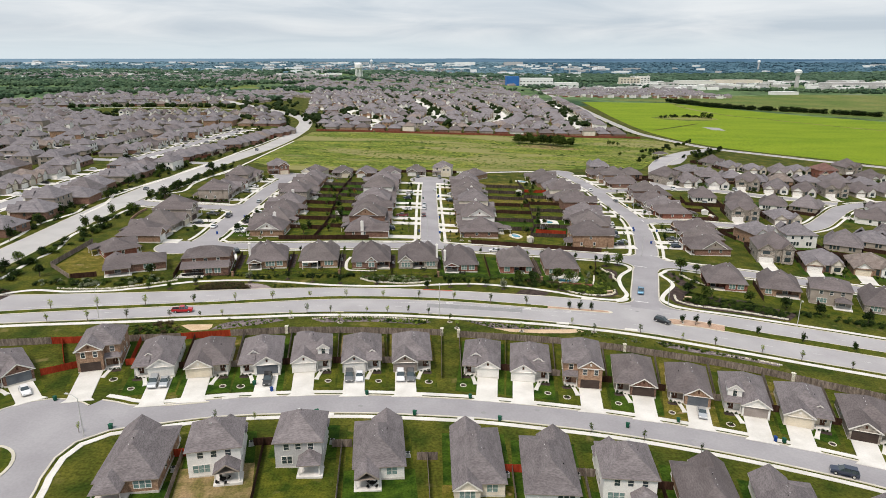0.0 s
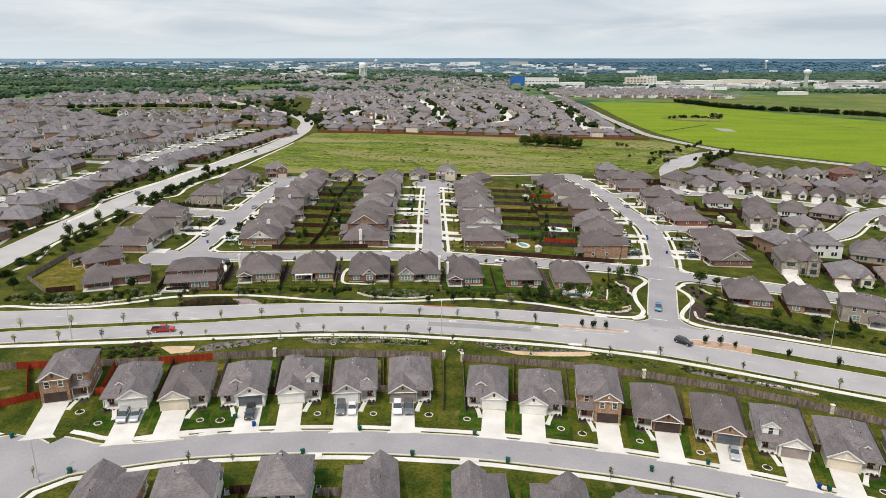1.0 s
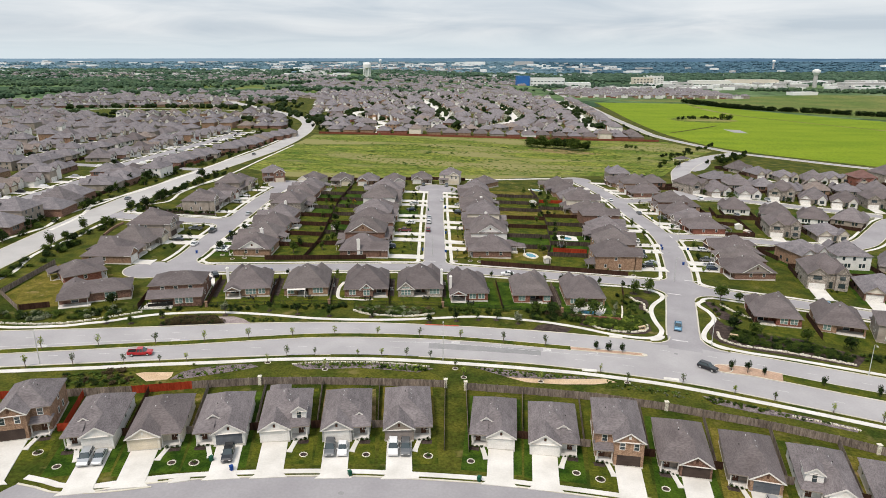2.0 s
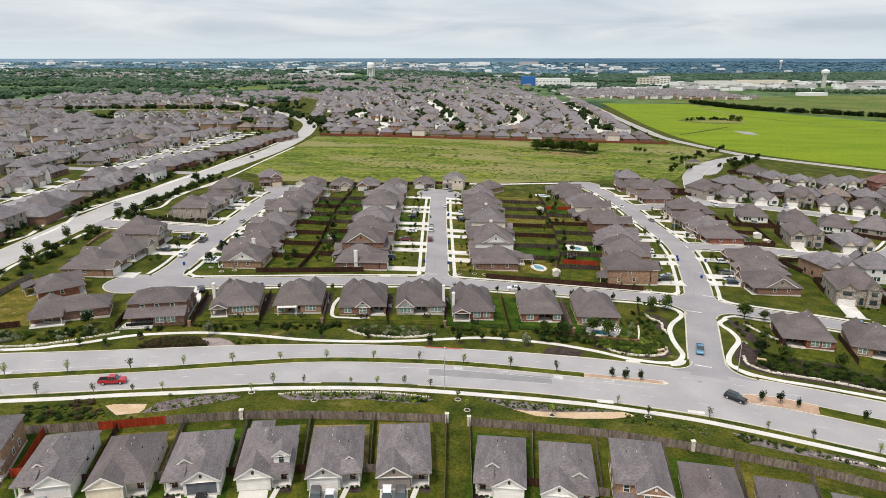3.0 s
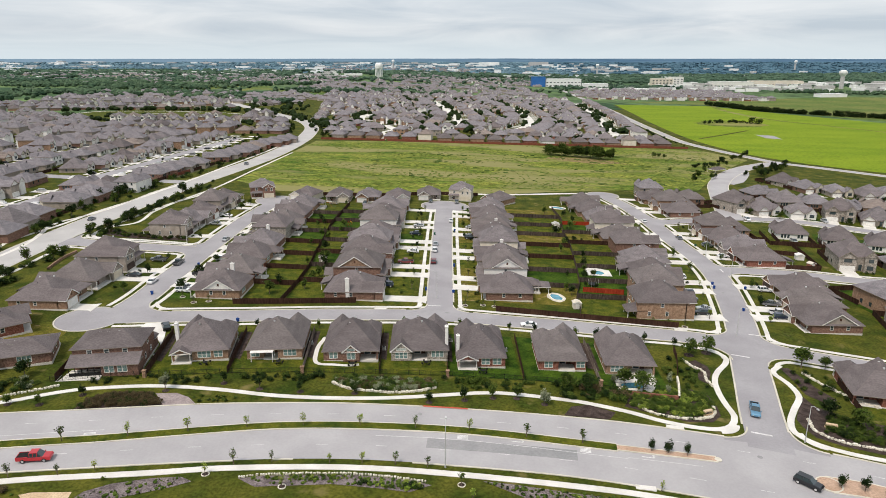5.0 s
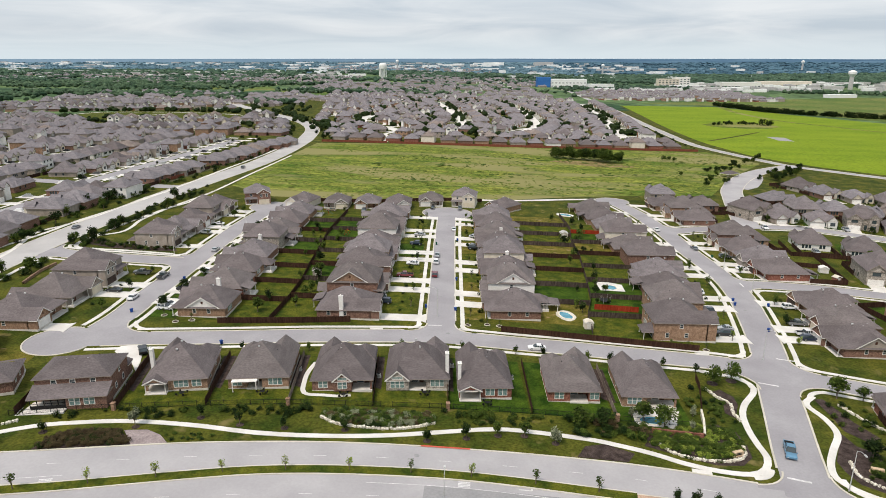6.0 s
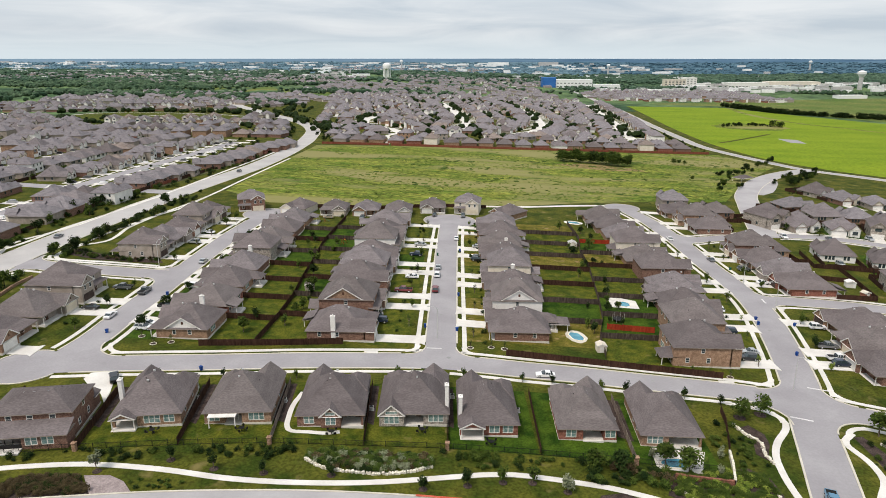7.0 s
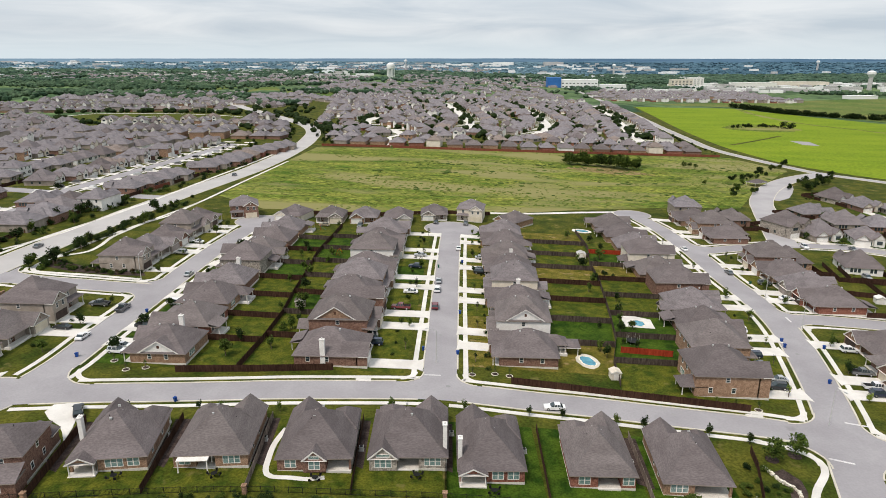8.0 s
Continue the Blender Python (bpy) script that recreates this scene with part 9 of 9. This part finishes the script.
def trampoline(x, y):
    t = empty("trampoline", Matrix.Translation((x, y, g(x, y))), "black round trampoline with a safety net", "trampoline", "garden things")
    bm = bmesh.new()
    for k in range(6):
        a = k * math.tau / 6
        tube(bm, (1.7 * math.cos(a), 1.7 * math.sin(a), -0.05), (1.7 * math.cos(a), 1.7 * math.sin(a), 2.4), 0.035, 0.035, 6)
    part("frame", bm, STEEL, t)
    bm = bmesh.new()
    tube(bm, (0, 0, 0.8), (0, 0, 0.86), 1.75, 1.75, 20)
    part("mat", bm, IRON, t)


trampoline(51.3, 288.3)
trampoline(62, 408)


def play_set(x, y, yaw, col="yellow"):
    s = empty("play_set", pose(x, y, g(x, y), 0, 0, yaw), "garden swing and slide set on the lawn", "play set", "garden things")
    bm = bmesh.new()
    for sx in (-1.4, 1.4):
        tube(bm, (sx, -0.7, -0.05), (sx, 0, 2.2), 0.05, 0.05, 6)
        tube(bm, (sx, 0.7, -0.05), (sx, 0, 2.2), 0.05, 0.05, 6)
    tube(bm, (-1.4, 0, 2.2), (1.4, 0, 2.2), 0.05, 0.05, 6)
    part("frame", bm, FENCES["red"], s)
    bm = bmesh.new()
    face(bm, [(1.6, -0.3, 1.5), (1.6, 0.3, 1.5), (3.6, 0.3, 0.15), (3.6, -0.3, 0.15)])
    box(bm, 1.4, 1.7, -0.35, 0.35, 1.35, 1.5)
    part("slide", bm, PLASTIC[col], s)
    bm = bmesh.new()
    for sx in (-0.6, 0.5):
        tube(bm, (sx - 0.2, 0, 0.5), (sx - 0.2, 0, 2.2), 0.012, 0.012, 4)
        tube(bm, (sx + 0.2, 0, 0.5), (sx + 0.2, 0, 2.2), 0.012, 0.012, 4)
        box(bm, sx - 0.25, sx + 0.25, -0.1, 0.1, 0.47, 0.5)
    part("swings", bm, IRON, s)


play_set(-36.5, 294, 20)
play_set(-44, 354, 80)
play_set(-60.5, 388, 0, "green")
play_set(-7.8, 114, 60)


def patio_set(x, y, yaw=0):
    s = empty("patio_set", pose(x, y, g(x, y) + 0.24, 0, 0, yaw), "dark metal patio table with chairs", "patio furniture", "garden things")
    bm = bmesh.new()
    tube(bm, (0, 0, 0.68), (0, 0, 0.72), 0.6, 0.6, 14)
    tube(bm, (0, 0, 0), (0, 0, 0.68), 0.05, 0.05, 6)
    part("table", bm, IRON, s)
    for k in range(4):
        a = k * 1.57 + 0.4
        cx_, cy_ = 1.0 * math.cos(a), 1.0 * math.sin(a)
        bm = bmesh.new()
        box(bm, cx_ - 0.22, cx_ + 0.22, cy_ - 0.22, cy_ + 0.22, 0.4, 0.45)
        box(bm, cx_ + 0.22 * math.cos(a) - 0.2, cx_ + 0.22 * math.cos(a) + 0.2, cy_ + 0.22 * math.sin(a) - 0.05, cy_ + 0.22 * math.sin(a) + 0.05, 0.45, 0.9)
        box(bm, cx_ - 0.2, cx_ - 0.16, cy_ - 0.2, cy_ - 0.16, 0, 0.4)
        box(bm, cx_ + 0.16, cx_ + 0.2, cy_ + 0.16, cy_ + 0.2, 0, 0.4)
        part("chair", bm, IRON, s)


for x, y in ((-20, 219.8), (-2, 222.5), (44.5, 219.6), (-55, 216.5), (-38, 219), (12, 219.6), (9, 95.5), (36, 94.6), (-34, 99.2), (-7.5, 99.5)):
    patio_set(x, y, vr.uniform(0, 90))


def entry_sign(x, y, yaw):
    s = empty("entry_sign", pose(x, y, g(x, y), 0, 0, yaw), "low limestone neighbourhood sign block in a bed", "sign", "entry signs")
    bm = bmesh.new()
    box(bm, -1.1, 1.1, -0.35, 0.35, -0.2, 1.1)
    box(bm, -1.3, 1.3, -0.45, 0.45, -0.2, 0.25)
    part("block", bm, GRAVEL, s)
    bm = bmesh.new()
    box(bm, -0.8, 0.8, -0.39, -0.35, 0.45, 0.62)
    box(bm, -0.55, 0.55, -0.39, -0.35, 0.72, 0.86)
    part("lettering_bars", bm, IRON, s)


entry_sign(61.2, 205.6, 20)
entry_sign(86.4, 202.3, -20)


def inlet(x, y, yaw):
    bm = bmesh.new()
    box(bm, -1.8, 1.8, -0.6, 0.6, -0.1, 0.19)
    box(bm, -1.4, 1.4, 0.55, 0.62, 0.02, 0.12)
    o = new("storm_inlet", mesh_of("storm_inlet", bm, CONCRETE))
    o.matrix_basis = pose(x, y, g(x, y), 0, 0, yaw)
    tagged(o, "concrete storm drain inlet box at the kerb", "drain inlet", "storm inlets")


for x, y, a in ((52.2, 199.4, -10), (40.5, 178.2, -8), (-20, 123.0, 2), (-42, 128.9, 15), (-1.5, 132.6, 0), (10, 123.5, -4), (-18, 258, 4), (70, 252.4, -6), (60, 175.2, -14)):
    inlet(x, y, a)


# gate shelter by the entry road
area("parking_apron", [(170, 505), (174, 520), (181, 533), (194, 548), (206, 557), (212, 551), (207, 538), (199, 522), (191, 508), (181, 498)], 0.088, ASPHALT, "pale paved apron where the entry road widens", "road")
pavilion(187.2, 546.5, 30, 11, 7, 3, ROOFS[1], "open shelter with a dark hip roof beside the road", "gate_shelter")

# ---------------------------------------------------------------- far landmarks
def water_tower_legs(x, y):
    t = empty("water_tower", Matrix.Translation((x, y, g(x, y))), "white elevated water tank on fluted legs", "water tower", "water towers")
    bm = bmesh.new()
    rings = [(6, 26), (12.5, 29), (13, 38), (12, 42), (8, 45), (2, 46.5)]
    for (r0, z0), (r1, z1) in zip(rings, rings[1:]):
        tube(bm, (0, 0, z0), (0, 0, z1), r0, r1, 24)
    part("tank", bm, PLASTIC["white"], t)
    for k in range(6):
        a = k * math.tau / 6
        bm = bmesh.new()
        tube(bm, (11 * math.cos(a), 11 * math.sin(a), -3), (10.5 * math.cos(a), 10.5 * math.sin(a), 31), 1.5, 1.5, 8)
        part("leg", bm, PLASTIC["white"], t)
    bm = bmesh.new()
    tube(bm, (0, 0, -3), (0, 0, 30), 3, 3, 12)
    part("riser", bm, PLASTIC["white"], t)


def water_tower_stem(x, y, h=50, s=1.0):
    t = empty("water_tower", Matrix.Translation((x, y, g(x, y))), "pale pedestal water tower with a flared head", "water tower", "water towers")
    bm = bmesh.new()
    tube(bm, (0, 0, -3), (0, 0, h * 0.7), 7.5 * s, 6.5 * s, 20)
    part("stem", bm, WALLS["grey"], t)
    bm = bmesh.new()
    for (r0, z0), (r1, z1) in (((6.5, 0.66), (13, 0.82)), ((13, 0.82), (13, 0.93)), ((13, 0.93), (4, 1.0))):
        tube(bm, (0, 0, h * z0), (0, 0, h * z1), r0 * s, r1 * s, 24)
    part("tank", bm, PLASTIC["white"], t)


water_tower_legs(-273, 2214)
water_tower_stem(1025, 1934, 50, 0.8)
water_tower_stem(560, 2960, 46, 0.55)
water_tower_stem(1560, 3330, 46, 0.6)
water_tower_stem(-330, 3150, 46, 0.55)


def block(name, x, y, yaw, w, d, h, m, label, bands=0):
    b = empty(name, pose(x, y, g(x, y), 0, 0, yaw), label, "building", "distant buildings")
    bm = bmesh.new()
    box(bm, -w / 2, w / 2, -d / 2, d / 2, -6, h)
    box(bm, -w / 2 - 0.3, w / 2 + 0.3, -d / 2 - 0.3, d / 2 + 0.3, h, h + 0.8)
    part("wall", bm, m, b)
    for k in range(bands):
        bm = bmesh.new()
        z = 3 + k * (h - 4) / max(1, bands)
        n = int(w / 9)
        for j in range(n):
            xx = -w / 2 + (j + 0.5) * w / n
            box(bm, xx - 2.6, xx + 2.6, -d / 2 - 0.12, -d / 2 + 0.1, z, z + 2.0)
        part("window_band", bm, GLASS, b)
    return b


BLUE = mat("blue_cladding", (0.035, 0.13, 0.36), (0.05, 0.17, 0.44), 20, 0.5, 0.6, 0.1)
block("blue_building", 206, 1962, 0, 36, 50, 25, BLUE, "bright blue clad end of a large store", 0)
block("white_store", 274, 1966, 0, 98, 50, 21, PLASTIC["white"], "large white store with dark windows", 2)
block("white_building", 352, 1895, 0, 66, 30, 12, PLASTIC["white"], "long white low building", 1)
block("apartment_block", 575, 2060, 0, 60, 24, 22, WALLS["cream"], "pale multi-storey block with window rows", 4)
block("apartment_block", 622, 2080, 0, 40, 24, 26, WALLS["white"], "white multi-storey block with window rows", 4)
block("white_building", 800, 1560, 10, 62, 24, 6, PLASTIC["white"], "long white tent-like building", 0)
block("white_building", 770, 2040, 0, 110, 40, 14, WALLS["white"], "long white shopping building", 1)
block("white_building", 930, 2120, 0, 150, 40, 14, WALLS["cream"], "long pale shopping building", 1)
block("white_building", 1180, 1936, 0, 160, 40, 13, WALLS["grey"], "long grey store building", 1)
block("white_building", 140, 4150, 0, 120, 60, 16, PLASTIC["white"], "long white factory hall", 0)
block("white_building", 430, 4100, 0, 110, 60, 20, WALLS["grey"], "grey factory hall with a stack", 0)
cr = random.Random(55)
items = []
bm = bmesh.new()
box(bm, -1, 1, -1, 1, -1, 1)
cube_w = mesh_of("hall", bm, PLASTIC["white"])
bm = bmesh.new()
box(bm, -1, 1, -1, 1, -1, 1)
cube_g = mesh_of("hall", bm, WALLS["grey"])
for (x0, x1, y0, y1, n) in ((560, 1600, 1760, 2250, 230), (-2200, -350, 1900, 3000, 90), (-900, 900, 2600, 4300, 110), (-3000, -900, 3000, 4300, 60), (700, 2500, 2600, 4200, 20), (320, 640, 1720, 1850, 26)):
    for k in range(n):
        x, y = cr.uniform(x0, x1), cr.uniform(y0, y1)
        if abs(x) > 0.78 * y:
            continue
        s = 1 + (y - 1700) / 1800
        items.append((cr.choice((cube_w, cube_g, cube_g, cube_w)), Matrix.Translation((x, y, g(x, y) + 2)) @ pose(0, 0, 0, 0, 0, cr.uniform(-20, 20)) @ Matrix.Diagonal((cr.choice((5, 7, 8, 10, 14, 22)) * s, 6 * s, cr.uniform(2, 4) * s ** 0.4 + 2, 1))))
joined("distant_halls", items, "scattered white and grey distant commercial buildings", "buildings")
# apartment rows west of the store, brick red and grey roofs
apt = []
for q in range(9):
    for k in range(15):
        x, y = 268 + k * 23 + q * 4 + cr.uniform(-3, 3), 1405 + q * 40 + cr.uniform(-5, 5)
        far_items(x, y, 90 * (q % 2) + cr.uniform(-6, 6), cr.choice((1, 3, 9, 11, 6)), apt, 2)
joined("distant_apartments", apt, "distant brick apartments with brown roofs", "houses")

# backdrop closing the horizon: a blue ridge, its haze painted as glow, paler westwards
HAZE = bpy.data.materials.new("distant_ridge")
HAZE.use_nodes = True
hn, hl = HAZE.node_tree.nodes, HAZE.node_tree.links
hp = hn["Principled BSDF"]
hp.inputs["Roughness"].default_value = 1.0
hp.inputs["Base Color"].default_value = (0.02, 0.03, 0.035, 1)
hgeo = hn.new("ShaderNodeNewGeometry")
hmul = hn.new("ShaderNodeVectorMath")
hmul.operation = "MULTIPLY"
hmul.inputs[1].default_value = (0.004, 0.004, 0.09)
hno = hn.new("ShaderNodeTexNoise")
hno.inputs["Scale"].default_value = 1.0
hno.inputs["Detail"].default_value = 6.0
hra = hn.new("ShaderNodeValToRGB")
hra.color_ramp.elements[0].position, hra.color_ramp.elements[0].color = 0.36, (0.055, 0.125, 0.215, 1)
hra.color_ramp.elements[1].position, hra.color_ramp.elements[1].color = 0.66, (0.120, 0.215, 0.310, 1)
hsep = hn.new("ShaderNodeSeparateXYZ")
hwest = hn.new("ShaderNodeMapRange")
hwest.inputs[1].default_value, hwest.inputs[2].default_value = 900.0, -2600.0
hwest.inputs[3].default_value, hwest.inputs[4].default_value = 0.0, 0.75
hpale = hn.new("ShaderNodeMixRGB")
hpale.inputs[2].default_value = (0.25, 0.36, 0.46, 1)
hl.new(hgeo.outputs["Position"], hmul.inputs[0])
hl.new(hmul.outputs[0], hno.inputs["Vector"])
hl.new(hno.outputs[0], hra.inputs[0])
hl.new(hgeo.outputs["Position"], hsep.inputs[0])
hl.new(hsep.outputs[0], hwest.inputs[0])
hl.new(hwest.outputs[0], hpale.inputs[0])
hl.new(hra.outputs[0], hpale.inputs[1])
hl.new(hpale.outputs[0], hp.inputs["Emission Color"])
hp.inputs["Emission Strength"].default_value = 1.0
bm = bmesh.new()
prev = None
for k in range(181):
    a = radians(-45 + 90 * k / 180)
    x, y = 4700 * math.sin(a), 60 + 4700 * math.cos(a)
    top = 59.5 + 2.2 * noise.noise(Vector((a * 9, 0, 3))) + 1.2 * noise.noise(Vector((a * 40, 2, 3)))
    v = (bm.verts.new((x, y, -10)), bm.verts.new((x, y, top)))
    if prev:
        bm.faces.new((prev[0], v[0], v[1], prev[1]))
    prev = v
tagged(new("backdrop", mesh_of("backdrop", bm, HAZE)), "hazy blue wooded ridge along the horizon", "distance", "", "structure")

# pond hollow and flooded patch in the crop field
area("pond_bank", disc(346, 932, 46, 40, 26, 0.5, 0.2, 3), 0.08, MEADOW, "rough grass hollow in the crop field", "grass hollow")
area("field_pond", [(324, 809), (341, 802), (336, 769), (323, 776)], 0.09, STREET, "pale flooded patch of bare ground", "bare patch")
area("street_island", disc(-80, 100.5, 6.2, 7.2, 24), 0.16, LAWNS[1], "round grass island in the turning circle", "island", 0.12)
ring = [Vector(p) for p in disc(-80, 100.5, 6.5, 7.5, 28)]
strip("kerb", ring + [ring[0]], -0.3, 0.3, 0.19, KERB, "pale kerb round the grass island", "kerb", 0.17)

# simple parked cars on the far western driveways
bm = bmesh.new()
box(bm, -2.2, 2.2, -0.9, 0.9, 0.3, 0.9)
box(bm, -1.2, 1.5, -0.8, 0.8, 0.9, 1.5)
shell = {k: None for k in ("white", "black", "silver", "grey")}
proto = mesh_of("far_car", bm, CARS["white"])
for k in shell:
    shell[k] = proto.copy()
    shell[k].materials[0] = CARS[k]
joined("far_cars", [(shell[cr.choice(("white", "black", "silver", "grey", "black"))], pose(x, y, g(x, y) + 0.1, 0, 0, a - 90)) for x, y, a in far_cars], "parked cars on the western driveways", "cars")


# white curved garden path and pale apron in the avenue row
strip("garden_path", smooth_line([(-29.9, 236), (-30.6, 230.3), (-30.2, 225.0), (-29.6, 221.8), (-28.2, 220.3), (-24.5, 220.3), (-21.4, 220.2), (-18.6, 221.0)], 0.8), -0.55, 0.55, 0.07, CONCRETE, "white curved concrete path round a house corner", "path", 0.05)
area("driveway", [(-70.4, 226.4), (-71.5, 231.0), (-73.4, 236.0), (-75.4, 240.6), (-80.5, 239.0), (-80.5, 236.0), (-78.0, 233.6), (-74.6, 231.6), (-72.6, 229.4)], 0.15, CONCRETE, "white curved concrete driveway from the street", "driveway", 0.12)


def ac_unit(x, y, yaw):
    a = empty("air_conditioner", pose(x, y, g(x, y) + 0.02, 0, 0, yaw), "grey air conditioner on a pad beside a house wall", "air conditioner", "air conditioners")

    def case():
        bm = bmesh.new()
        box(bm, -0.55, 0.55, -0.55, 0.55, 0, 0.08)
        for k in range(9):
            z = 0.1 + k * 0.085
            box(bm, -0.42, 0.42, -0.42, 0.42, z, z + 0.06)
        return mesh_of("casing", bm, STEEL)

    def fan():
        bm = bmesh.new()
        tube(bm, (0, 0, 0.86), (0, 0, 0.9), 0.36, 0.36, 14)
        tube(bm, (0, 0, 0.9), (0, 0, 0.94), 0.1, 0.1, 8)
        return mesh_of("fan_grille", bm, IRON)
    put("casing", shared("accase", case), a)
    put("fan_grille", shared("acfan", fan), a)


for i, (x, y, yaw, W, D, *_r) in enumerate(AVE_ROW[:8]):
    q = local(x, y, yaw, W / 2 + 1.1, 6 + (i * 5) % 7)
    ac_unit(q[0], q[1], yaw)
for i, (x, y, yaw, W, D, *_r) in enumerate(BACK_ROW[:9]):
    q = local(x, y, yaw, (W / 2 + 1.0), 6 + (i * 3) % 4)
    ac_unit(q[0], q[1], yaw)
